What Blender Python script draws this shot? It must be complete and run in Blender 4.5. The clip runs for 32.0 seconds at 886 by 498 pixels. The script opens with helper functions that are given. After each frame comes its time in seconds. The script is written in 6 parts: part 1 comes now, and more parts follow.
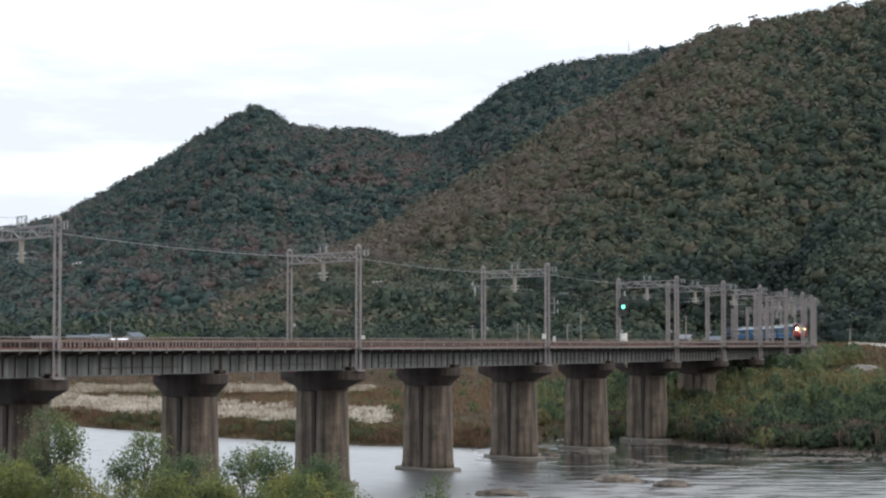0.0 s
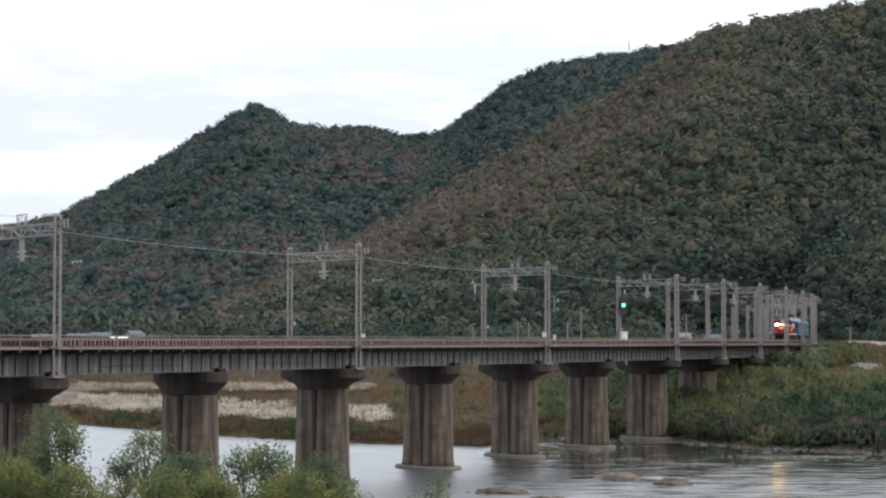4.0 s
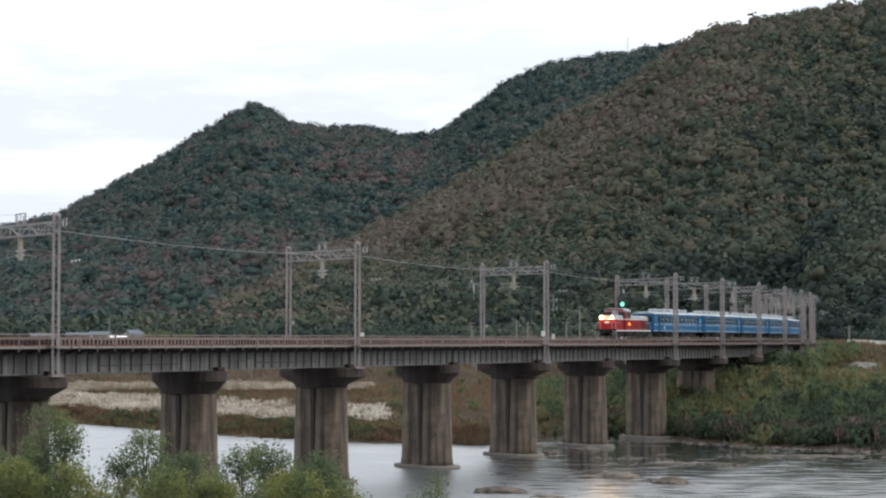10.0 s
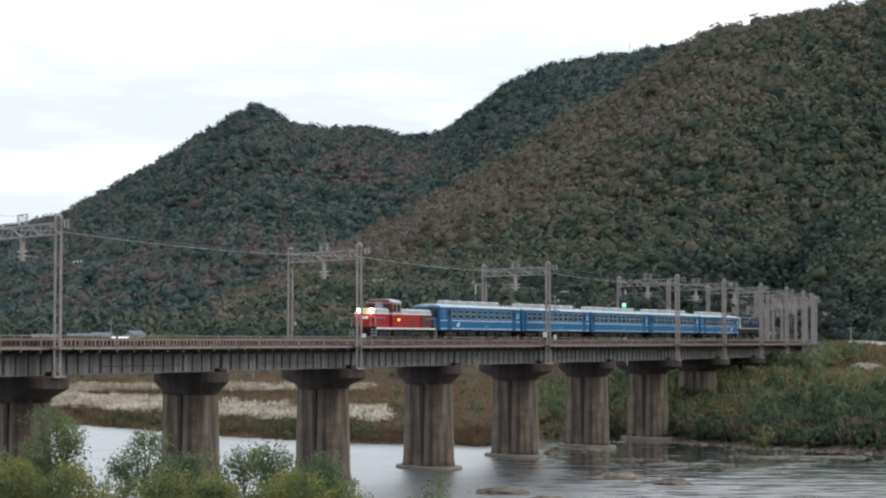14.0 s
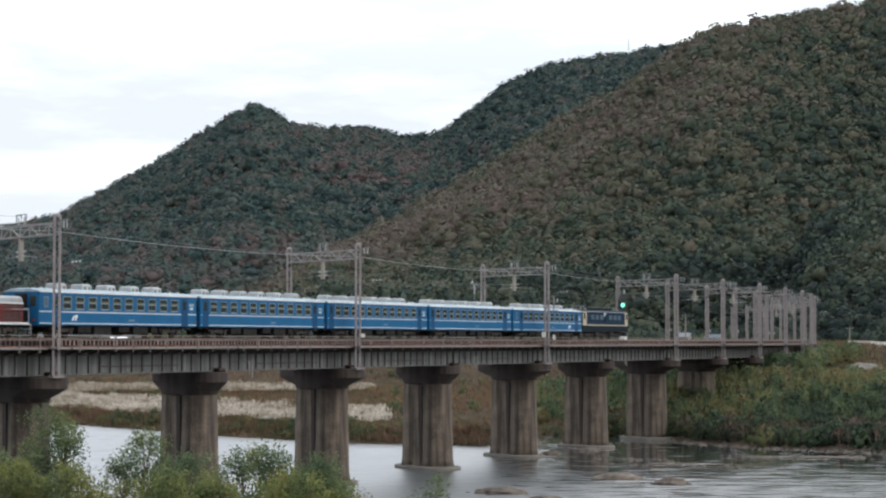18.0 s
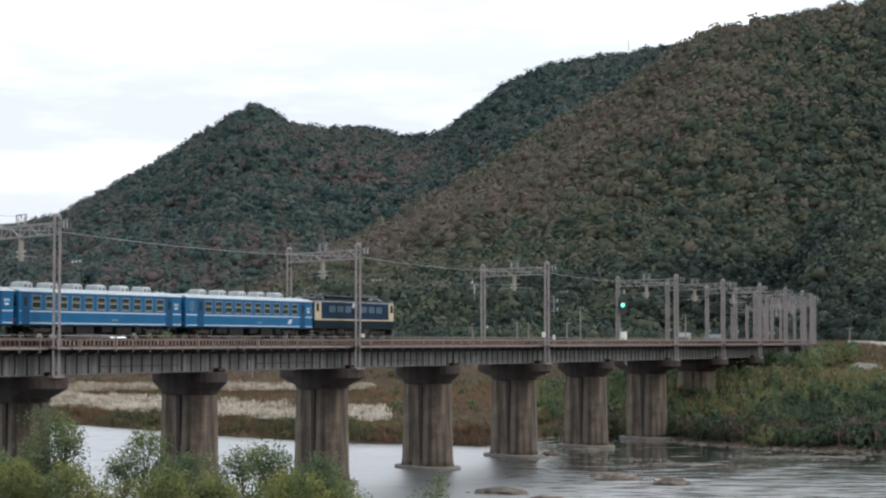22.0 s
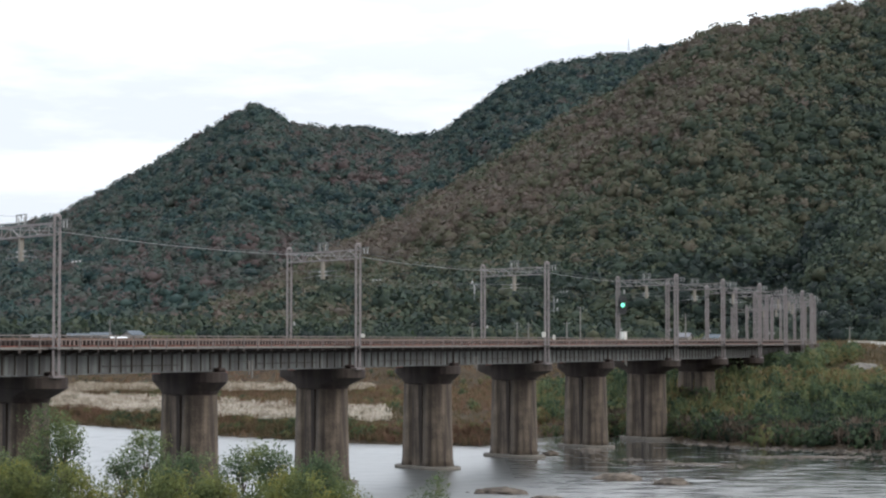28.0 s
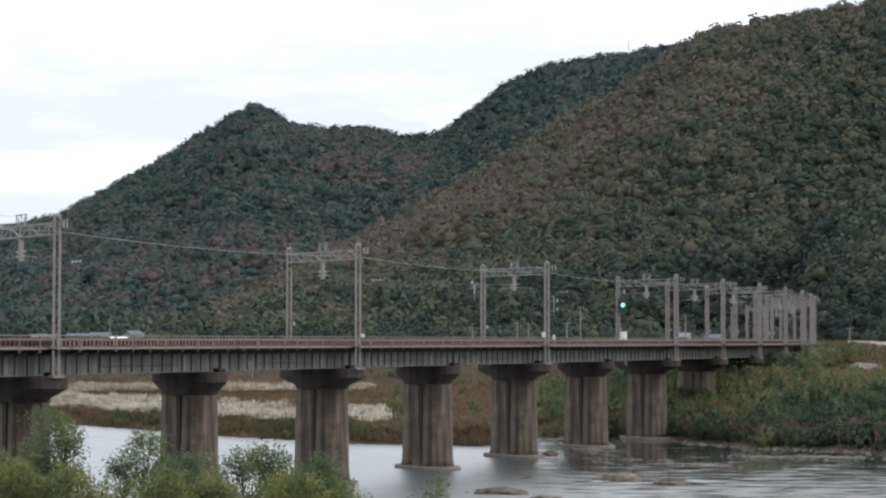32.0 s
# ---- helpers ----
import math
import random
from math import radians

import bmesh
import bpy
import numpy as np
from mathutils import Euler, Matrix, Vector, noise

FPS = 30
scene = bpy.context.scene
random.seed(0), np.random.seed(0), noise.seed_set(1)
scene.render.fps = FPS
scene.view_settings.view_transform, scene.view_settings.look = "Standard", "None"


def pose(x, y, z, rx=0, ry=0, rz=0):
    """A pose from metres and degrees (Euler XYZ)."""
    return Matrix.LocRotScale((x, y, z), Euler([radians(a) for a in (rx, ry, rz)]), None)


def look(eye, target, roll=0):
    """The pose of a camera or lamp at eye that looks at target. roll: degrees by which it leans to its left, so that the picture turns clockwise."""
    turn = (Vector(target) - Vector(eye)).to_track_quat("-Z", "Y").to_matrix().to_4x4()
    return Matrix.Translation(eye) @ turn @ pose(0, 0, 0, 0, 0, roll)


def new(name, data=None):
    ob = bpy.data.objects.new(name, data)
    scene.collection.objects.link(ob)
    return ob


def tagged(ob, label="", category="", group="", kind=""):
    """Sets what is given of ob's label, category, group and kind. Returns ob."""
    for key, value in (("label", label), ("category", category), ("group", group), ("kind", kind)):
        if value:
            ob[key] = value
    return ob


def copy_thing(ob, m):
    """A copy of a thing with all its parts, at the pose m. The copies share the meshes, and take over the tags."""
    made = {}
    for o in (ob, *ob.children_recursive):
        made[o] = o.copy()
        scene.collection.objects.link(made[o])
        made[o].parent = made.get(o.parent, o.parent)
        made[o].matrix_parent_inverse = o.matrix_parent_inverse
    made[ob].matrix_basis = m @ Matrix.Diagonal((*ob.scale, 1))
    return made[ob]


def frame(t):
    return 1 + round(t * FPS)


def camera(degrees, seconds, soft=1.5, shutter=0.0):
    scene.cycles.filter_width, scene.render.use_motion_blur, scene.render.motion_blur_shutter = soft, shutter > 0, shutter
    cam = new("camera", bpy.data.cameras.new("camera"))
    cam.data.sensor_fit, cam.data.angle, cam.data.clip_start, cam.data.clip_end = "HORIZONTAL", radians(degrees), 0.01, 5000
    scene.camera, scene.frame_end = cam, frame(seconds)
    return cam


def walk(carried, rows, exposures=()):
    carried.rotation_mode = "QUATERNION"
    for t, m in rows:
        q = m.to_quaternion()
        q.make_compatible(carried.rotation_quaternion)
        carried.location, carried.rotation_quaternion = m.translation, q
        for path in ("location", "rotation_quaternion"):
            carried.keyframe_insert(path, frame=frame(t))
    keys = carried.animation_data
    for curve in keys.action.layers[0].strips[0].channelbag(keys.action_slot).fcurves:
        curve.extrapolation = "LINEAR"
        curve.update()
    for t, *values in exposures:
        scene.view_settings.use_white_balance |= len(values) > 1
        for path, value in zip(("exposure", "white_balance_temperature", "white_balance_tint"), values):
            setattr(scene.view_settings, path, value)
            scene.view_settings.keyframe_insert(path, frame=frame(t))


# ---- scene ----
# Plan: x right, y away from the eye, z up from the water. A straight double-track bridge comes in
# from the near bank, crosses the river obliquely and bends left on the far bank.
EYE = (0.0, 0.0, 12.85)
FOV = 24.57
F_PX = 3600.0


def aim(dx, dy):
    """The pose of the eye, turned so that the view shifts by a hair to the side and up."""
    yaw = math.degrees(math.atan(dx / F_PX))
    pitch = math.degrees(math.atan((163.5 + dy) / F_PX))
    return pose(*EYE, 90 + pitch, 0, yaw)


cam = camera(FOV, 32.0, soft=2.3)
# small tremble of the tripod at the start, then still
walk(cam, [(t, aim(dx, dy)) for t, dx, dy in (
    (0.0, 0.7, 3.0), (0.5, -1.3, -1.6), (1.0, 0.4, 1.5), (1.5, -2.8, -3.1), (2.0, 0.4, -1.1), (2.5, -0.7, 0.0),
    (3.0, 0.4, 1.5), (3.5, 1.5, 0.0), (5.5, -1.5, 0.0), (6.0, -1.7, 0.0), (6.5, -2.6, -1.6), (7.0, -1.3, -3.1),
    (7.5, -2.6, -3.1), (8.0, 0.4, -0.4), (8.5, 0.7, -0.5), (9.0, 2.0, 0.0), (9.5, 0.4, -1.6), (10.0, -1.1, -1.6),
    (10.5, -1.1, 0.0), (11.0, -0.2, 0.0), (11.5, 2.6, 0.0), (12.0, 2.6, 0.2), (12.5, 2.0, 1.5), (13.0, 2.0, 0.4),
    (13.5, 2.0, 0.0), (14.0, 2.0, 0.0), (14.5, 2.0, 1.5), (16.5, 2.2, 4.1), (17.0, 0.9, 0.6), (17.5, 0.0, -0.5),
    (18.0, 0.0, 0.0), (32.0, 0.0, 0.0),
)])

# ---- light ----
world = bpy.data.worlds.new("overcast_sky")
scene.world = world
world.use_nodes = True


def build_world():
    nt = world.node_tree
    nt.nodes.clear()
    n, l = nt.nodes.new, nt.links.new
    out, bg = n("ShaderNodeOutputWorld"), n("ShaderNodeBackground")
    sky = n("ShaderNodeTexSky")
    sky.sky_type, sky.sun_disc = "NISHITA", False
    sky.sun_elevation, sky.sun_rotation = radians(32), radians(112)
    sky.air_density, sky.dust_density = 1.0, 2.0
    dim = n("ShaderNodeMix")
    dim.data_type, dim.blend_type = "RGBA", "MULTIPLY"
    dim.inputs[0].default_value = 1.0
    dim.inputs[7].default_value = (0.95, 0.95, 0.98, 1)
    l(sky.outputs[0], dim.inputs[6])
    tc, mp, nz = n("ShaderNodeTexCoord"), n("ShaderNodeMapping"), n("ShaderNodeTexNoise")
    mp.inputs["Scale"].default_value = (2.4, 2.4, 13.0)
    mp.inputs["Location"].default_value = (0.35, 0.1, 0.62)
    nz.inputs["Scale"].default_value, nz.inputs["Detail"].default_value, nz.inputs["Roughness"].default_value = 1.7, 6, 0.55
    ramp = n("ShaderNodeValToRGB")
    ramp.color_ramp.elements[0].position, ramp.color_ramp.elements[0].color = 0.42, (0.10, 0.10, 0.10, 1)
    ramp.color_ramp.elements[1].position, ramp.color_ramp.elements[1].color = 0.62, (1, 1, 1, 1)
    l(tc.outputs["Generated"], mp.inputs[0]), l(mp.outputs[0], nz.inputs["Vector"])
    # the cloud thins towards one side
    part_x, lean, thick = n("ShaderNodeSeparateXYZ"), n("ShaderNodeMapRange"), n("ShaderNodeMath")
    lean.inputs[1].default_value, lean.inputs[2].default_value, lean.inputs[3].default_value, lean.inputs[4].default_value = -0.22, 0.12, -0.11, 0.03
    l(tc.outputs["Generated"], part_x.inputs[0]), l(part_x.outputs[0], lean.inputs[0])
    l(nz.outputs[0], thick.inputs[0]), l(lean.outputs[0], thick.inputs[1]), l(thick.outputs[0], ramp.inputs[0])
    mix = n("ShaderNodeMix")
    mix.data_type = "RGBA"
    mix.inputs[6].default_value = (8.9, 9.6, 10.7, 1)      # thin veil
    mix.inputs[7].default_value = (14.0, 14.3, 14.7, 1)   # bright cloud
    l(ramp.outputs[0], mix.inputs[0])
    both = n("ShaderNodeMix")
    both.data_type = "RGBA"
    both.inputs[0].default_value = 0.90
    l(dim.outputs[2], both.inputs[6]), l(mix.outputs[2], both.inputs[7])
    # an overcast sky is brightest overhead
    sep, up, grade = n("ShaderNodeSeparateXYZ"), n("ShaderNodeMapRange"), n("ShaderNodeMix")
    up.inputs[1].default_value, up.inputs[2].default_value, up.inputs[3].default_value, up.inputs[4].default_value = 0.12, 0.48, 1.0, 2.0
    grade.data_type, grade.blend_type = "RGBA", "MULTIPLY"
    grade.inputs[0].default_value = 1.0
    l(tc.outputs["Generated"], sep.inputs[0]), l(sep.outputs[2], up.inputs[0]), l(both.outputs[2], grade.inputs[6]), l(up.outputs[0], grade.inputs[7])
    l(grade.outputs[2], bg.inputs[0])
    bg.inputs[1].default_value = SKY_STRENGTH
    l(bg.outputs[0], out.inputs[0])


SKY_STRENGTH = 0.10
build_world()
sun = new("sun", bpy.data.lights.new("sun", "SUN"))
sun.data.energy, sun.data.angle, sun.data.color = 1.3, radians(24), (1.0, 0.98, 0.95)
sun.matrix_world = look((70, -28, 48), (0, 0, 0))
scene.view_settings.exposure = 0.0

# ---- materials ----


def mat(name, c1, c2, scale=1.5, rough=0.75, metal=0.0, bump=0.25, grain=18.0, streak=0.0, dirt=None, rand=0.0, spec=0.5, cover=0.42, edge=0.18):
    """Two-colour surface: broad mottling, fine grain with relief, and, where asked, upright rain streaks of dirt."""
    m = bpy.data.materials.new(name)
    m.use_nodes = True
    nt = m.node_tree
    n, l = nt.nodes.new, nt.links.new
    b = nt.nodes["Principled BSDF"]
    b.inputs["Roughness"].default_value, b.inputs["Metallic"].default_value = rough, metal
    b.inputs["Specular IOR Level"].default_value = spec
    tc = n("ShaderNodeTexCoord")
    big, fine = n("ShaderNodeTexNoise"), n("ShaderNodeTexNoise")
    big.inputs["Scale"].default_value, big.inputs["Detail"].default_value = scale, 5
    fine.inputs["Scale"].default_value, fine.inputs["Detail"].default_value = grain, 4
    l(tc.outputs["Object"], big.inputs["Vector"]), l(tc.outputs["Object"], fine.inputs["Vector"])
    add = n("ShaderNodeMath")
    add.operation = "MULTIPLY_ADD"
    add.inputs[1].default_value, add.inputs[2].default_value = 0.45, 0.0
    l(fine.outputs[0], add.inputs[0])
    add2 = n("ShaderNodeMath")
    add2.operation = "MULTIPLY_ADD"
    add2.inputs[1].default_value = 0.75
    l(big.outputs[0], add2.inputs[0]), l(add.outputs[0], add2.inputs[2])
    ramp = n("ShaderNodeValToRGB")
    ramp.color_ramp.elements[0].position, ramp.color_ramp.elements[0].color = 0.42, (*c1, 1)
    ramp.color_ramp.elements[1].position, ramp.color_ramp.elements[1].color = 0.78, (*c2, 1)
    l(add2.outputs[0], ramp.inputs[0])
    col = ramp.outputs[0]
    if streak:
        mp, st = n("ShaderNodeMapping"), n("ShaderNodeTexNoise")
        mp.inputs["Scale"].default_value = (1.0, 1.0, 0.05)
        st.inputs["Scale"].default_value, st.inputs["Detail"].default_value = streak, 4
        l(tc.outputs["Object"], mp.inputs[0]), l(mp.outputs[0], st.inputs["Vector"])
        r2 = n("ShaderNodeValToRGB")
        r2.color_ramp.elements[0].position, r2.color_ramp.elements[1].position = cover, cover + edge
        l(st.outputs[0], r2.inputs[0])
        mx = n("ShaderNodeMix")
        mx.data_type = "RGBA"
        mx.inputs[7].default_value = (*(dirt or (0.05, 0.04, 0.03)), 1)
        l(r2.outputs[0], mx.inputs[0]), l(col, mx.inputs[6])
        col = mx.outputs[2]
    if rand:
        oi, hv, mr = n("ShaderNodeObjectInfo"), n("ShaderNodeHueSaturation"), n("ShaderNodeMapRange")
        mr.inputs[3].default_value, mr.inputs[4].default_value = 1 - rand, 1 + rand
        l(oi.outputs["Random"], mr.inputs[0]), l(mr.outputs[0], hv.inputs["Value"]), l(col, hv.inputs["Color"])
        col = hv.outputs[0]
    l(col, b.inputs["Base Color"])
    if bump:
        bp = n("ShaderNodeBump")
        bp.inputs["Strength"].default_value, bp.inputs["Distance"].default_value = bump, 0.03
        l(add2.outputs[0], bp.inputs["Height"]), l(bp.outputs[0], b.inputs["Normal"])
    return m


def leafy(name, stops, field=0.02, rough=0.75, spread=0.55, thin=0.0, clump=0.9, mottle=0.5, relief=0.7, drift=1.5):
    """Foliage: each crown or tuft takes its own tone along the ramp, drifting with a broad patchiness over the land."""
    m = bpy.data.materials.new(name)
    m.use_nodes = True
    nt = m.node_tree
    n, l = nt.nodes.new, nt.links.new
    b = nt.nodes["Principled BSDF"]
    b.inputs["Roughness"].default_value = rough
    b.inputs["Specular IOR Level"].default_value = 0.25
    at, tc, nz = n("ShaderNodeAttribute"), n("ShaderNodeTexCoord"), n("ShaderNodeTexNoise")
    at.attribute_name = "tone"
    nz.inputs["Scale"].default_value, nz.inputs["Detail"].default_value = field, 4
    l(tc.outputs["Object"], nz.inputs["Vector"])
    isl, mr = n("ShaderNodeNewGeometry"), n("ShaderNodeMath")
    mr.operation = "MULTIPLY_ADD"
    mr.inputs[1].default_value, mr.inputs[2].default_value = 0.16, -0.08
    l(isl.outputs["Random Per Island"], mr.inputs[0])
    a1, a2 = n("ShaderNodeMath"), n("ShaderNodeMath")
    a1.operation = a2.operation = "MULTIPLY_ADD"
    a1.inputs[1].default_value, a2.inputs[1].default_value = spread, drift
    l(at.outputs["Fac"], a1.inputs[0]), l(mr.outputs[0], a1.inputs[2])
    l(nz.outputs[0], a2.inputs[0]), l(a1.outputs[0], a2.inputs[2])
    # leaf clumps: fine mottling, standing in for the dark gaps between them, and relief
    cl, ml = n("ShaderNodeTexNoise"), n("ShaderNodeMath")
    cl.inputs["Scale"].default_value, cl.inputs["Detail"].default_value, cl.inputs["Roughness"].default_value = clump, 5, 0.65
    l(tc.outputs["Object"], cl.inputs["Vector"])
    ml.operation = "MULTIPLY_ADD"
    ml.inputs[1].default_value = mottle
    l(cl.outputs[0], ml.inputs[0]), l(a2.outputs[0], ml.inputs[2])
    bp = n("ShaderNodeBump")
    bp.inputs["Strength"].default_value, bp.inputs["Distance"].default_value = relief, 0.5 / clump
    l(cl.outputs[0], bp.inputs["Height"]), l(bp.outputs[0], b.inputs["Normal"])
    sub = n("ShaderNodeMath")
    sub.operation = "SUBTRACT"
    sub.inputs[1].default_value = 0.5 * drift - 0.23 + 0.5 * mottle
    l(ml.outputs[0], sub.inputs[0])
    ramp = n("ShaderNodeValToRGB")
    els = ramp.color_ramp.elements
    while len(els) < len(stops):
        els.new(0.5)
    for e, (p, c) in zip(els, stops):
        e.position, e.color = p, (*c, 1)
    l(sub.outputs[0], ramp.inputs[0]), l(ramp.outputs[0], b.inputs["Base Color"])
    if thin:   # thin leaves let light through
        tr, mx, out = n("ShaderNodeBsdfTranslucent"), n("ShaderNodeMixShader"), nt.nodes["Material Output"]
        mx.inputs[0].default_value = thin
        l(ramp.outputs[0], tr.inputs[0]), l(b.outputs[0], mx.inputs[1]), l(tr.outputs[0], mx.inputs[2]), l(mx.outputs[0], out.inputs[0])
    return m


def glow(name, colour, strength):
    m = bpy.data.materials.new(name)
    m.use_nodes = True
    b = m.node_tree.nodes["Principled BSDF"]
    b.inputs["Base Color"].default_value = (*colour, 1)
    b.inputs["Emission Color"].default_value, b.inputs["Emission Strength"].default_value = (*colour, 1), strength
    return m


def water_material():
    """Silty river water; its waves are in the mesh, only the finest ripples are relief."""
    m = bpy.data.materials.new("river_water")
    m.use_nodes = True
    nt = m.node_tree
    n, l = nt.nodes.new, nt.links.new
    b = nt.nodes["Principled BSDF"]
    b.inputs["Base Color"].default_value = (0.022, 0.028, 0.028, 1)
    b.inputs["Roughness"].default_value, b.inputs["IOR"].default_value = 0.10, 1.6
    b.inputs["Specular IOR Level"].default_value = 1.0
    tc, mp, w1 = n("ShaderNodeTexCoord"), n("ShaderNodeMapping"), n("ShaderNodeTexNoise")
    mp.inputs["Scale"].default_value = (0.7, 1.4, 1)
    l(tc.outputs["Object"], mp.inputs[0]), l(mp.outputs[0], w1.inputs["Vector"])
    w1.inputs["Scale"].default_value, w1.inputs["Detail"].default_value = 1.6, 3
    bp = n("ShaderNodeBump")
    bp.inputs["Strength"].default_value, bp.inputs["Distance"].default_value = 0.25, 0.08
    l(w1.outputs[0], bp.inputs["Height"]), l(bp.outputs[0], b.inputs["Normal"])
    # wind-ruffled pool on one side, long streaks of smooth and broken water over the shallows
    sep, mp2, w3, streaks, base = n("ShaderNodeSeparateXYZ"), n("ShaderNodeMapping"), n("ShaderNodeTexNoise"), n("ShaderNodeMapRange"), n("ShaderNodeMapRange")
    l(tc.outputs["Object"], sep.inputs[0])
    mp2.inputs["Scale"].default_value, mp2.inputs["Rotation"].default_value = (0.16, 0.75, 1), (0, 0, radians(5))
    l(tc.outputs["Object"], mp2.inputs[0]), l(mp2.outputs[0], w3.inputs["Vector"])
    w3.inputs["Scale"].default_value, w3.inputs["Detail"].default_value, w3.inputs["Roughness"].default_value = 1.0, 6, 0.65
    streaks.inputs[1].default_value, streaks.inputs[2].default_value, streaks.inputs[3].default_value, streaks.inputs[4].default_value = 0.46, 0.60, 0.03, 0.28
    near, both = n("ShaderNodeMapRange"), n("ShaderNodeMath")   # livelier towards the near bank
    near.inputs[1].default_value, near.inputs[2].default_value, near.inputs[3].default_value, near.inputs[4].default_value = 180.0, 225.0, 0.10, -0.04
    l(sep.outputs[1], near.inputs[0]), l(w3.outputs[0], both.inputs[0]), l(near.outputs[0], both.inputs[1]), l(both.outputs[0], streaks.inputs[0])
    base.inputs[1].default_value, base.inputs[2].default_value = 0.0, 13.0
    l(sep.outputs[0], base.inputs[0])
    mx = n("ShaderNodeMix")
    mx.inputs[2].default_value = 0.36
    l(base.outputs[0], mx.inputs[0]), l(streaks.outputs[0], mx.inputs[3]), l(mx.outputs[0], b.inputs["Roughness"]), l(mx.outputs[0], b.inputs["Coat Roughness"])
    b.inputs["Coat Weight"].default_value, b.inputs["Coat IOR"].default_value = 0.8, 1.33   # added second gloss layer that brightens the water's reflection
    return m


def ground_material():
    """Silt and dry grass on the flats, leaf litter on the hills, gravel by the water."""
    m = mat("ground_soil", (0.024, 0.019, 0.013), (0.068, 0.052, 0.035), scale=0.12, rough=0.95, bump=0.5, grain=1.4, spec=0.05)
    return m


CONCRETE = mat("weathered_concrete", (0.050, 0.037, 0.027), (0.165, 0.127, 0.092), scale=0.6, rough=0.9, streak=1.9, dirt=(0.018, 0.012, 0.009), bump=0.4, grain=7, cover=0.36, edge=0.30)
CAP_CONC = mat("dark_brown_concrete", (0.018, 0.013, 0.009), (0.048, 0.034, 0.026), scale=0.8, rough=0.9, streak=1.2, dirt=(0.015, 0.008, 0.007))
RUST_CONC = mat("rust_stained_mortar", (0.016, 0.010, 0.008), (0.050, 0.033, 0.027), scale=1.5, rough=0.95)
PALE_CONC = mat("pale_concrete", (0.068, 0.060, 0.049), (0.145, 0.129, 0.109), scale=0.9, rough=0.9)
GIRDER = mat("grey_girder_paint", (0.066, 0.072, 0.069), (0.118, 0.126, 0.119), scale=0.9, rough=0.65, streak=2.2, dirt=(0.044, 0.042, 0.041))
# girder paint darkened to stand for shadow lines; its brown streaks are dirt
GIRDER_DK = mat("grimy_shaded_girder_paint", (0.022, 0.022, 0.022), (0.046, 0.044, 0.041), scale=0.9, rough=0.8, streak=2.0, dirt=(0.030, 0.018, 0.012))
RUST = mat("rusty_steel", (0.120, 0.034, 0.024), (0.216, 0.076, 0.054), scale=3, rough=0.8, grain=30)
RAIL_STEEL = mat("rail_steel", (0.12, 0.075, 0.055), (0.22, 0.16, 0.13), scale=4, rough=0.5, metal=0.6)
# creosoted timber, darkened further so the gaps between sleepers read as shade
TIMBER = mat("creosoted_shaded_timber", (0.018, 0.011, 0.009), (0.036, 0.022, 0.018), scale=4, rough=0.9, rand=0.25)
END_GRAIN = mat("weathered_sleeper_end_grain", (0.105, 0.072, 0.063), (0.170, 0.125, 0.109), scale=4, rough=0.9, rand=0.3)
KERB = mat("pale_walkway_steel", (0.115, 0.106, 0.095), (0.170, 0.159, 0.144), scale=2, rough=0.7)
RAILING = mat("pinkish_grey_railing_paint", (0.092, 0.074, 0.066), (0.139, 0.117, 0.105), scale=4, rough=0.65)
POLE = mat("dull_pinkish_grey_steel", (0.155, 0.134, 0.130), (0.218, 0.194, 0.189), scale=2, rough=0.7, spec=0.3)
GALV = mat("galvanised_steel", (0.115, 0.120, 0.120), (0.175, 0.180, 0.180), scale=4, rough=0.5, metal=0.35)
CERAMIC = mat("white_glazed_ceramic", (0.27, 0.27, 0.26), (0.36, 0.36, 0.35), scale=8, rough=0.25, bump=0.0)
WIRE = mat("dull_wire", (0.035, 0.035, 0.038), (0.070, 0.070, 0.074), scale=5, rough=0.6, bump=0.0)
BALLAST = mat("grey_brown_ballast", (0.068, 0.056, 0.045), (0.165, 0.143, 0.124), scale=2, rough=0.95, bump=0.8, grain=14)
ROCK = mat("river_stone", (0.022, 0.017, 0.013), (0.122, 0.098, 0.076), scale=1.3, rough=0.9, bump=0.8, grain=5, rand=0.2)
WATER = water_material()
SOIL = ground_material()
# hill leaf colours are lifted and blued to hold the distance haze
AUTUMN = leafy("hazed_autumn_leaves", [
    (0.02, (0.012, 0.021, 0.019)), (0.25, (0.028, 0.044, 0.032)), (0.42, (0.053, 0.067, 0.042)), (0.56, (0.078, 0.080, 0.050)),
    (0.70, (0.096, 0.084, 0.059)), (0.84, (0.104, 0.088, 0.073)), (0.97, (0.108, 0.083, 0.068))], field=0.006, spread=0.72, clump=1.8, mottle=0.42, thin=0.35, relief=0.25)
EVERGREEN = leafy("hazed_dark_leaves", [
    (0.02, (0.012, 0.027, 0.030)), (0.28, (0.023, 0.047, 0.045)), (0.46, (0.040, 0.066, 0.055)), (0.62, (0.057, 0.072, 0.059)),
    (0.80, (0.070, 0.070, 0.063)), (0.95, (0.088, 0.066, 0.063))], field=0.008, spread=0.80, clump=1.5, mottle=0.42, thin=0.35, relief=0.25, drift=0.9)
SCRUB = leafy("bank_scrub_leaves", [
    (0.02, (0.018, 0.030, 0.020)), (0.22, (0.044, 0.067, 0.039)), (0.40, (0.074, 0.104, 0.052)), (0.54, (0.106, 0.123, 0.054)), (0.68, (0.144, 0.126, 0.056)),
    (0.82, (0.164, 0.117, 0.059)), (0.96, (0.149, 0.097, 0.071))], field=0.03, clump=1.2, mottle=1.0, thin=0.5)
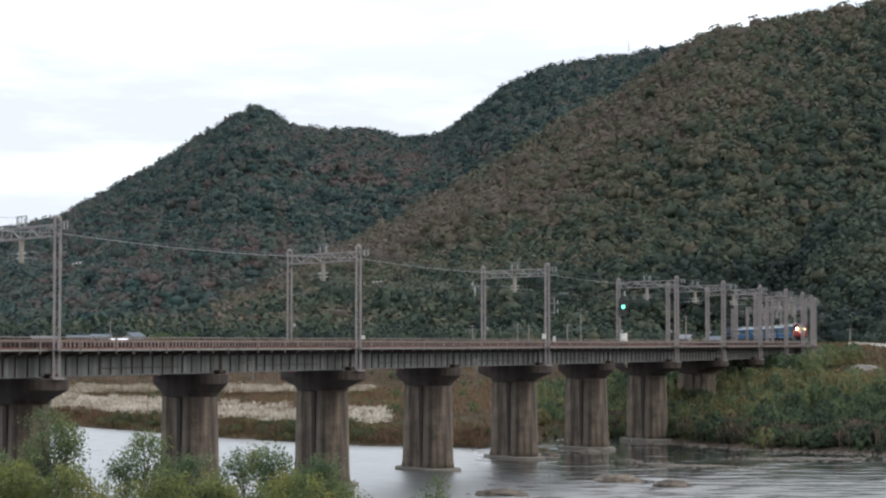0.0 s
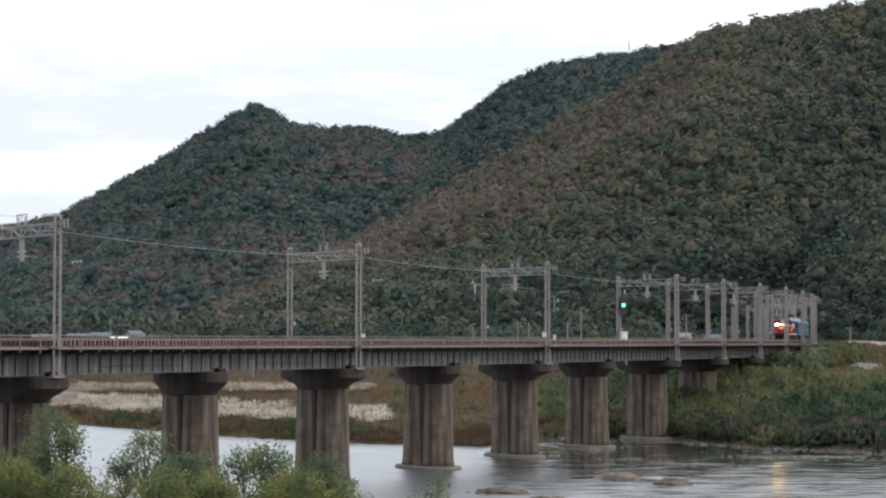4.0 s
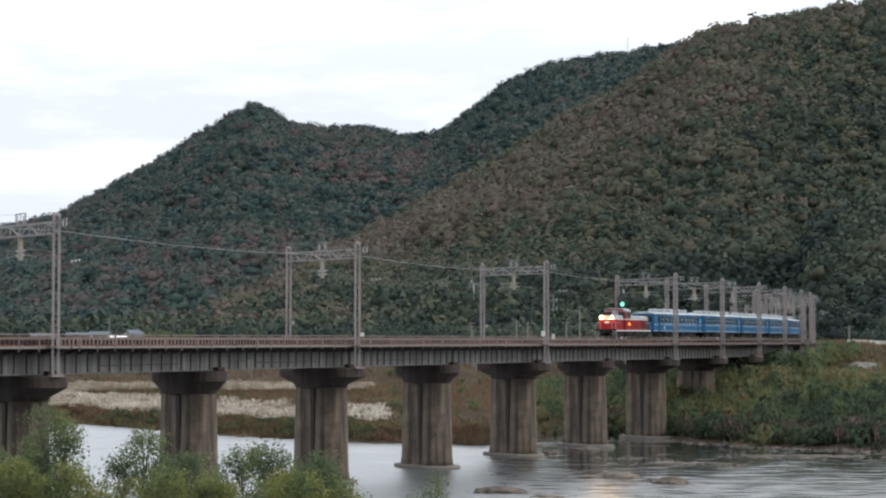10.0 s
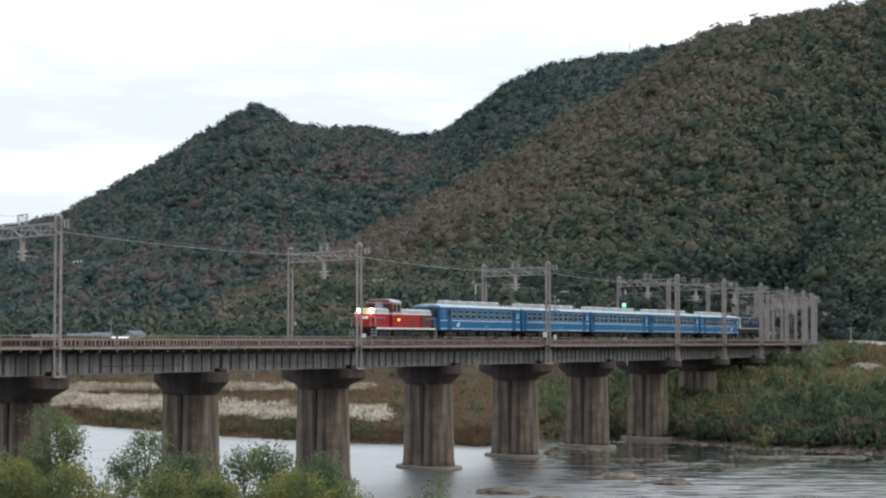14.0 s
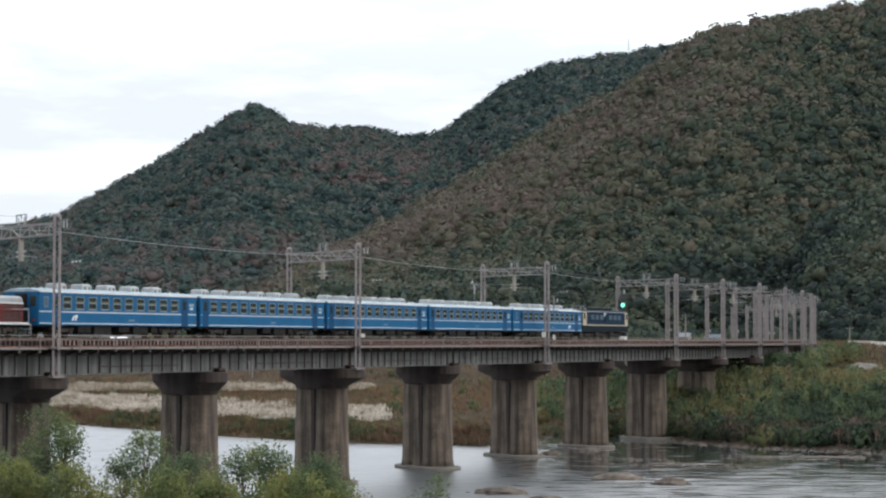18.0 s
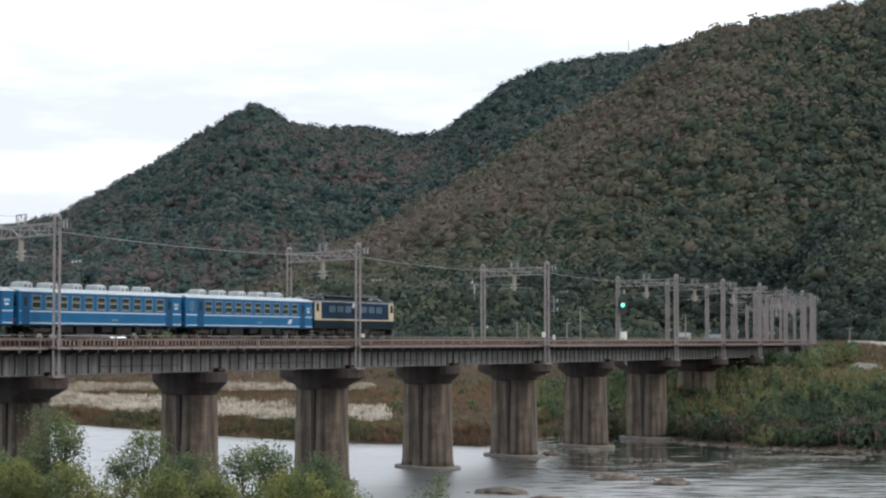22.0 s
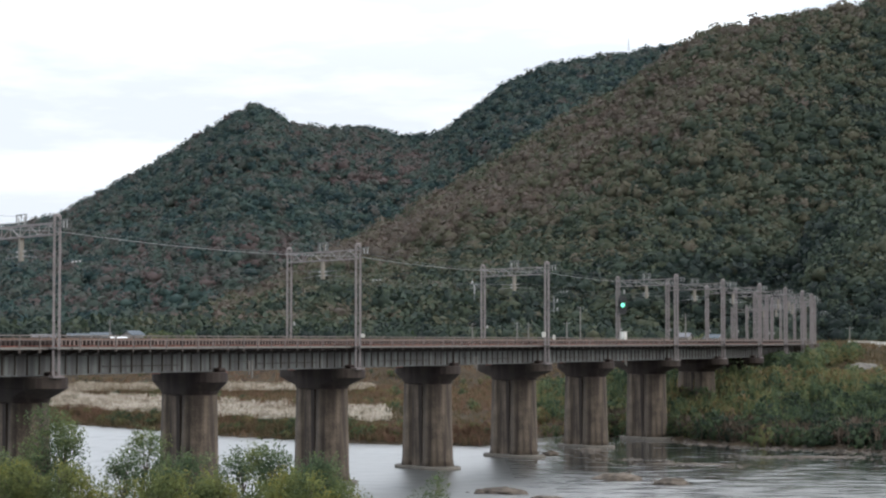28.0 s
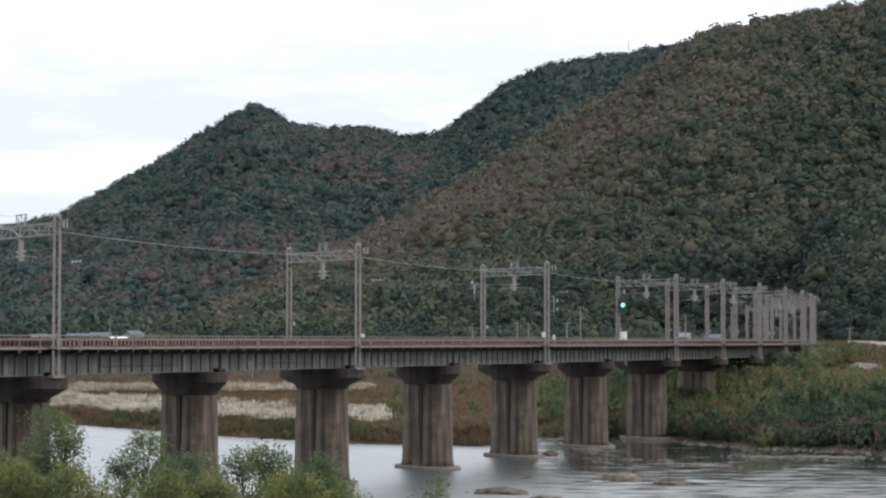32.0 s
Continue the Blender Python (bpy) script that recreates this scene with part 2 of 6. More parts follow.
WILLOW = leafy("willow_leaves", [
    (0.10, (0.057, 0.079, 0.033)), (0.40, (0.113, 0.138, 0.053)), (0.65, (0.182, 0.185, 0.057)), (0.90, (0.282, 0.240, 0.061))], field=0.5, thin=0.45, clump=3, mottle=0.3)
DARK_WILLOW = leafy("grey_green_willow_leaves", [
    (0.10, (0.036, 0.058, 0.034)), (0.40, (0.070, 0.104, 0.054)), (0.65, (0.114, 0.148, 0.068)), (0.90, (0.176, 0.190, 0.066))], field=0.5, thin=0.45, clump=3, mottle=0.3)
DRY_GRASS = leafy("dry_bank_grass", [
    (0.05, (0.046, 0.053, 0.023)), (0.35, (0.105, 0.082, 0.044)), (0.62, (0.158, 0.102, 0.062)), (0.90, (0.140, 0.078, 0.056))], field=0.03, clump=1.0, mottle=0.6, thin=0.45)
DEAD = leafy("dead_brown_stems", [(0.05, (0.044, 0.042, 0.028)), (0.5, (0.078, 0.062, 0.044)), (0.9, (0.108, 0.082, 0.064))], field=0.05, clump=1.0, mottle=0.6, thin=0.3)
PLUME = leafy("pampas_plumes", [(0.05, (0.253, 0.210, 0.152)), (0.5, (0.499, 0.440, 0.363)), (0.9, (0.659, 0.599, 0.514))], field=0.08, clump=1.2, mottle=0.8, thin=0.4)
BARK = mat("grey_brown_bark", (0.06, 0.045, 0.035), (0.13, 0.105, 0.085), scale=5, rough=0.95, streak=6)


# ---- mesh helpers ----
def part(name, bm, material, parent=None, label="", smooth=False):
    """Links a bmesh as one mesh object under a thing or a part."""
    me = bpy.data.meshes.new(name)
    bm.to_mesh(me)
    bm.free()
    me.materials.append(material)
    if smooth:
        me.shade_smooth()
    ob = new(name, me)
    ob.parent = parent
    if label:
        ob["label"] = label
    return ob


def shared(name, me, parent, m):
    """One more object on an existing mesh."""
    ob = new(name, me)
    ob.parent = parent
    ob.matrix_basis = m
    return ob


def thing(name, m, label, category, group="", kind=""):
    ob = new(name)
    ob.empty_display_size = 0.5
    ob.matrix_basis = m
    return tagged(ob, label, category, group, kind)


def box(bm, c, s, m=None):
    """A box with centre c and size s, turned by m about its centre."""
    x, y, z = s[0] / 2, s[1] / 2, s[2] / 2
    vs = []
    for i in (-x, x):
        for j in (-y, y):
            for k in (-z, z):
                v = Vector((i, j, k))
                if m is not None:
                    v = m @ v
                vs.append(bm.verts.new(v + Vector(c)))
    for f in ((0, 1, 3, 2), (4, 6, 7, 5), (0, 4, 5, 1), (2, 3, 7, 6), (0, 2, 6, 4), (1, 5, 7, 3)):
        bm.faces.new([vs[i] for i in f])
    return vs


def bar(bm, a, b, w, h=None):
    """A straight bar of rectangular section from a to b."""
    a, b = Vector(a), Vector(b)
    d = b - a
    q = d.to_track_quat("X", "Z").to_matrix()
    box(bm, (a + b) / 2, (d.length, w, h or w), q)


def rod(bm, a, b, r, seg=8, r2=None, caps=True):
    """A round rod or cone from a to b."""
    a, b = Vector(a), Vector(b)
    q = (b - a).to_track_quat("Z", "Y").to_matrix()
    rings = []
    for p, rr in ((a, r), (b, r if r2 is None else r2)):
        rings.append([bm.verts.new(p + q @ Vector((rr * math.cos(2 * math.pi * i / seg), rr * math.sin(2 * math.pi * i / seg), 0))) for i in range(seg)])
    for i in range(seg):
        bm.faces.new((rings[0][i], rings[0][(i + 1) % seg], rings[1][(i + 1) % seg], rings[1][i]))
    if caps:
        bm.faces.new(rings[0][::-1]), bm.faces.new(rings[1])


def loft(bm, rings, closed=True, caps=True):
    """Skins rings of points, one after another."""
    vr = [[bm.verts.new(p) for p in r] for r in rings]
    k = len(vr[0])
    for a, b in zip(vr, vr[1:]):
        for i in range(k if closed else k - 1):
            j = (i + 1) % k
            bm.faces.new((a[i], a[j], b[j], b[i]))
    if caps and closed:
        bm.faces.new(vr[0][::-1]), bm.faces.new(vr[-1])
    return vr


def tube(bm, pts, r, seg=6):
    """A round wire or pipe along pts."""
    pts = [Vector(p) for p in pts]
    rings = []
    for i, p in enumerate(pts):
        d = pts[min(i + 1, len(pts) - 1)] - pts[max(i - 1, 0)]
        q = d.to_track_quat("Z", "Y").to_matrix()
        rings.append([p + q @ Vector((r * math.cos(2 * math.pi * k / seg), r * math.sin(2 * math.pi * k / seg), 0)) for k in range(seg)])
    loft(bm, rings)


def raw_mesh(name, verts, faces_n, material, tone=None, kind="", label="", category="", normals=None):
    """One mesh from arrays: verts (n, 3) and faces of equal corner count, (m, k) indices; tone: a value for each face; normals: rounded ones for foliage."""
    me = bpy.data.meshes.new(name)
    k = faces_n.shape[1]
    me.vertices.add(len(verts))
    me.vertices.foreach_set("co", verts.astype(np.float32).ravel())
    me.loops.add(faces_n.size)
    me.loops.foreach_set("vertex_index", faces_n.astype(np.int32).ravel())
    me.polygons.add(len(faces_n))
    me.polygons.foreach_set("loop_start", np.arange(0, faces_n.size, k, dtype=np.int32))
    if tone is not None:
        me.attributes.new("tone", "FLOAT", "FACE").data.foreach_set("value", tone.astype(np.float32))
    me.update(calc_edges=True)
    if normals is not None:
        me.attributes.new("custom_normal", "FLOAT_VECTOR", "POINT").data.foreach_set("vector", normals.astype(np.float32).ravel())
        me.update()
    me.materials.append(material)
    ob = new(name, me)
    return tagged(ob, label, category, "", kind)

# ---- the line of the railway ----
TURN = radians(24.47)            # heading of the straight, from straight ahead towards the right
MID0 = (-28.86, 146.5)           # a point midway between the two tracks
S_BEND, R_BEND, S_END = 140.0, 525.0, 440.0
RAIL_Z = 13.10
SPAN = 22.86
PIER0 = -2.7


def mid(s):
    """Place (x, y) and heading of the line's middle at s metres along it."""
    a, x, y = TURN, *MID0
    d = min(s, S_BEND)
    x, y = x + d * math.sin(a), y + d * math.cos(a)
    if s > S_BEND:
        w = (min(s, S_END) - S_BEND) / R_BEND
        x += R_BEND * (math.cos(a - w) - math.cos(a))
        y += R_BEND * (math.sin(a) - math.sin(a - w))
        a -= w
    if s > S_END:
        x, y = x + (s - S_END) * math.sin(a), y + (s - S_END) * math.cos(a)
    return x, y, a


def on_line(s, off=0.0, z=0.0):
    """A point off metres to the near side of the line's middle."""
    x, y, a = mid(s)
    return Vector((x + off * math.cos(a), y - off * math.sin(a), z))


def line_pose(s, off=0.0, z=0.0):
    """x along the line away from the near bank, y to its far side."""
    p = on_line(s, off, z)
    return pose(*p, 0, 0, 90 - math.degrees(mid(s)[2]))


# ---- ground, river and hills as one sheet ----
SHORE = ((-900, 640), (-400, 520), (-150, 400), (-72, 330), (-55, 313), (-29, 276), (-13, 259), (4.6, 250), (9, 262), (14, 276),
         (22, 279), (28, 270), (33, 259), (38, 249), (52, 238), (120, 216), (400, 170), (900, 100))
# skylines as (bearing, height): bearing in the view's own units, 0 at the left of it
NEAR_RIDGE = ((-900, 600), (200, 600), (340, 575), (400, 508), (560, 455), (690, 412), (780, 358), (900, 288), (1000, 222), (1100, 172), (1190, 108),
              (1250, 68), (1380, 44), (1480, 26), (1568, 12), (2000, -40), (3000, 20), (5000, 300), (9000, 560))
FAR_RIDGE = ((-4000, 580), (-1500, 565), (-800, 540), (-300, 465), (0, 416), (100, 394), (130, 377), (300, 283), (400, 218), (455, 191), (510, 226),
             (580, 238), (650, 234), (710, 252), (760, 248), (800, 232), (850, 192), (900, 154), (980, 120), (1100, 103), (1190, 88),
             (1400, 70), (2000, 60), (3000, 150), (6000, 500))
SPUR_RIDGE = ((-900, 615), (1330, 615), (1375, 596), (1412, 530), (1432, 466), (1452, 424), (1490, 398), (1540, 372), (1568, 360), (1700, 325), (2500, 330), (4000, 600), (9000, 610))
SPUR_FOOT, SPUR_TOP = 525.0, 640.0
NEAR_FOOT, NEAR_TOP, FAR_FOOT, FAR_TOP = 610.0, 900.0, 720.0, 1320.0


def step(x, a, b):
    t = np.clip((x - a) / (b - a), 0, 1)
    return t * t * (3 - 2 * t)


def wave(x, y, seed, size):
    """Cheap smooth undulation between about -1 and 1."""
    r = np.random.RandomState(seed)
    out = 0
    for k in range(6):
        a, p, f = r.uniform(0, 6.28), r.uniform(0, 6.28), (0.6 + 0.45 * k) * 6.28 / size
        out = out + np.sin((x * math.cos(a) + y * math.sin(a)) * f + p) / (1 + 0.5 * k)
    return out / 2.6


def hill(x, y, table, foot, top):
    bx = 784 + F_PX * x / np.maximum(y, 200)
    pts = np.array(table)
    ridge = EYE[2] + (604.5 - np.interp(bx, pts[:, 0], pts[:, 1])) / F_PX * top
    t = (y - foot) / (top - foot)
    up = np.where(t < 1, np.clip(t, 0, 1) ** 0.92, 1 - 0.55 * (t - 1))
    shape = np.maximum(ridge - 12, 0) * np.maximum(up, -0.2)
    return np.where(t > 0, 12 + shape + 5.0 * wave(x, y, 5, 150) * np.clip(4 * t * (1 - t), 0, 1) * np.clip((ridge - 12) / 60, 0, 1), -50)


def ground(x, y):
    """Height of the land."""
    x, y = np.asarray(x, float), np.asarray(y, float)
    pts = np.array(SHORE)
    d = y - np.interp(x, pts[:, 0], pts[:, 1]) + 1.5 * wave(x, y, 3, 30)
    right = step(x, 8, 34)
    bed = np.maximum(-0.12 + d * 0.06, -1.8)
    flat = 1.5 * step(d, 0, 6) + 1.4 * step(d, 10, 60) + 9.0 * step(y, 415 + 0.35 * np.clip(-x, 0, 200), 480 + 0.35 * np.clip(-x, 0, 200)) + 0.25 * wave(x, y, 4, 18) * step(d, 2, 8)
    slope = 1.3 * step(d, 0, 7) + 5.6 * step(d, 8, 62) + 5.0 * step(d, 118, 175) + 0.35 * wave(x, y, 4, 18) * step(d, 2, 8)
    land = np.where(d < 0, bed, flat * (1 - right) + slope * right)
    near = 3.2 * step(-y, -128, -112) + 0.4 * wave(x, y, 8, 14) * step(-y, -128, -118) + 8.2 * step(-y, -62, -14)
    land = np.where(y < 128, np.where(land < 0, np.maximum(near - 1.4 * step(y, 112, 128), -1.8), land), land)
    land = np.maximum(land, np.where(y < 112, near, -50))
    land = np.maximum(land, hill(x, y, SPUR_RIDGE, SPUR_FOOT, SPUR_TOP))
    land = np.maximum(land, np.maximum(hill(x, y, NEAR_RIDGE, NEAR_FOOT, NEAR_TOP), hill(x, y, FAR_RIDGE, FAR_FOOT, FAR_TOP)))
    return land


def axis(stops):
    out = []
    for a, b, h in stops:
        out += list(np.arange(a, b, h))
    return np.array(out + [stops[-1][1]])


def build_ground():
    xs = axis(((-4000, -900, 260), (-900, -160, 20), (-160, 180, 3.0), (180, 900, 18), (900, 4000, 260)))
    ys = axis(((-1500, -60, 120), (-60, 10, 8), (10, 140, 4), (140, 230, 10), (230, 420, 3), (420, 640, 8), (640, 1500, 12), (1500, 4800, 300)))
    gx, gy = np.meshgrid(xs, ys)
    z = ground(gx, gy)
    v = np.stack([gx, gy, z], -1).reshape(-1, 3)
    nx, ny = len(xs), len(ys)
    i = (np.arange(ny - 1)[:, None] * nx + np.arange(nx - 1)[None]).ravel()
    f = np.stack([i, i + 1, i + nx + 1, i + nx], 1)
    ob = raw_mesh("ground", v, f, SOIL, kind="structure", label="silty river banks with dry grass rising into wooded hills", category="ground")
    ob.data.shade_smooth()


build_ground()


def build_water():
    """The river's surface: a sheet with low waves, ruffled in drifting patches. It slides slowly with the current."""
    xs = axis(((-1300, -100, 60), (-100, -78, 5), (-78, 72, 0.75), (72, 100, 5), (100, 1300, 60)))
    ys = axis(((2, 142, 10), (142, 345, 0.7), (345, 660, 15)))
    gx, gy = np.meshgrid(xs, ys)
    r = np.random.RandomState(77)
    z = np.zeros_like(gx)
    for k in range(16):
        wl = 1.9 * 1.13 ** (k % 8) * r.uniform(0.9, 1.1)
        a = math.pi / 2 + r.normal() * 0.55
        z += np.sin((gx * math.cos(a) + gy * math.sin(a)) * 6.283 / wl + r.uniform(0, 6.28)) * wl
    ruffle = 0.75 + 0.35 * wave(gx * 0.35, gy, 71, 22) + 0.3 * wave(gx * 0.25, gy * 1.4, 72, 9)
    shallow = step(gx, 4, 24)
    ruffle = ruffle * (1 - shallow) + shallow * np.clip(0.55 + 1.1 * wave(gx * 0.22, gy * 1.1, 73, 7), 0.03, 1.6)
    fade = step(gx, -100, -80) * step(-gx, -95, -74) * step(gy, 138, 146) * step(-gy, -360, -346)
    z *= 0.0018 * ruffle * fade * (1 + 1.3 * (1 - shallow))
    v = np.stack([gx, gy, z], -1).reshape(-1, 3)
    nx, ny = len(xs), len(ys)
    i = (np.arange(ny - 1)[:, None] * nx + np.arange(nx - 1)[None]).ravel()
    ob = raw_mesh("water", v, np.stack([i, i + 1, i + nx + 1, i + nx], 1), WATER, kind="structure",
                  label="grey-green river, ruffled in the pool and streaked over the shallows", category="river")
    ob.data.shade_smooth()
    return ob


river = build_water()

# ---- bridge ----
SKEW = radians(127.4)            # bearing of the piers' long axis in plan, along the river's flow
GIRDER_Y = (-2.8, -1.0, 1.0, 2.8)


def stadium(l, w, z, k=10, x0=0.0):
    """A ring with straight sides and rounded ends, long axis along x."""
    pts = []
    for e, a0 in ((1, -math.pi / 2), (-1, math.pi / 2)):
        for i in range(k + 1):
            a = a0 + math.pi * i / k
            pts.append((x0 + e * (l / 2 - w / 2) + w / 2 * math.cos(a), w / 2 * math.sin(a), z))
    return pts


def pier(s, wide, base_z, wet):
    x, y, a = mid(s)
    t = thing("bridge_pier", pose(x, y, base_z, 0, 0, math.degrees(SKEW)),
              "tall rain-stained concrete bridge pier " + ("standing in the river" if wet else "standing among bank scrub"), "bridge pier", "bridge piers")
    top = 10.4 - base_z
    lifts = max(3, round((top - 2.2) / 0.92))
    for x0 in (-1.72, 1.72):
        # a round shaft cast in lifts, with a shallow groove at each joint
        bm = bmesh.new()
        rings = []
        for q in range(lifts + 1):
            u = q / lifts
            z, d = 0.25 + (top - 1.98) * u, 3.12 - 0.30 * u + 0.22 * max(0.0, 1 - 9 * u)
            cut = ((-0.06, 0.0), (-0.018, 0.0), (-0.008, 0.01), (0.008, 0.01), (0.018, 0.0), (0.06, 0.0)) if 0 < q < lifts else ((0.0, 0.0),)
            for dz, in_ in cut:
                rings.append(stadium(d - 2 * in_, d - 2 * in_, z + dz, 10, x0 * (1 - 0.05 * u)))
        loft(bm, rings)
        part("column", bm, CONCRETE, t, smooth=True)
    bm = bmesh.new()
    box(bm, (0, 0, (top - 2) / 2 + 0.2), (1.6, 2.7, top - 2.2))
    part("core_wall", bm, CONCRETE, t, "dark recessed wall between the columns")
    bm = bmesh.new()
    l = 11.5 if wide else 9.0
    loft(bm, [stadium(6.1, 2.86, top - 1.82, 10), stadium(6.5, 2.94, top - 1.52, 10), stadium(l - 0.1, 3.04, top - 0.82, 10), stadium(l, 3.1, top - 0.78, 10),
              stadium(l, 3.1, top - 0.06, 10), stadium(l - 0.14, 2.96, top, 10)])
    part("cap", bm, CAP_CONC, t, "dark brown flared concrete cap")
    for j, (px, h, w) in enumerate(((-3.3, 0.34, 0.9), (-2.2, 0.22, 1.2), (-0.9, 0.36, 0.7), (0.6, 0.26, 1.1), (2.0, 0.38, 0.8), (3.4, 0.24, 1.0))):
        bm = bmesh.new()
        box(bm, (px, -0.85, top + h / 2 - 0.01), (w, 0.7, h))
        bmesh.ops.bevel(bm, geom=bm.edges[:], offset=0.09, segments=1, affect="EDGES")
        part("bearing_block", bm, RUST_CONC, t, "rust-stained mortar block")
    bm = bmesh.new()
    loft(bm, [stadium(8.5, 3.85, -1.4, 8), stadium(8.6, 3.95, 0.05, 8), stadium(8.6, 3.95, 0.26, 8), stadium(8.4, 3.75, 0.36, 8)])
    part("plinth", bm, PALE_CONC, t, "pale concrete footing at the waterline")
    return t


PIERS = range(-6, 12)
for k in PIERS:
    s = PIER0 + SPAN * k
    g = float(ground(*mid(s)[:2]))
    pier(s, (k % 2 == 0) if k < 6 else True, 0.0 if k <= 6 else max(0.0, g - 0.3), k <= 6)


def span_proto():
    """A double-track deck span: four plate girders, walkways with railings on both sides. x along it, z from the water."""
    t = thing("bridge_span", Matrix(), "grey painted steel plate-girder bridge span with railed walkways", "bridge span", "bridge spans")
    L, c = SPAN - 0.22, SPAN / 2
    ends = [0.11 + (L - 0.06) * i / 16 + 0.03 for i in range(17)]
    stiff = bmesh.new()
    box(stiff, (0, 0, 0), (0.085, 0.11, 1.92))
    stiff_me = bpy.data.meshes.new("stiffener")
    stiff.to_mesh(stiff_me), stiff.free()
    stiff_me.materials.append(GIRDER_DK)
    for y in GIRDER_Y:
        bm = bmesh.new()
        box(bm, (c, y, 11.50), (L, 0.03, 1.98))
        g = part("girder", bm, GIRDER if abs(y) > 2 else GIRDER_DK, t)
        bm = bmesh.new()
        box(bm, (c, y, 12.52), (L, 0.36, 0.06)), box(bm, (c, y, 12.45), (L * 0.7, 0.32, 0.05))
        part("top_flange", bm, RUST, g, "rust-red top flange")
        bm = bmesh.new()
        box(bm, (c, y, 10.48), (L, 0.36, 0.06)), box(bm, (c, y, 10.54), (L * 0.6, 0.32, 0.04))
        part("bottom_flange", bm, GIRDER, g)
        if abs(y) > 2:
            # angles drawn as shadow lines in the darkened paint
            bm = bmesh.new()
            box(bm, (c, y + math.copysign(0.075, y), 11.86), (L, 0.13, 0.075))
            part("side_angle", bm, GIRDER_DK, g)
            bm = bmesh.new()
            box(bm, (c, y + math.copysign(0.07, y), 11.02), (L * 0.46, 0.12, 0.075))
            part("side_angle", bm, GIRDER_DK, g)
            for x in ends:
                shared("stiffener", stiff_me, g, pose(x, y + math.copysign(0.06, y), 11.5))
        for x in (0.45, SPAN - 0.45):
            bm = bmesh.new()
            box(bm, (x, y, 10.425), (0.6, 0.5, 0.055)), box(bm, (x, y, 10.3), (0.75, 0.6, 0.2))
            part("bearing", bm, RUST, g, "rusty bearing shoe")
    brace = []
    for e in (-1, 1):
        bm = bmesh.new()
        bar(bm, (0, -0.9, -0.75 * e), (0, 0.9, 0.75 * e), 0.09)
        me = bpy.data.meshes.new("cross_brace")
        bm.to_mesh(me), bm.free()
        me.materials.append(RUST)
        brace.append(me)
    for y in (-1.9, 1.9):
        for i in range(4):
            for e in (0, 1):
                shared("cross_brace", brace[e], t, pose(0.35 + 0.09 * e + (L - 0.6) * i / 3, y, 11.5))
    brk = bmesh.new()
    loft(brk, [[(e, 0, 0.06), (e, 1.5, 0.06), (e, 1.5, -0.06), (e, 0.25, -0.40), (e, 0, -0.46)] for e in (-0.06, 0.06)])
    brk_me = bpy.data.meshes.new("walkway_bracket")
    brk.to_mesh(brk_me), brk.free()
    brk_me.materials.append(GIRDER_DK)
    post = bmesh.new()
    box(post, (0, 0, 0.60), (0.075, 0.075, 1.2))
    box(post, (0, 0.05, 0.1), (0.10, 0.08, 0.24))
    post_me = bpy.data.meshes.new("railing_post")
    post.to_mesh(post_me), post.free()
    post_me.materials.append(RAILING)
    for side in (-1, 1):
        bm = bmesh.new()
        box(bm, (c, side * 3.75, 12.40), (L, 1.35, 0.05))
        w = part("walkway", bm, KERB, t)
        bm = bmesh.new()
        box(bm, (c, side * 4.47, 12.37), (L, 0.07, 0.16))
        part("kerb", bm, KERB, w, "pale edge beam of the walkway")
        for i in range(17):
            shared("walkway_bracket", brk_me, w, pose(ends[i] + (0.12 if i < 16 else -0.12), side * 2.86, 12.31, 0, 0, 0 if side > 0 else 180))
        for i in range(10):
            shared("railing_post", post_me, w, pose(0.6 + 2.26 * i + 0.3, side * 4.54, 12.08))
        for z, r in ((13.27, 0.024), (12.92, 0.018)):
            bm = bmesh.new()
            rod(bm, (0.1, side * 4.54, z), (SPAN - 0.1, side * 4.54, z), r, 6)
            part("handrail", bm, RAILING, w)
    bm = bmesh.new()
    for y in (0.0,):
        box(bm, (c, y, 12.62), (L, 0.9, 0.05))
    part("middle_walkway", bm, GALV, t)
    return t


proto = span_proto()
for k in list(PIERS)[:-1]:
    a, b = on_line(PIER0 + SPAN * k), on_line(PIER0 + SPAN * (k + 1))
    m = pose(a.x, a.y, 0, 0, 0, math.degrees(math.atan2(b.y - a.y, b.x - a.x)))
    if k == -6:
        proto.matrix_basis = m
    else:
        copy_thing(proto, m)

# pale drain pipes beside the plain piers
for k in (1, 3, 5):
    t = thing("drain_pipe", line_pose(PIER0 + SPAN * k + 2.4, 4.3), "pair of pale drain pipes hanging below the bridge deck", "drain pipe", "drain pipes")
    for dx in (-0.25, 0.25):
        bm = bmesh.new()
        rod(bm, (dx, 0, 10.0 - 0.5 * dx), (dx, 0, 11.3), 0.065, 8), bar(bm, (dx, 0, 11.2), (dx, 1.55, 11.2), 0.05)
        part("pipe", bm, KERB, t)

S_FIRST, S_LAST = PIER0 - 6 * SPAN, PIER0 + 11 * SPAN


# ---- tracks ----
def sleeper_box():
    bm = bmesh.new()
    box(bm, (0, 0, 0), (0.2, 2.5, 0.38))
    bmesh.ops.bevel(bm, geom=bm.edges[:], offset=0.012, segments=1, affect="EDGES")
    me = bpy.data.meshes.new("sleeper")
    bm.to_mesh(me), bm.free()
    me.materials.append(TIMBER), me.materials.append(END_GRAIN)
    for p in me.polygons:
        p.material_index = 1 if abs(p.normal.y) > 0.6 else 0
    return me


SLEEPER = sleeper_box()


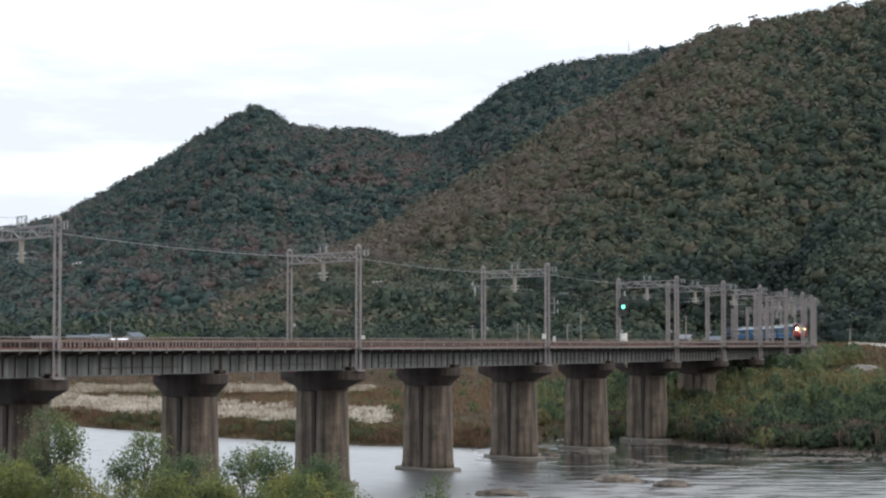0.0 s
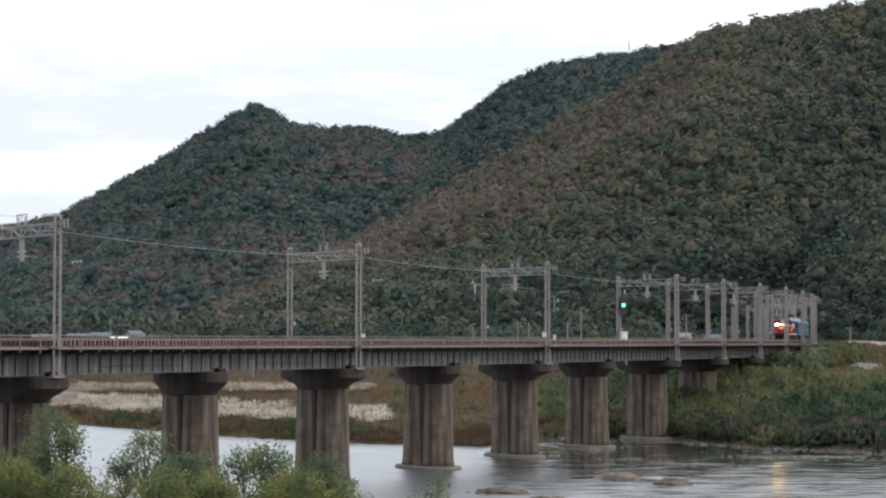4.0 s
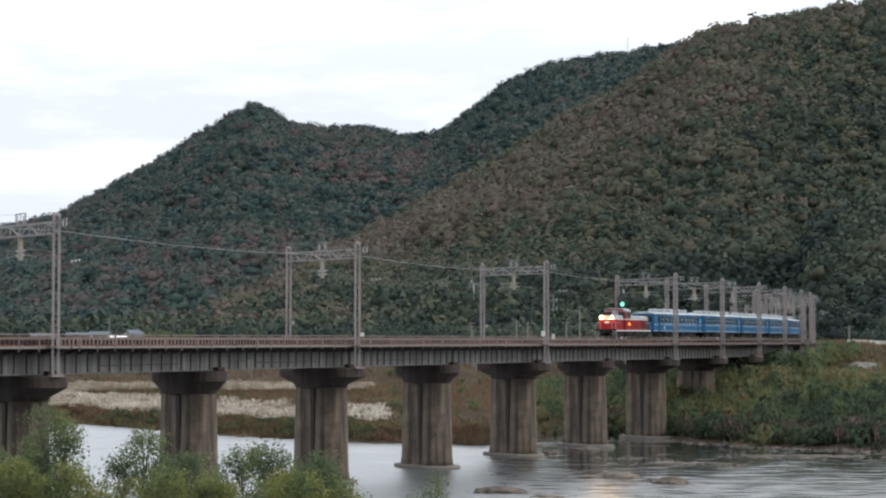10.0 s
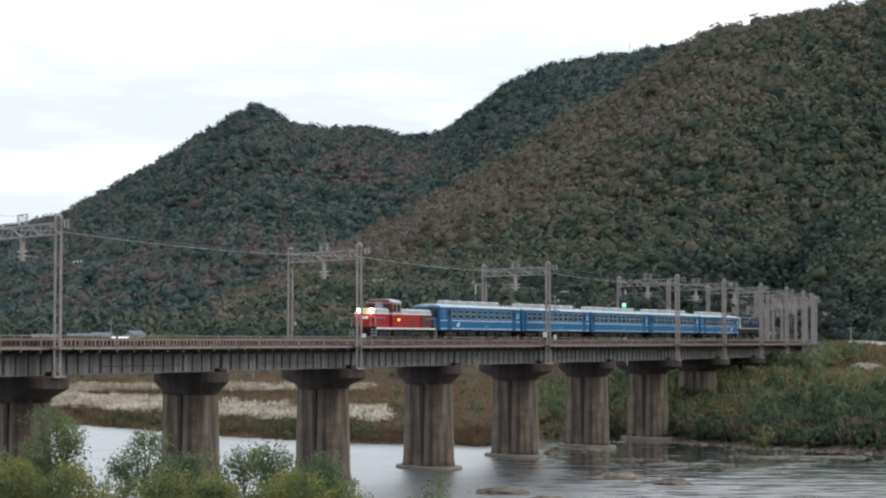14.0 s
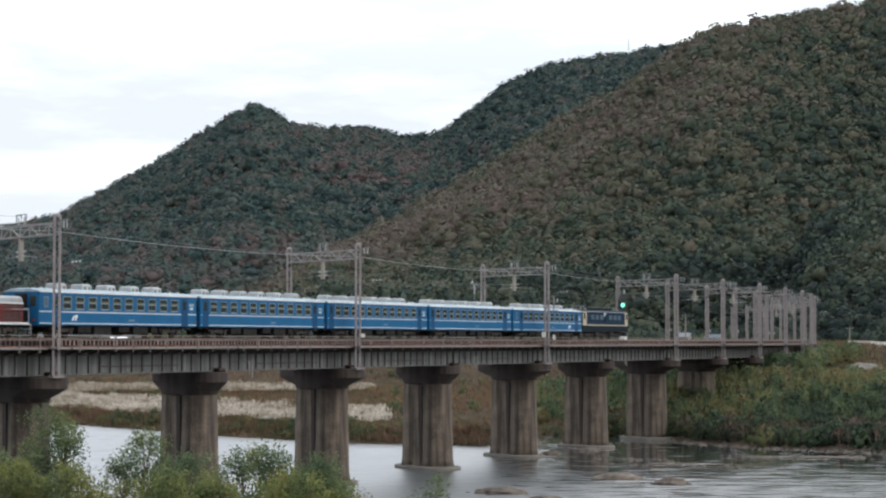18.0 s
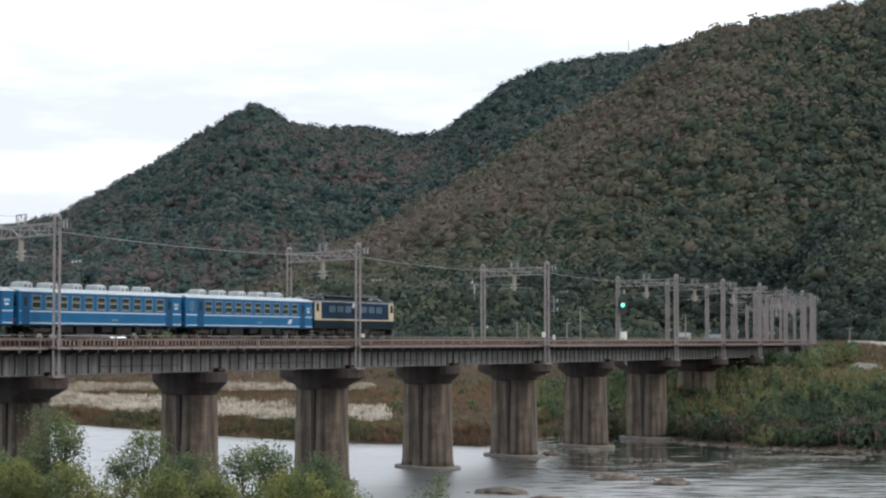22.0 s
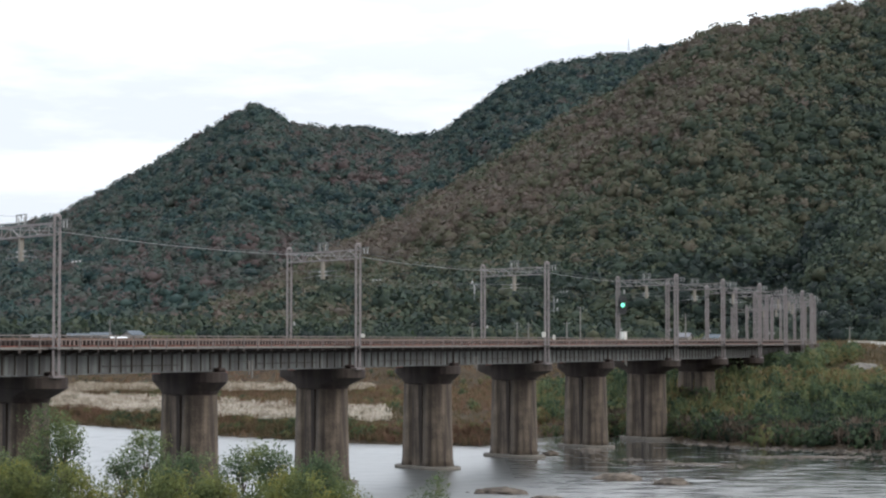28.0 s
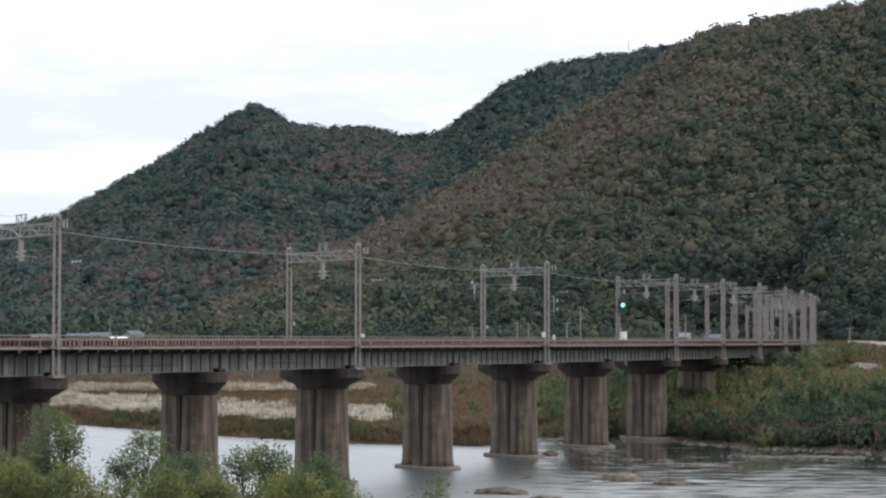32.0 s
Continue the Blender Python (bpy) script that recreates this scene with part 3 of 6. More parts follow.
def track(off, picked):
    t = thing("railway_track", Matrix(), "narrow-gauge railway track with rust-brown rails on timber sleepers", "railway track", "tracks", "structure")
    ss = [-420 + 6 * i for i in range(152)]
    for e in (-0.57, 0.57):
        bm = bmesh.new()
        rings = []
        for s in ss:
            ring = []
            for w, z in ((-0.065, -0.15), (0.065, -0.15), (0.065, -0.13), (0.012, -0.11), (0.012, -0.04), (0.033, -0.03), (0.033, 0), (-0.033, 0), (-0.033, -0.03), (-0.012, -0.04), (-0.012, -0.11), (-0.065, -0.13)):
                ring.append(on_line(s, off + e + w, RAIL_Z + z))
            rings.append(ring)
        loft(bm, rings)
        part("rail", bm, RAIL_STEEL, t)
    rest = bmesh.new()
    s, n = -150.0, 0
    while s < S_LAST + 90:
        m = line_pose(s, off, RAIL_Z - 0.342)
        if picked and PIER0 < s < PIER0 + 150 and n < 300:
            shared("sleeper", SLEEPER, t, m)
            n += 1
        else:
            box(rest, m.translation, (0.2, 2.5, 0.38), m.to_3x3())
        s += 0.5
    tagged(part("far_sleepers", rest, TIMBER, t), kind="stuff")


track(1.9, True)
track(-1.9, False)


def ballast_bed(s0, s1, label):
    bm = bmesh.new()
    rings = []
    for i in range(30):
        s = s0 + (s1 - s0) * i / 29
        g = [min(float(ground(*on_line(s, o)[:2])), 12.3) - 1.2 for o in (7.5, -7.5)]
        rings.append([on_line(s, o, z) for o, z in ((7.5, g[0]), (4.4, 12.78), (-4.4, 12.78), (-7.5, g[1]))])
    loft(bm, rings)
    tagged(part("ballast_bed", bm, BALLAST), label, "track bed", kind="structure")


ballast_bed(S_LAST + 0.3, 470, "grey-brown ballast embankment carrying the tracks past the bridge")
ballast_bed(-420, S_FIRST - 0.3, "grey-brown ballast embankment carrying the tracks behind the levee")
for s, d in ((S_LAST + 0.9, 1), (S_FIRST - 0.9, -1)):
    t = thing("bridge_abutment", line_pose(s), "weathered concrete abutment at the end of the bridge", "abutment", "abutments")
    bm = bmesh.new()
    box(bm, (0.2 * d, 0, 8.2), (1.4, 10.5, 8.3))
    box(bm, (1.0 * d, 5.4, 8.8), (3.2, 0.6, 7.4)), box(bm, (1.0 * d, -5.4, 8.8), (3.2, 0.6, 7.4))
    part("wall", bm, CONCRETE, t)


# ---- overhead line ----
PORTAL_S = [-5.3 + 45.72 * k for k in (-2, -1, 0, 1, 2, 3)] + [-5.3 + 45.72 * 3 + 22.86 * k for k in range(1, 12)]
BASE = 10.36                    # pole feet on the pier caps
WIDE = 11.2                     # distance of the two poles
BEAM_LO, BEAM_HI, POLE_TOP = 20.22 - BASE, 21.0 - BASE, 21.46 - BASE


def insulator(bm, p, d, n=3, r=0.085):
    """A ribbed string of glazed discs from p along d."""
    p, d = Vector(p), Vector(d)
    q = d.to_track_quat("Z", "Y").to_matrix()
    rings = []
    for i in range(n):
        for u, w in ((0.02, 0.35), (0.30, 1.0), (0.62, 1.0), (0.95, 0.35)):
            c = p + d * ((i + u) / n)
            rings.append([c + q @ Vector((r * w * math.cos(0.785 * k), r * w * math.sin(0.785 * k), 0)) for k in range(8)])
    loft(bm, rings)


def lattice_pole(t, x):
    bm = bmesh.new()
    w = 0.19
    for i in (-w, w):
        for j in (-w, w):
            box(bm, (i, j, POLE_TOP / 2), (0.15, 0.15, POLE_TOP))
    n = 30
    for i in range(n):
        z0, z1 = POLE_TOP * i / n, POLE_TOP * (i + 1) / n
        f = -1 if i % 2 else 1
        for j in (-w, w):
            bar(bm, (-w * f, j, z0), (w * f, j, z1), 0.015, 0.10)
            bar(bm, (j, -w * f, z0), (j, w * f, z1), 0.10, 0.015)
    bmesh.ops.rotate(bm, verts=bm.verts, cent=(0, 0, 0), matrix=Matrix.Rotation(radians(-30), 3, "Z"))
    bmesh.ops.translate(bm, verts=bm.verts, vec=(x, 0, 0))
    p = part("pole", bm, POLE, t)
    bm = bmesh.new()
    for k, (a, b, r0, r1) in enumerate(((-0.05, 0.06, 0.27, 0.27), (0.06, 0.18, 0.25, 0.1))):
        rod(bm, (x, 0, POLE_TOP + a), (x, 0, POLE_TOP + b), r0, 10, r1)
    part("pole_cap", bm, POLE, p)
    bm = bmesh.new()
    box(bm, (x, 0, 0.06), (0.85, 0.85, 0.12))
    for i in (-0.33, 0.33):
        for j in (-0.33, 0.33):
            rod(bm, (x + i, j, 0.12), (x + i, j, 0.2), 0.03, 6)
    part("foot_plate", bm, POLE, p)
    return p


POST = mat("yellowish_grey_post_paint", (0.17, 0.15, 0.12), (0.24, 0.215, 0.175), scale=4, rough=0.65)
BEAM_PAINT = mat("pale_pinkish_grey_beam", (0.165, 0.148, 0.143), (0.230, 0.210, 0.205), scale=2, rough=0.65)


def portal_proto():
    t = thing("catenary_portal", Matrix(), "pinkish-grey steel lattice portal carrying the overhead wires over both tracks", "catenary portal", "catenary portals")
    near = lattice_pole(t, 0)
    lattice_pole(t, WIDE)
    bm = bmesh.new()
    box(bm, (0, -0.1, 12.37 - BASE), (1.8, 0.95, 0.11))
    part("collar", bm, KERB, near, "pale steel collar at deck level")
    # box truss
    bm = bmesh.new()
    bar(bm, (0.25, 0, BEAM_LO - 0.02), (WIDE - 0.25, 0, BEAM_LO - 0.02), 0.10, 0.03)
    beam = part("truss_beam", bm, BEAM_PAINT, t)
    for y in (-0.28, 0.28):
        for z in (BEAM_LO, BEAM_HI):
            bm = bmesh.new()
            bar(bm, (0.25, y, z), (WIDE - 0.25, y, z), 0.085, 0.085)
            part("chord", bm, BEAM_PAINT, beam)
    n = 7
    for i in range(n):
        x0, x1 = 0.3 + (WIDE - 0.6) * i / n, 0.3 + (WIDE - 0.6) * (i + 1) / n
        bm = bmesh.new()
        bar(bm, (x0, -0.28, BEAM_HI if i % 2 else BEAM_LO), (x1, -0.28, BEAM_LO if i % 2 else BEAM_HI), 0.07)
        part("diagonal", bm, BEAM_PAINT, beam)
        bm = bmesh.new()
        bar(bm, (x1, -0.28, BEAM_LO), (x1, -0.28, BEAM_HI), 0.05)
        part("upright", bm, BEAM_PAINT, beam)
        bm = bmesh.new()
        bar(bm, (x0, -0.28, BEAM_LO), (x1, 0.28, BEAM_LO), 0.05)
        part("lateral_brace", bm, BEAM_PAINT, beam)
    # hanging post with wire brackets
    mx = WIDE / 2
    bm = bmesh.new()
    box(bm, (mx, 0, (BEAM_LO + 18.52 - BASE) / 2), (0.30, 0.28, BEAM_LO - 18.52 + BASE))
    drop = part("drop_post", bm, POST, t, "yellowish hanging post")
    for side in (-1, 1):
        for z in (18.86, 19.2):
            bm = bmesh.new()
            insulator(bm, (mx + side * 0.26, 0, z - BASE), (side * 0.46, 0, 0), 3, 0.075)
            part("insulator", bm, CERAMIC, drop, "white ceramic insulator")
        bm = bmesh.new()
        rod(bm, (mx + side * 0.7, 0, 18.86 - BASE), (mx + side * 2.9, 0, 18.7 - BASE), 0.022, 6)
        rod(bm, (mx + side * 0.7, 0, 19.2 - BASE), (mx + side * 2.3, 0, 19.25 - BASE), 0.022, 6)
        rod(bm, (mx + side * 2.3, 0, 19.25 - BASE), (mx + side * 1.9, 0, 18.64 - BASE), 0.02, 6)
        part("wire_bracket", bm, GALV, drop)
    # frame above the beam
    bm = bmesh.new()
    for x in (-0.75, 0.75):
        rod(bm, (mx + x, 0, BEAM_HI), (mx + x, 0, BEAM_HI + 0.85), 0.045, 6)
    rod(bm, (mx - 0.8, 0, BEAM_HI + 0.82), (mx + 0.8, 0, BEAM_HI + 0.82), 0.045, 6)
    rod(bm, (mx, 0, BEAM_HI), (mx, 0, BEAM_HI + 0.84), 0.03, 6)
    top = part("top_frame", bm, GALV, t)
    for x in (-0.45, 0.45):
        bm = bmesh.new()
        insulator(bm, (mx + x, 0, BEAM_HI + 0.08), (0, 0, 0.6), 4, 0.07)
        part("insulator", bm, CERAMIC, top, "white ceramic insulator")
    # outrigger on the near pole
    bm = bmesh.new()
    bar(bm, (0.1, 0, POLE_TOP - 0.35), (-1.55, 0, POLE_TOP - 0.3), 0.08)
    bar(bm, (-0.2, 0, POLE_TOP - 0.85), (-1.0, 0, POLE_TOP - 0.36), 0.05)
    arm = part("outrigger", bm, GALV, near)
    for x in (-0.95, -1.45):
        bm = bmesh.new()
        insulator(bm, (x, 0, POLE_TOP - 0.36), (0, 0, -0.48), 4, 0.07)
        part("insulator", bm, CERAMIC, arm, "white ceramic insulator")
    # branch wire with its insulator string, lower down
    bm = bmesh.new()
    rod(bm, (-0.15, 0, 17.9 - BASE), (-2.3, 0, 18.2 - BASE), 0.012, 6)
    br = part("branch_wire", bm, WIRE, near)
    bm = bmesh.new()
    rod(bm, (-2.3, 0, 18.2 - BASE), (-3.35, 0, 18.25 - BASE), 0.012, 6)
    part("branch_rod", bm, WIRE, br)
    for k in range(3):
        bm = bmesh.new()
        insulator(bm, (-2.25 - 0.52 * k, 0, 18.2 + 0.02 * k - BASE), (-0.16, 0, 0.01), 1, 0.085)
        part("insulator", bm, CERAMIC, br, "white insulator disc")
    bm = bmesh.new()
    box(bm, (WIDE - 0.35, -0.3, 14.5 - BASE), (0.22, 0.1, 0.35))
    part("number_tag", bm, CERAMIC, t, "small white tag")
    return t


proto = portal_proto()
for i, s in enumerate(PORTAL_S):
    p = on_line(s, 5.0 if s < 140 else 4.62)
    m = pose(p.x, p.y, BASE, 0, 0, math.degrees(SKEW))
    if i == 0:
        proto.matrix_basis = m
    else:
        copy_thing(proto, m)


def wires():
    """Overhead wires, each hung from portal to portal; offsets are along the portal's beam from the near pole."""
    turn = SKEW
    ax = Vector((math.cos(turn), math.sin(turn), 0))
    feet = [on_line(s, 5.0) for s in PORTAL_S]
    for name, label, along, z, sag, r in (
            ("feeder_wire", "dull grey feeder wire strung along the near poles", 0.35, 20.45, 0.42, 0.034),
            ("feeder_wire", "dull grey feeder wire hung from the pole arms", -0.95, POLE_TOP + BASE - 0.86, 0.5, 0.011),
            ("feeder_wire", "dull grey feeder wire hung from the pole arms", -1.45, POLE_TOP + BASE - 0.86, 0.5, 0.011),
            ("feeder_wire", "dull grey feeder wire along the tops of the portals", 5.6, BEAM_HI + BASE + 0.7, 0.4, 0.011),
            ("messenger_wire", "dark messenger wire sagging over the track", 3.3, 19.25, 0.45, 0.011),
            ("messenger_wire", "dark messenger wire sagging over the track", 7.9, 19.25, 0.45, 0.011),
            ("contact_wire", "dark contact wire running level over the track", 3.3, 18.35, 0.0, 0.010),
            ("contact_wire", "dark contact wire running level over the track", 7.9, 18.35, 0.0, 0.010)):
        pts = []
        for a, b in zip(feet, feet[1:]):
            n = 10
            drop = sag * ((b - a).length / 45.7) ** 2
            for i in range(n):
                u = i / n
                p = a.lerp(b, u) + ax * along
                pts.append((p.x, p.y, z - drop * 4 * u * (1 - u)))
        bm = bmesh.new()
        tube(bm, pts, r, 5)
        tagged(part(name, bm, GALV if r > 0.03 else WIRE), label, "wire", "overhead wires")


wires()


# ---- signal and lineside boxes ----
LENS_GREEN = glow("green_signal_light", (0.22, 1.0, 0.66), 1.5)
BLACK = mat("black_enamel", (0.012, 0.012, 0.012), (0.03, 0.03, 0.03), scale=4, rough=0.5)
WHITE_BOX = mat("off_white_enamel", (0.55, 0.55, 0.52), (0.70, 0.70, 0.67), scale=3, rough=0.45, streak=3, dirt=(0.4, 0.38, 0.33))


def far_pole(i):
    p = on_line(PORTAL_S[i], 5.0)
    return Vector((p.x + WIDE * math.cos(SKEW), p.y + WIDE * math.sin(SKEW), 0))


def signal():
    p = far_pole(5)
    t = thing("railway_signal", pose(p.x + 0.58, p.y - 0.55, 16.72, 0, 0, 8), "black railway colour-light signal showing green, clamped to a portal pole", "railway signal")
    bm = bmesh.new()
    loft(bm, [[(x * w, y0, 1.0 + z * h) for x, z in ((-1, -0.7), (-0.6, -1), (0.6, -1), (1, -0.7), (1, 0.7), (0.6, 1), (-0.6, 1), (-1, 0.7))] for y0, w, h in ((0.06, 0.56, 1.25), (0.1, 0.56, 1.25))])
    head = part("backboard", bm, BLACK, t)
    for i, lit in enumerate((False, True, False)):
        z = 0.4 + 0.6 * i
        bm = bmesh.new()
        rod(bm, (0, 0.05, z), (0, -0.12, z), 0.28, 14)
        part("lamp_housing", bm, BLACK, head)
        bm = bmesh.new()
        # the lit lens is oversized: its glare is built into the disc
        rod(bm, (0, -0.122, z), (0, -0.13, z), 0.27 if lit else 0.15, 16)
        part("lens", bm, LENS_GREEN if lit else BLACK, head, "glowing green lens" if lit else "unlit lens")
        bm = bmesh.new()
        for k in range(9):
            a0, a1 = math.pi * k / 9, math.pi * (k + 1) / 9
            bar(bm, (0.29 * math.cos(a0), -0.2, z + 0.29 * math.sin(a0)), (0.29 * math.cos(a1), -0.2, z + 0.29 * math.sin(a1)), 0.2, 0.015)
        part("hood", bm, BLACK, head)
    bm = bmesh.new()
    bar(bm, (0, 0.1, 0.5), (-0.6, 0.5, 0.5), 0.08), bar(bm, (0, 0.1, 1.6), (-0.6, 0.5, 1.6), 0.08)
    part("clamp", bm, GALV, t)
    bm = bmesh.new()
    box(bm, (0.25, 0.08, 2.75), (0.2, 0.12, 0.6))
    part("route_plate", bm, CERAMIC, t, "narrow white plate")


def pole_gear():
    """An arm with a hanging insulator on one far pole, and a cable bracket on the near pole of the same portal."""
    q = far_pole(4)
    t = thing("wire_hanger", pose(q.x, q.y, 19.2, 0, 0, math.degrees(SKEW)), "grey steel feeder arm with a hanging insulator on a portal pole", "wire hanger")
    bm = bmesh.new()
    bar(bm, (0.15, 0, 0.1), (2.1, 0, 0.2), 0.09), bar(bm, (0.15, 0, -0.6), (1.2, 0, 0.12), 0.05)
    part("arm", bm, GALV, t)
    for x, z, n in ((1.6, 0.1, 5), (2.0, 0.3, 2)):
        bm = bmesh.new()
        insulator(bm, (x, 0, z), (0, 0, -1.0 if n > 2 else 0.3), n, 0.13)
        part("insulator", bm, CERAMIC, t, "pale ceramic insulator")
    bm = bmesh.new()
    rod(bm, (1.6, 0, -0.9), (1.6, 0, -1.7), 0.04, 6)
    part("rod", bm, GALV, t)
    q = on_line(PORTAL_S[4], 5.0)
    t = thing("cable_bracket", pose(q.x, q.y, 16.2, 0, 0, math.degrees(SKEW)), "grey steel cable bracket with two arms on a portal pole", "cable bracket")
    bm = bmesh.new()
    for z in (0.0, 0.95):
        bar(bm, (-0.15, 0, z), (-1.9, 0, z), 0.08)
    bar(bm, (-1.2, 0, -0.2), (-1.2, 0, 1.6), 0.09)
    part("arms", bm, GALV, t)
    for z in (0.05, 1.0):
        bm = bmesh.new()
        insulator(bm, (-1.75, 0, z), (0, 0, 0.3), 2, 0.09)
        part("insulator", bm, CERAMIC, t)


def lineside_box(s, off, w, h, z, label):
    t = thing("lineside_cabinet", line_pose(s, off, z), label, "equipment cabinet", "lineside cabinets")
    bm = bmesh.new()
    box(bm, (0, 0, h / 2 + 0.12), (w, w * 0.55, h))
    bmesh.ops.bevel(bm, geom=bm.edges[:], offset=0.02, segments=1, affect="EDGES")
    body = part("body", bm, WHITE_BOX, t)
    bm = bmesh.new()
    box(bm, (0, -w * 0.275 - 0.015, h / 2 + 0.12), (w * 0.86, 0.03, h * 0.86))
    part("door", bm, WHITE_BOX, body)
    bm = bmesh.new()
    box(bm, (0, -0.02, h + 0.15), (w * 1.1, w * 0.68, 0.06))
    part("roof", bm, WHITE_BOX, body)
    bm = bmesh.new()
    for x in (-0.4, 0.4):
        box(bm, (x * w, 0, 0.06), (0.08, w * 0.5, 0.12))
    part("foot", bm, GALV, t)


signal()
pole_gear()
# lineside boxes on the far walkway, beside the poles
lineside_box(136.5, -3.9, 1.15, 1.15, 12.85, "white metal equipment cabinet standing on the far walkway")
for k, (i, dx, z, w, h) in enumerate(((4, -0.35, 13.6, 0.42, 0.55), (4, 0.75, 13.3, 0.28, 0.55), (3, 0.45, 13.35, 0.3, 0.35))):
    p = on_line(PORTAL_S[i], 5.0)
    t = thing("junction_box", pose(p.x + dx, p.y - 0.42, z), "small white junction box strapped to a portal pole", "junction box", "junction boxes")
    bm = bmesh.new()
    box(bm, (0, 0, 0), (w, 0.2, h))
    bmesh.ops.bevel(bm, geom=bm.edges[:], offset=0.02, segments=1, affect="EDGES")
    part("case", bm, WHITE_BOX, t)
    bm = bmesh.new()
    bar(bm, (0, 0.08, 0), (-dx, 0.42, 0), 0.05)
    part("strap", bm, GALV, t)

# ---- train ----
# Each vehicle: x along it towards its rear, y to the far side, z up from the rail tops.
NEAR_TRACK = 1.9
BLUE = mat("coach_blue_paint", (0.004, 0.059, 0.134), (0.008, 0.078, 0.172), scale=0.8, rough=0.5, bump=0.04, spec=0.12)
DEEP_BLUE = mat("recess_dark_blue_paint", (0.003, 0.032, 0.080), (0.005, 0.043, 0.104), scale=1, rough=0.5, bump=0.04, spec=0.12)
CREAM_LINE = mat("pale_line_paint", (0.42, 0.44, 0.44), (0.52, 0.535, 0.53), scale=3, rough=0.45, bump=0.03)
LINE_PAINT = mat("dulled_line_paint", (0.27, 0.32, 0.36), (0.36, 0.40, 0.43), scale=3, rough=0.5, bump=0.03)
ROOF_PAINT = mat("pale_roof_paint", (0.190, 0.250, 0.285), (0.270, 0.330, 0.360), scale=1.2, rough=0.6, streak=2, dirt=(0.17, 0.22, 0.25))
AC_PAINT = mat("grey_unit_paint", (0.225, 0.240, 0.240), (0.305, 0.320, 0.318), scale=1.4, rough=0.65, spec=0.3)
GLASS = mat("dim_window_glass", (0.013, 0.016, 0.016), (0.033, 0.037, 0.031), scale=1.2, rough=0.08, bump=0.0, spec=0.25)
SASH = mat("grey_window_frame", (0.115, 0.150, 0.175), (0.170, 0.205, 0.225), scale=3, rough=0.4, metal=0.3, bump=0.02)
CURTAIN = mat("pale_green_blind", (0.074, 0.082, 0.050), (0.111, 0.115, 0.075), scale=4, rough=0.9)
GRILLE = mat("dim_fan_grille", (0.045, 0.05, 0.05), (0.075, 0.08, 0.078), scale=5, rough=0.8)
UNDER = mat("grimy_underframe", (0.008, 0.008, 0.007), (0.026, 0.024, 0.022), scale=3, rough=0.9, spec=0.1)
BOGIE = mat("brown_grey_bogie", (0.018, 0.016, 0.014), (0.052, 0.046, 0.041), scale=4, rough=0.9, spec=0.15)
RED = mat("vermilion_paint", (0.165, 0.007, 0.008), (0.222, 0.013, 0.013), scale=0.9, rough=0.5, bump=0.05, spec=0.2)
GREY_PAINT = mat("pale_grey_hood_paint", (0.205, 0.228, 0.240), (0.275, 0.298, 0.308), scale=1.3, rough=0.6, spec=0.3, streak=3, dirt=(0.20, 0.21, 0.21))
DARK_RED = mat("sooty_red_grille", (0.045, 0.012, 0.011), (0.085, 0.027, 0.024), scale=4, rough=0.7)
NAVY = mat("navy_loco_paint", (0.002, 0.012, 0.029), (0.004, 0.018, 0.040), scale=1, rough=0.55, bump=0.05, spec=0.12)
DARK_NAVY = mat("grimy_navy_paint", (0.002, 0.006, 0.009), (0.004, 0.011, 0.015), scale=1.5, rough=0.7, bump=0.05, spec=0.1)
CREAM = mat("cream_loco_paint", (0.290, 0.240, 0.160), (0.350, 0.295, 0.205), scale=1.2, rough=0.55, bump=0.05, spec=0.25)
PALE_GLASS = mat("frosted_side_window", (0.022, 0.044, 0.070), (0.040, 0.068, 0.098), scale=2, rough=0.3, bump=0.0)
LAMP = glow("warm_headlamp_light", (1.0, 0.58, 0.21), 600)
AMBER = glow("amber_side_lamp_light", (1.0, 0.50, 0.04), 4.0)
TAIL_RED = mat("red_marker_lens", (0.222, 0.007, 0.011), (0.296, 0.015, 0.018), scale=6, rough=0.3)
TRAIN = []


def flat_part(name, c, s, m, parent, label="", bev=0.0):
    bm = bmesh.new()
    box(bm, c, s)
    if bev:
        bmesh.ops.bevel(bm, geom=bm.edges[:], offset=bev, segments=2, affect="EDGES")
    return part(name, bm, m, parent, label)


def wheel_mesh(r):
    bm = bmesh.new()
    rod(bm, (0, -0.06, 0), (0, 0.06, 0), r, 20), rod(bm, (0, 0.05, 0), (0, 0.08, 0), r + 0.03, 20), rod(bm, (0, -0.1, 0), (0, -0.06, 0), 0.13, 10)
    me = bpy.data.meshes.new("wheel")
    bm.to_mesh(me), bm.free()
    me.materials.append(BOGIE)
    return me


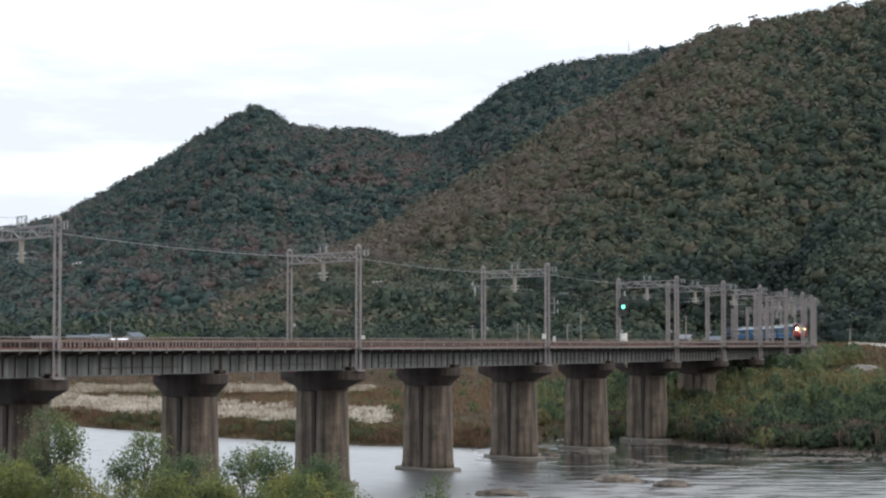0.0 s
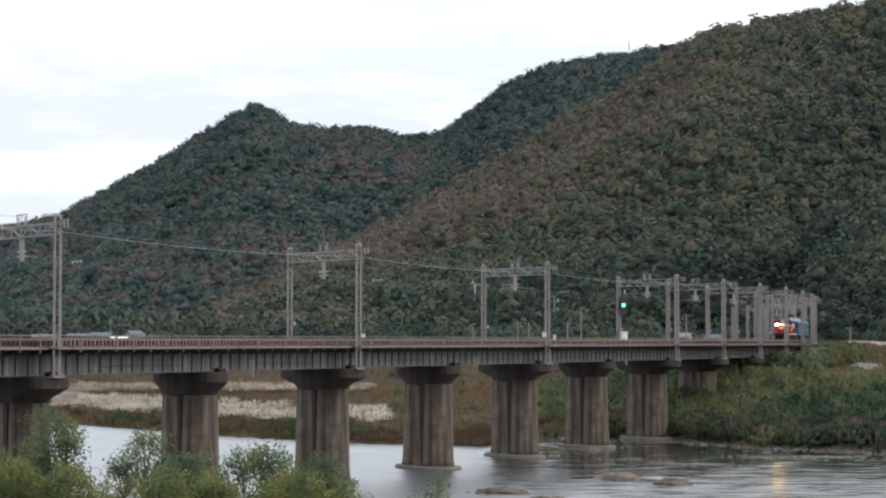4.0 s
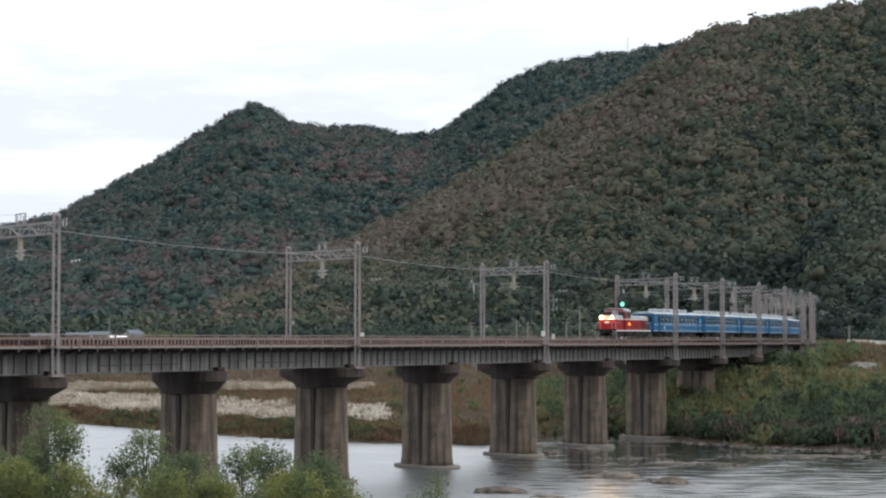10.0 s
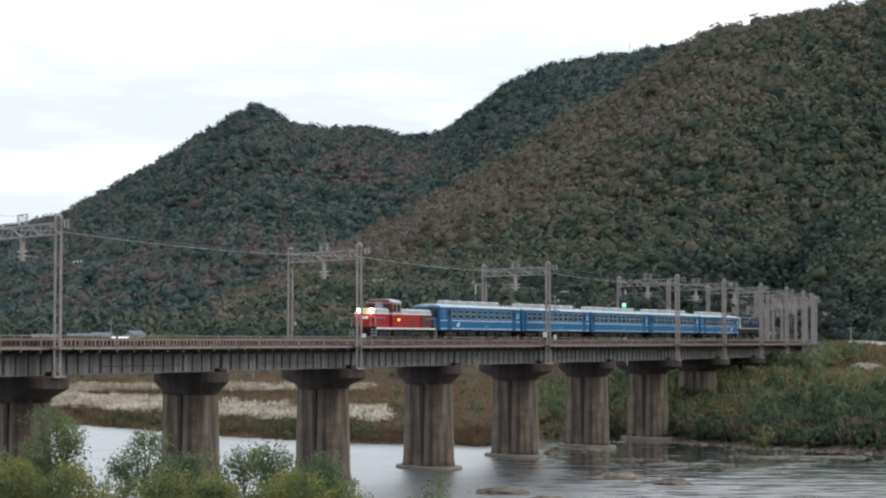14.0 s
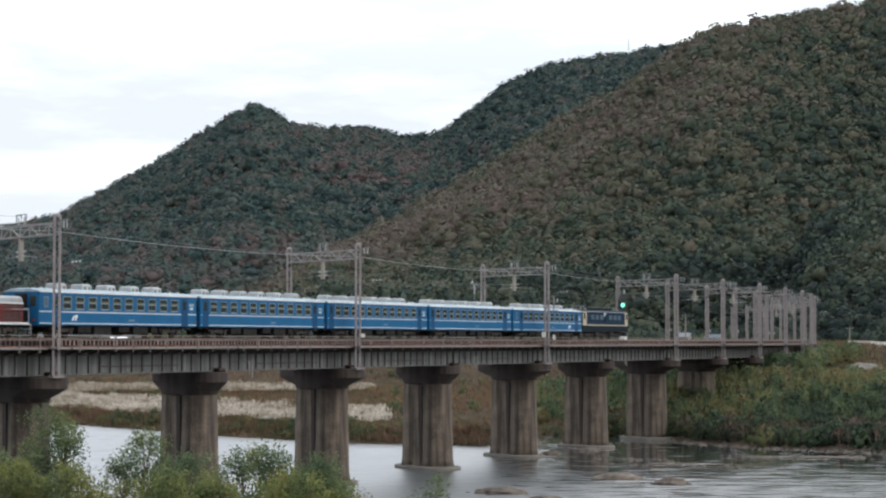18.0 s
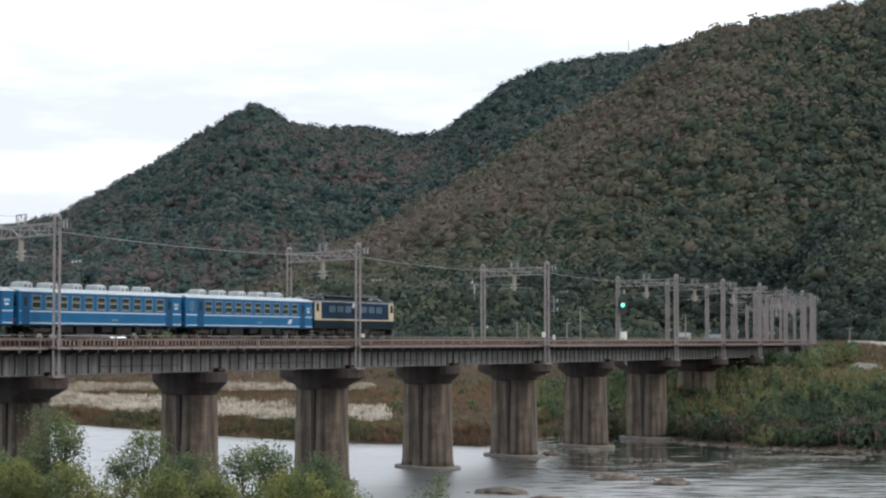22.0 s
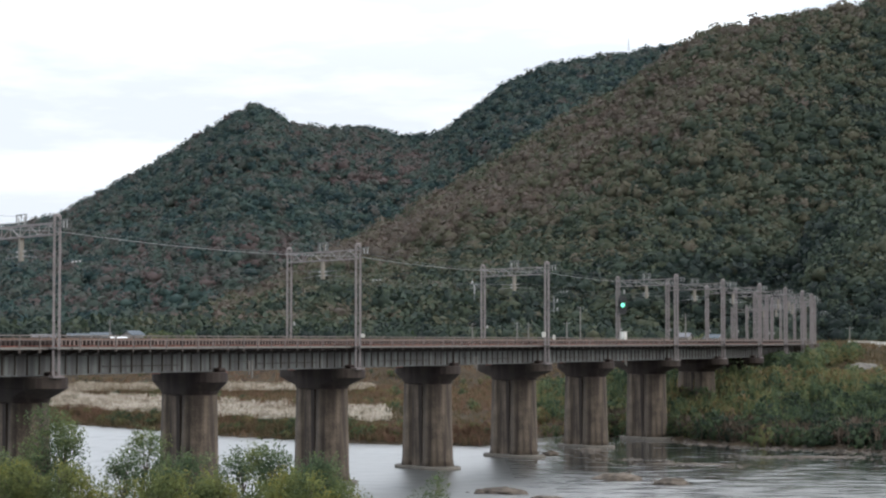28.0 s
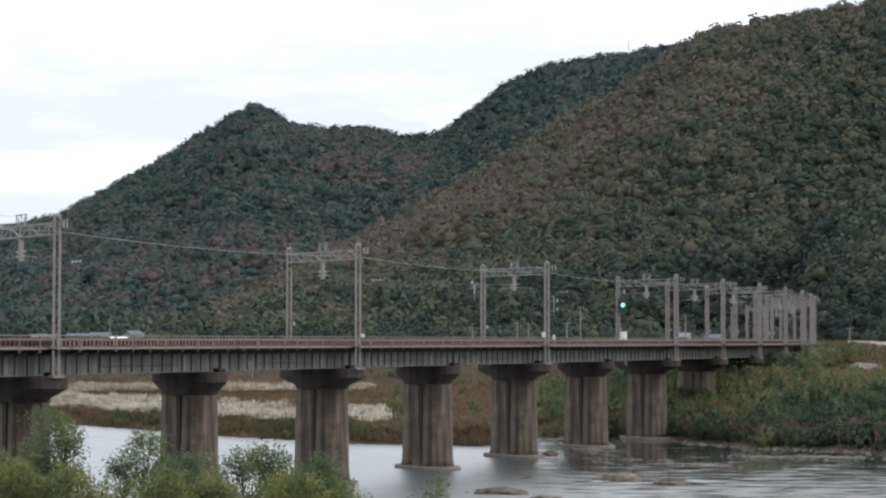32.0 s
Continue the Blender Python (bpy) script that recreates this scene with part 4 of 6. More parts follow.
def bogie(t, x, base, r, wheel):
    """A bogie with its frame, springs, axle boxes and wheels."""
    bm = bmesh.new()
    for y in (-1.0, 1.0):
        loft(bm, [[(x + u * base * 0.72, y + v, z) for u, z in ((-1, 0.62), (-0.75, 0.5), (-0.35, 0.42), (0.35, 0.42), (0.75, 0.5), (1, 0.62), (1, 0.76), (0.4, 0.66), (-0.4, 0.66), (-1, 0.76))] for v in (-0.07, 0.07)])
        for e in (-1, 1):
            box(bm, (x + e * base / 2, y * 1.04, r), (0.34, 0.2, 0.34))
            rod(bm, (x + e * 0.3, y, 0.6), (x + e * 0.3, y, 0.86), 0.11, 10)
    box(bm, (x, 0, 0.66), (0.5, 2.0, 0.24))
    b = part("bogie", bm, BOGIE, t)
    for e in (-1, 1):
        for y, flip in ((-0.57, 0), (0.57, 180)):
            shared("wheel", wheel, b, pose(x + e * base / 2, y, r, 0, 0, flip))
    return b


def coupler(t, x, d):
    bm = bmesh.new()
    box(bm, (x + d * 0.25, 0, 0.86), (0.5, 0.16, 0.2)), box(bm, (x + d * 0.42, 0.04, 0.86), (0.22, 0.3, 0.28))
    part("coupler", bm, UNDER, t)


def coach_proto(end):
    """end: a coach at either end of the rake, with a lavatory ahead of its front door, ten windows and five roof units; the others have eleven and six."""
    t = thing("passenger_coach", Matrix(), "blue passenger coach with pale lines, " + ("five roof units, white mark" if end else "six roof units"), "railway coach", "coaches of the train")
    X0, X1, W, Z0, ZR = -10.42, 10.42, 2.9, 0.86, 3.36
    bm = bmesh.new()
    prof = [(-W / 2 + 0.06, Z0), (-W / 2, Z0 + 0.06), (-W / 2, 3.12), (-W / 2 + 0.05, 3.2), (W / 2 - 0.05, 3.2), (W / 2, 3.12), (W / 2, Z0 + 0.06), (W / 2 - 0.06, Z0)]
    loft(bm, [[(x, y * (1 - q), z) for y, z in prof] for x, q in ((X0, 0.03), (X0 + 0.08, 0), (X1 - 0.08, 0), (X1, 0.03))])
    body = part("body", bm, BLUE, t)
    bm = bmesh.new()
    arc = [(-W / 2 - 0.02, 3.17), (-W / 2 - 0.02, 3.24)] + [(W / 2 * math.cos(a) * 0.985, 3.22 + 0.27 * math.sin(a) ** 0.8) for a in [math.pi - math.pi * i / 12 for i in range(1, 12)]] + [(W / 2 + 0.02, 3.24), (W / 2 + 0.02, 3.17)]
    loft(bm, [[(x, y, 3.17 + (z - 3.17) * q) for y, z in arc] for x, q in ((X0, 0.72), (X0 + 0.25, 0.93), (X0 + 0.8, 1), (X1 - 0.8, 1), (X1 - 0.25, 0.93), (X1, 0.72))])
    roof = part("roof", bm, ROOF_PAINT, t, "pale grey rounded roof", smooth=False)
    for y in (-1, 1):
        flat_part("gutter", (0, y * (W / 2 + 0.03), 3.215), (X1 - X0 - 0.1, 0.05, 0.11), CREAM_LINE, roof, "white painted gutter line")
    # units on the roof, rounded, each with two round fan openings in its sides
    for x in [-6.35 + 3.13 * i for i in range(5)] if end else [-8.2 + 3.02 * i for i in range(6)]:
        bm = bmesh.new()
        section = [(-0.97, 0.0), (-1.0, 0.10)] + [(math.copysign(abs(math.cos(a)) ** 0.4, math.cos(a)), 0.14 + 0.36 * math.sin(a) ** 0.4) for a in [math.pi - math.pi * j / 10 for j in range(1, 10)]] + [(1.0, 0.10), (0.97, 0.0)]
        loft(bm, [[(x + u * 0.60 * q, 0.8 * y, 3.44 + z * 0.92 * h) for u, z in section] for y, q, h in ((-0.66, 0.90, 0.72), (-0.60, 0.97, 0.92), (-0.48, 1, 1), (0.48, 1, 1), (0.60, 0.97, 0.92), (0.66, 0.90, 0.72))])
        unit = part("air_unit", bm, AC_PAINT, roof, "pale grey rounded roof-mounted air conditioner")
        for y in (-0.525, 0.525):
            for e in (-0.26, 0.26):
                bm = bmesh.new()
                rod(bm, (x + e, y - 0.012, 3.59), (x + e, y + 0.012, 3.59), 0.12, 12)
                part("fan_grille", bm, GRILLE, unit, "dark round fan grille")
    for x in (-8.6, 8.3, 9.3) if end else (8.6, 9.4):
        bm = bmesh.new()
        rod(bm, (x, -0.35, 3.44), (x, -0.35, 3.58), 0.16, 10, 0.12)
        part("roof_vent", bm, AC_PAINT, roof)
    # pale lines
    for y in (-1, 1):
        for z, h in ((1.83, 0.09), (1.02, 0.08)):
            flat_part("pale_line", (0, y * (W / 2 + 0.003), z), (X1 - X0 - 0.2, 0.012, h), LINE_PAINT, body)
    # windows: two sashes each
    pane = bmesh.new()
    box(pane, (0, 0, 0), (0.90, 0.02, 0.36))
    pane_me = bpy.data.meshes.new("pane")
    pane.to_mesh(pane_me), pane.free()
    pane_me.materials.append(GLASS)
    bm = bmesh.new()
    for z in (0.43, 0.0, -0.43):
        box(bm, (0, 0, z), (1.06, 0.036, 0.06 if z > -0.4 else 0.09))
    for x in (-0.49, 0.49):
        box(bm, (x, 0, 0), (0.06, 0.036, 0.86))
    frame_me = bpy.data.meshes.new("window")
    bm.to_mesh(frame_me), bm.free()
    frame_me.materials.append(SASH)
    blind = bmesh.new()
    box(blind, (0, 0, 0), (0.8, 0.012, 0.1))
    blind_me = bpy.data.meshes.new("blind")
    blind.to_mesh(blind_me), blind.free()
    blind_me.materials.append(CURTAIN)
    for x in [-7.05 + 1.575 * i for i in range(10)] if end else [-8.45 + 1.575 * i for i in range(11)]:
        for y in (-1, 1):
            w = shared("window", frame_me, body, pose(x, y * (W / 2 + 0.012), 2.47))
            for z in (-0.215, 0.215):
                shared("pane", pane_me, w, pose(0, -y * 0.002, z))
            shared("blind", blind_me, w, pose(0, y * 0.008, 0.09))
    # doors near both ends, drawn flush; their recess is put into a darker blue
    for x in (-8.2 if end else -9.7, 8.6):
        for y in (-1, 1):
            d = flat_part("door", (x, y * (W / 2 + 0.002), 2.02), (0.86, 0.02, 2.2), DEEP_BLUE, body, "dark blue folding door")
            flat_part("door_window", (x, y * (W / 2 + 0.014), 2.5), (0.42, 0.02, 0.62), GLASS, d)
            flat_part("door_post", (x - 0.46, y * (W / 2 + 0.006), 2.02), (0.06, 0.03, 2.24), BLUE, d)
            flat_part("door_post", (x + 0.46, y * (W / 2 + 0.006), 2.02), (0.06, 0.03, 2.24), BLUE, d)
            flat_part("step", (x, y * (W / 2 - 0.1), 0.8), (0.8, 0.3, 0.05), UNDER, d)
    # lettering plates at the end panel, and the car number as a plain bar
    for y in (-1, 1):
        flat_part("sign_plate", (-10.65 + 20.25, y * (W / 2 + 0.006), 2.55), (0.62, 0.02, 0.20), ROOF_PAINT, body, "small pale sign plate")
        flat_part("sign_plate", (-10.65 + 20.25, y * (W / 2 + 0.006), 2.28), (0.42, 0.02, 0.14), CREAM_LINE, body, "small pale sign plate")
        if end:
            lav = flat_part("narrow_window", (-9.55, y * (W / 2 + 0.008), 2.5), (0.52, 0.03, 0.74), SASH, body, "narrow frosted end window")
            flat_part("pane", (-9.55, y * (W / 2 + 0.018), 2.5), (0.40, 0.03, 0.62), PALE_GLASS, lav)
        flat_part("number_bar", (1.2, y * (W / 2 + 0.006), 1.3), (0.8, 0.014, 0.10), SASH, body, "pale bar of small lettering")
    # end walls: gangway, end windows
    for x, d in ((X0, -1), (X1, 1)):
        bm = bmesh.new()
        rect = ((-0.5, 0.95), (0.5, 0.95), (0.5, 3.05), (-0.5, 3.05))
        loft(bm, [[(x + d * (0.02 + 0.025 * j), y * k, 2.0 + (z - 2.0) * k) for y, z in rect] for j, k in enumerate((1, 0.92, 1, 0.92, 1, 0.92, 1))])
        part("gangway", bm, UNDER, t, "dark pleated gangway bellows")
        for y in (-0.98, 0.98):
            flat_part("end_window", (x + d * 0.006, y, 2.55), (0.02, 0.5, 0.75), GLASS, body)
            flat_part("tail_lamp", (x + d * 0.03, y * 1.12, 1.25), (0.06, 0.16, 0.16), TAIL_RED, body, "unlit red tail lamp")
        coupler(t, x, d)
    wheel = wheel_mesh(0.43)
    for x in (-7.1, 7.1):
        bogie(t, x, 2.1, 0.43, wheel)
    for x, l, h in ((-4.3, 1.6, 0.5), (-2.0, 2.2, 0.62), (0.8, 1.4, 0.45), (3.0, 2.0, 0.6), (4.9, 0.9, 0.5)):
        for y in (-0.85, 0.85):
            flat_part("equipment_box", (x + 0.3 * y, y, 0.86 - h / 2), (l, 0.8, h), UNDER, t, "", 0.03)
    flat_part("underframe", (0, 0, 0.84), (X1 - X0 - 0.1, 2.3, 0.06), UNDER, t)
    return t


def mark(parent, x, y):
    """The railway's white mark, as a plain slanted shape."""
    bm = bmesh.new()
    yy = y * 1.459
    for pts in (((-0.42, 1.22), (-0.15, 1.22), (-0.02, 1.72), (-0.2, 1.72)), ((-0.02, 1.5), (0.42, 1.5), (0.42, 1.78), (0.05, 1.78)), ((0.06, 1.2), (0.22, 1.2), (0.3, 1.47), (0.02, 1.47))):
        loft(bm, [[(x + 0.85 * a, yy + o, 1.2 + 0.72 * (z - 1.2)) for a, z in pts] for o in (-0.006, 0.006)])
    part("white_mark", bm, CREAM_LINE, parent, "white slanted painted mark")


def diesel():
    """Centre-cab diesel: short hood leading, cab, long hood."""
    t = thing("diesel_locomotive", Matrix(), "vermilion and pale grey centre-cab diesel locomotive with lit headlamps", "locomotive")
    o = -7.075
    fr = flat_part("frame", (-0.1, 0, 0.97), (13.1, 2.7, 0.14), CREAM_LINE, t, "pale sill along the frame", 0.01)
    flat_part("side_skirt", (0, 0, 0.84), (12.7, 2.5, 0.12), UNDER, fr)

    def hood(x0, x1, w, name, label):
        bm = bmesh.new()
        pr = [(-w / 2, 1.06), (-w / 2, 2.34), (w / 2, 2.34), (w / 2, 1.06)]
        loft(bm, [[(x, y, z) for y, z in pr] for x in (o + x0, o + x1)])
        h = part(name, bm, RED, t, label)
        bm = bmesh.new()
        pr = [(-w / 2, 2.34), (-w / 2, 2.68), (-w / 2 + 0.12, 2.80), (-w / 2 + 0.35, 2.86), (w / 2 - 0.35, 2.86), (w / 2 - 0.12, 2.80), (w / 2, 2.68), (w / 2, 2.34)]
        loft(bm, [[(x, y * q, 2.34 + (z - 2.34) * q) for y, z in pr] for x, q in ((o + x0, 0.93), (o + x0 + 0.14, 1), (o + x1 - 0.14, 1), (o + x1, 0.93))])
        part("hood_top", bm, GREY_PAINT, h, "pale grey hood top")
        flat_part("white_band", (o + (x0 + x1) / 2, 0, 2.36), (x1 - x0 + 0.02, w + 0.02, 0.09), CREAM_LINE, h)
        return h

    short = hood(0.72, 3.75, 2.16, "short_hood", "vermilion short hood with a white band")
    long = hood(5.6, 13.15, 2.16, "long_hood", "vermilion long hood with a white band")
    flat_part("radiator_grille", (o + 11.85, 0, 1.70), (2.55, 2.19, 1.24), DARK_RED, long, "sooty radiator grille")
    for i in range(8):
        for y in (-1, 1):
            flat_part("louvre_slat", (o + 11.85, y * 1.105, 1.2 + 0.145 * i), (2.45, 0.03, 0.04), UNDER, long)
    for i, x in enumerate((6.2, 7.2, 8.1, 9.0, 9.9)):
        for y in (-1, 1):
            flat_part("hood_door", (o + x + 0.05, y * 1.085, 1.68), (0.86, 0.03, 1.16), RED, long, "", 0.008)
            if i in (2, 3):
                flat_part("door_louvre", (o + x + 0.05, y * 1.105, 1.45), (0.6, 0.02, 0.4), DARK_RED, long)
    for i, x in enumerate((1.5, 2.4, 3.2)):
        for y in (-1, 1):
            flat_part("hood_door", (o + x, y * 1.085, 1.68), (0.78, 0.03, 1.16), RED, short, "", 0.008)
    for y in (-1, 1):
        flat_part("grab_rail", (o + 10.45, y * 1.12, 1.7), (0.05, 0.05, 1.1), RED, long)
        bm = bmesh.new()
        loft(bm, [[(o + 5.1 + 0.17 * math.cos(0.524 * k), y * q, 1.80 + 0.075 * math.sin(0.524 * k)) for k in range(12)] for q in (1.37, 1.41)])
        part("side_lamp", bm, AMBER, fr, "glowing amber side lamp")
    # cab
    bm = bmesh.new()
    x0, x1, w = o + 3.75, o + 5.6, 2.76
    loft(bm, [[(x, y, z) for y, z in ((-w / 2, 1.06), (-w / 2, 3.3), (-w / 2 + 0.1, 3.42), (w / 2 - 0.1, 3.42), (w / 2, 3.3), (w / 2, 1.06))] for x in (x0, x1)])
    cab = part("cab", bm, RED, t, "vermilion cab with large windows")
    bm = bmesh.new()
    loft(bm, [[(x, y * w / 2, z) for y, z in ((-1.03, 3.36), (-1.03, 3.46), (-0.8, 3.64), (-0.35, 3.76), (0.35, 3.76), (0.8, 3.64), (1.03, 3.46), (1.03, 3.36))] for x in (x0 - 0.1, x1 + 0.1)])
    part("cab_roof", bm, GREY_PAINT, cab, "pale grey curved roof")
    flat_part("roof_front", (x0 - 0.108, 0, 3.54), (0.02, 2.2, 0.2), RED, cab)
    flat_part("white_band", ((x0 + x1) / 2, 0, 2.36), (x1 - x0 + 0.02, w + 0.02, 0.09), CREAM_LINE, cab)
    for d, xx in ((-1, x0), (1, x1)):
        flat_part("duct", (xx + d * 0.08, 0, 3.08), (0.16, 0.72, 0.84), GREY_PAINT, cab, "pale grey duct between the cab windows")
        for y in (-0.86, 0.86):
            flat_part("cab_window", (xx + d * 0.008, y, 2.9), (0.02, 0.66, 0.66), GLASS, cab)
    for y in (-1, 1):
        for xx, ww in ((x0 + 0.48, 0.62), (x0 + 1.30, 0.74)):
            flat_part("window_frame", (xx, y * (w / 2 + 0.004), 2.9), (ww + 0.1, 0.016, 0.82), GREY_PAINT, cab)
            flat_part("cab_window", (xx, y * (w / 2 + 0.012), 2.9), (ww, 0.02, 0.72), GLASS, cab)
    # headlamps, front plate, rails
    for e, xx in ((-1, o + 0.72), (1, o + 13.15)):
        for y in (-0.68, 0.68):
            bm = bmesh.new()
            rod(bm, (xx - 0.12 * e * -1, y, 2.62), (xx + 0.12 * e, y, 2.62), 0.17, 16)
            hl = part("headlamp", bm, GREY_PAINT, short if e < 0 else long)
            if e < 0:
                bm = bmesh.new()
                rod(bm, (xx - 0.121, y, 2.62), (xx - 0.16, y, 2.62), 0.125, 18, 0.09)
                part("lens", bm, LAMP, hl, "glowing warm white lens")
            flat_part("marker_lamp", (xx + 0.05 * e, y * 1.1, 1.35), (0.12, 0.2, 0.2), TAIL_RED, short if e < 0 else long, "unlit red marker lamp")
        flat_part("number_plate_bar", (xx + 0.02 * e, 0, 1.98), (0.04, 0.62, 0.24), CREAM_LINE, short if e < 0 else long, "pale plain plate")
        bm = bmesh.new()
        ex = o + (0.40 if e < 0 else 13.53)
        for y in (-1.25, -0.75, 0.75, 1.25):
            rod(bm, (ex, y, 0.5), (ex, y, 2.0), 0.03, 6)
        for y in (-1, 1):
            rod(bm, (ex, y * 0.75, 2.0), (ex, y * 1.25, 2.0), 0.03, 6)
            rod(bm, (ex, y * 1.25, 1.95), (ex - e * 2.0, y * 1.3, 1.95), 0.025, 6)
        part("end_handrail", bm, GREY_PAINT, fr, "pale handrails at the steps")
        bm = bmesh.new()
        box(bm, (ex, 0, 0.9), (0.14, 2.7, 0.42))
        part("buffer_beam", bm, UNDER, fr)
        bm = bmesh.new()
        for y in (-1.15, 1.15):
            for z in (0.32, 0.6, 0.86):
                box(bm, (ex + 0.05 * e, y, z), (0.35, 0.42, 0.05))
            box(bm, (ex + 0.1 * e, y * 1.18, 0.6), (0.05, 0.05, 0.7)), box(bm, (ex + 0.1 * e, y * 0.84, 0.6), (0.05, 0.05, 0.7))
        part("step", bm, GREY_PAINT, fr, "pale footsteps")
        coupler(t, ex, e)
    # handrail along the walkways
    bm = bmesh.new()
    for y in (-1.28, 1.28):
        rod(bm, (o + 6.2, y, 1.9), (o + 12.9, y, 1.9), 0.02, 6)
        for x in (6.4, 8.5, 10.6, 12.7):
            rod(bm, (o + x, y, 1.05), (o + x, y, 1.9), 0.02, 6)
    part("walkway_rail", bm, RED, fr)
    wheel = wheel_mesh(0.43)
    bogie(t, o + 2.7, 1.9, 0.43, wheel)
    bogie(t, o + 9.6, 1.8, 0.43, wheel)
    bogie(t, o + 11.6, 1.2, 0.43, wheel)
    for x, l in ((5.6, 2.4), (7.6, 1.2)):
        flat_part("tank", (o + x, 0, 0.5), (l, 2.4, 0.55), UNDER, t, "", 0.06)
    return t


def electric():
    """Electric locomotive trailing at the rear, pantographs folded."""
    t = thing("electric_locomotive", Matrix(), "navy blue electric locomotive with cream ends and folded pantographs", "locomotive")
    X0, X1, W = -7.95, 8.15, 2.8
    pr = [(-W / 2, 0.98), (-W / 2, 3.18), (-W / 2 + 0.1, 3.34), (W / 2 - 0.1, 3.34), (W / 2, 3.18), (W / 2, 0.98)]
    bm = bmesh.new()
    loft(bm, [[(x, y * q, z) for y, z in pr] for x, q in ((X0, 0.9), (X0 + 0.22, 1), (X1 - 0.22, 1), (X1, 0.9))])
    body = part("body", bm, NAVY, t)
    bm = bmesh.new()
    loft(bm, [[(x, y * q * 1.002, z) for y, z in ((-W / 2, 0.9), (-W / 2 - 0.004, 1.60), (W / 2 + 0.004, 1.60), (W / 2, 0.9))] for x, q in ((X0 - 0.01, 0.9), (X0 + 0.22, 1.003), (X1 - 0.22, 1.003), (X1 + 0.01, 0.9))])
    part("lower_body", bm, DARK_NAVY, body, "grimy dark navy skirt")
    for y in (-1, 1):
        flat_part("cream_line", (0, y * (W / 2 + 0.008), 1.68), (X1 - X0 - 0.5, 0.014, 0.12), CREAM, body)
        flat_part("rain_gutter", (0, y * (W / 2 + 0.0), 3.28), (X1 - X0 - 0.3, 0.05, 0.07), GREY_PAINT, body)
        for i, x in enumerate((-4.5, -2.95, -1.4, 1.75, 3.3, 4.85)):
            w = flat_part("window_frame", (x, y * (W / 2 + 0.006), 2.62), (1.36, 0.018, 0.7), DARK_NAVY, body)
            flat_part("frosted_pane", (x, y * (W / 2 + 0.016), 2.62), (1.24, 0.014, 0.58), PALE_GLASS, w)
        flat_part("panel", (-0.2, y * (W / 2 + 0.006), 2.3), (0.9, 0.016, 0.5), DARK_NAVY, body)
        bm = bmesh.new()
        for pts in (((-0.5, 2.78), (-0.25, 2.78), (-0.1, 3.2), (-0.3, 3.2)), ((-0.1, 2.98), (0.2, 2.98), (0.2, 3.2), (-0.02, 3.2))):
            loft(bm, [[(a - 0.1, y * (W / 2 + 0.012) + q, z - 0.02) for a, z in pts] for q in (-0.006, 0.006)])
        part("white_mark", bm, CREAM_LINE, body, "white slanted painted mark")
        for e, x in ((-1, X0 + 0.80), (1, X1 - 0.72)):
            c = flat_part("cab_side", (x, y * (W / 2 + 0.004), 2.42), (1.2 if e < 0 else 1.0, 0.02, 1.6), CREAM, body, "cream painted cab side")
            flat_part("cab_window", (x + 0.08 * e, y * (W / 2 + 0.016), 2.74), (0.5, 0.02, 0.72), GLASS, c)
    for e, x in ((-1, X0), (1, X1)):
        f = flat_part("cab_front", (x + e * 0.012, 0, 2.42), (0.03, 2.5, 1.6), CREAM, body, "cream painted cab front")
        for y in (-0.66, 0.66):
            flat_part("windscreen", (x + e * 0.03, y, 2.78), (0.02, 0.95, 0.66), GLASS, f)
        flat_part("end_door", (x + e * 0.03, 0, 1.9), (0.03, 0.6, 1.7), CREAM, f)
        for y in (-0.95, 0.95):
            bm = bmesh.new()
            rod(bm, (x + e * 0.02, y, 1.85), (x + e * 0.1, y, 1.85), 0.13, 12)
            part("lamp", bm, GREY_PAINT, f, "unlit round lamp")
        bm = bmesh.new()
        rod(bm, (x - e * 0.1, 0, 3.42), (x + e * 0.06, 0, 3.42), 0.2, 12)
        part("roof_lamp", bm, GREY_PAINT, f)
        bm = bmesh.new()
        for y in (-1.2, 1.2):
            rod(bm, (x + e * 0.08, y, 0.4), (x + e * 0.08, y, 2.2), 0.025, 6)
            for z in (0.35, 0.62):
                box(bm, (x + e * 0.02, y, z), (0.3, 0.36, 0.05))
        part("end_handrail", bm, GREY_PAINT, body, "pale handrails and steps")
        bm = bmesh.new()
        box(bm, (x + e * 0.05, 0, 0.62), (0.12, 2.3, 0.5))
        part("snow_plough", bm, BOGIE, t)
        coupler(t, x, e)
    bm = bmesh.new()
    loft(bm, [[(x, y, z) for y, z in ((-1.3, 3.33), (-1.15, 3.47), (0, 3.56), (1.15, 3.47), (1.3, 3.33))] for x in (X0 + 0.1, X1 - 0.1)])
    roof = part("roof", bm, DARK_NAVY, t, "sooty roof")
    flat_part("monitor", (-0.4, 0, 3.66), (8.4, 1.7, 0.26), DARK_NAVY, roof, "long sooty roof monitor", 0.04)
    flat_part("monitor_cover", (-0.4, 0, 3.80), (7.0, 1.2, 0.06), GREY_PAINT, roof, "pale monitor cover")
    for x in (-5.6, 5.6):
        bm = bmesh.new()
        for y in (-0.6, 0.6):
            bar(bm, (x - 1.0, y, 3.66), (x + 1.0, y, 3.66), 0.06)
        for dx in (-0.95, 0.95):
            bar(bm, (x + dx, -0.6, 3.66), (x + dx, 0.6, 3.66), 0.06)
        pan = part("pantograph", bm, GALV, t, "folded steel pantograph")
        for y in (-0.6, 0.6):
            for e in (-1, 1):
                bm = bmesh.new()
                bar(bm, (x - 0.9 * e, y, 3.7), (x + 0.9 * e, y * 0.8, 3.92), 0.045)
                part("arm", bm, GALV, pan)
                bm = bmesh.new()
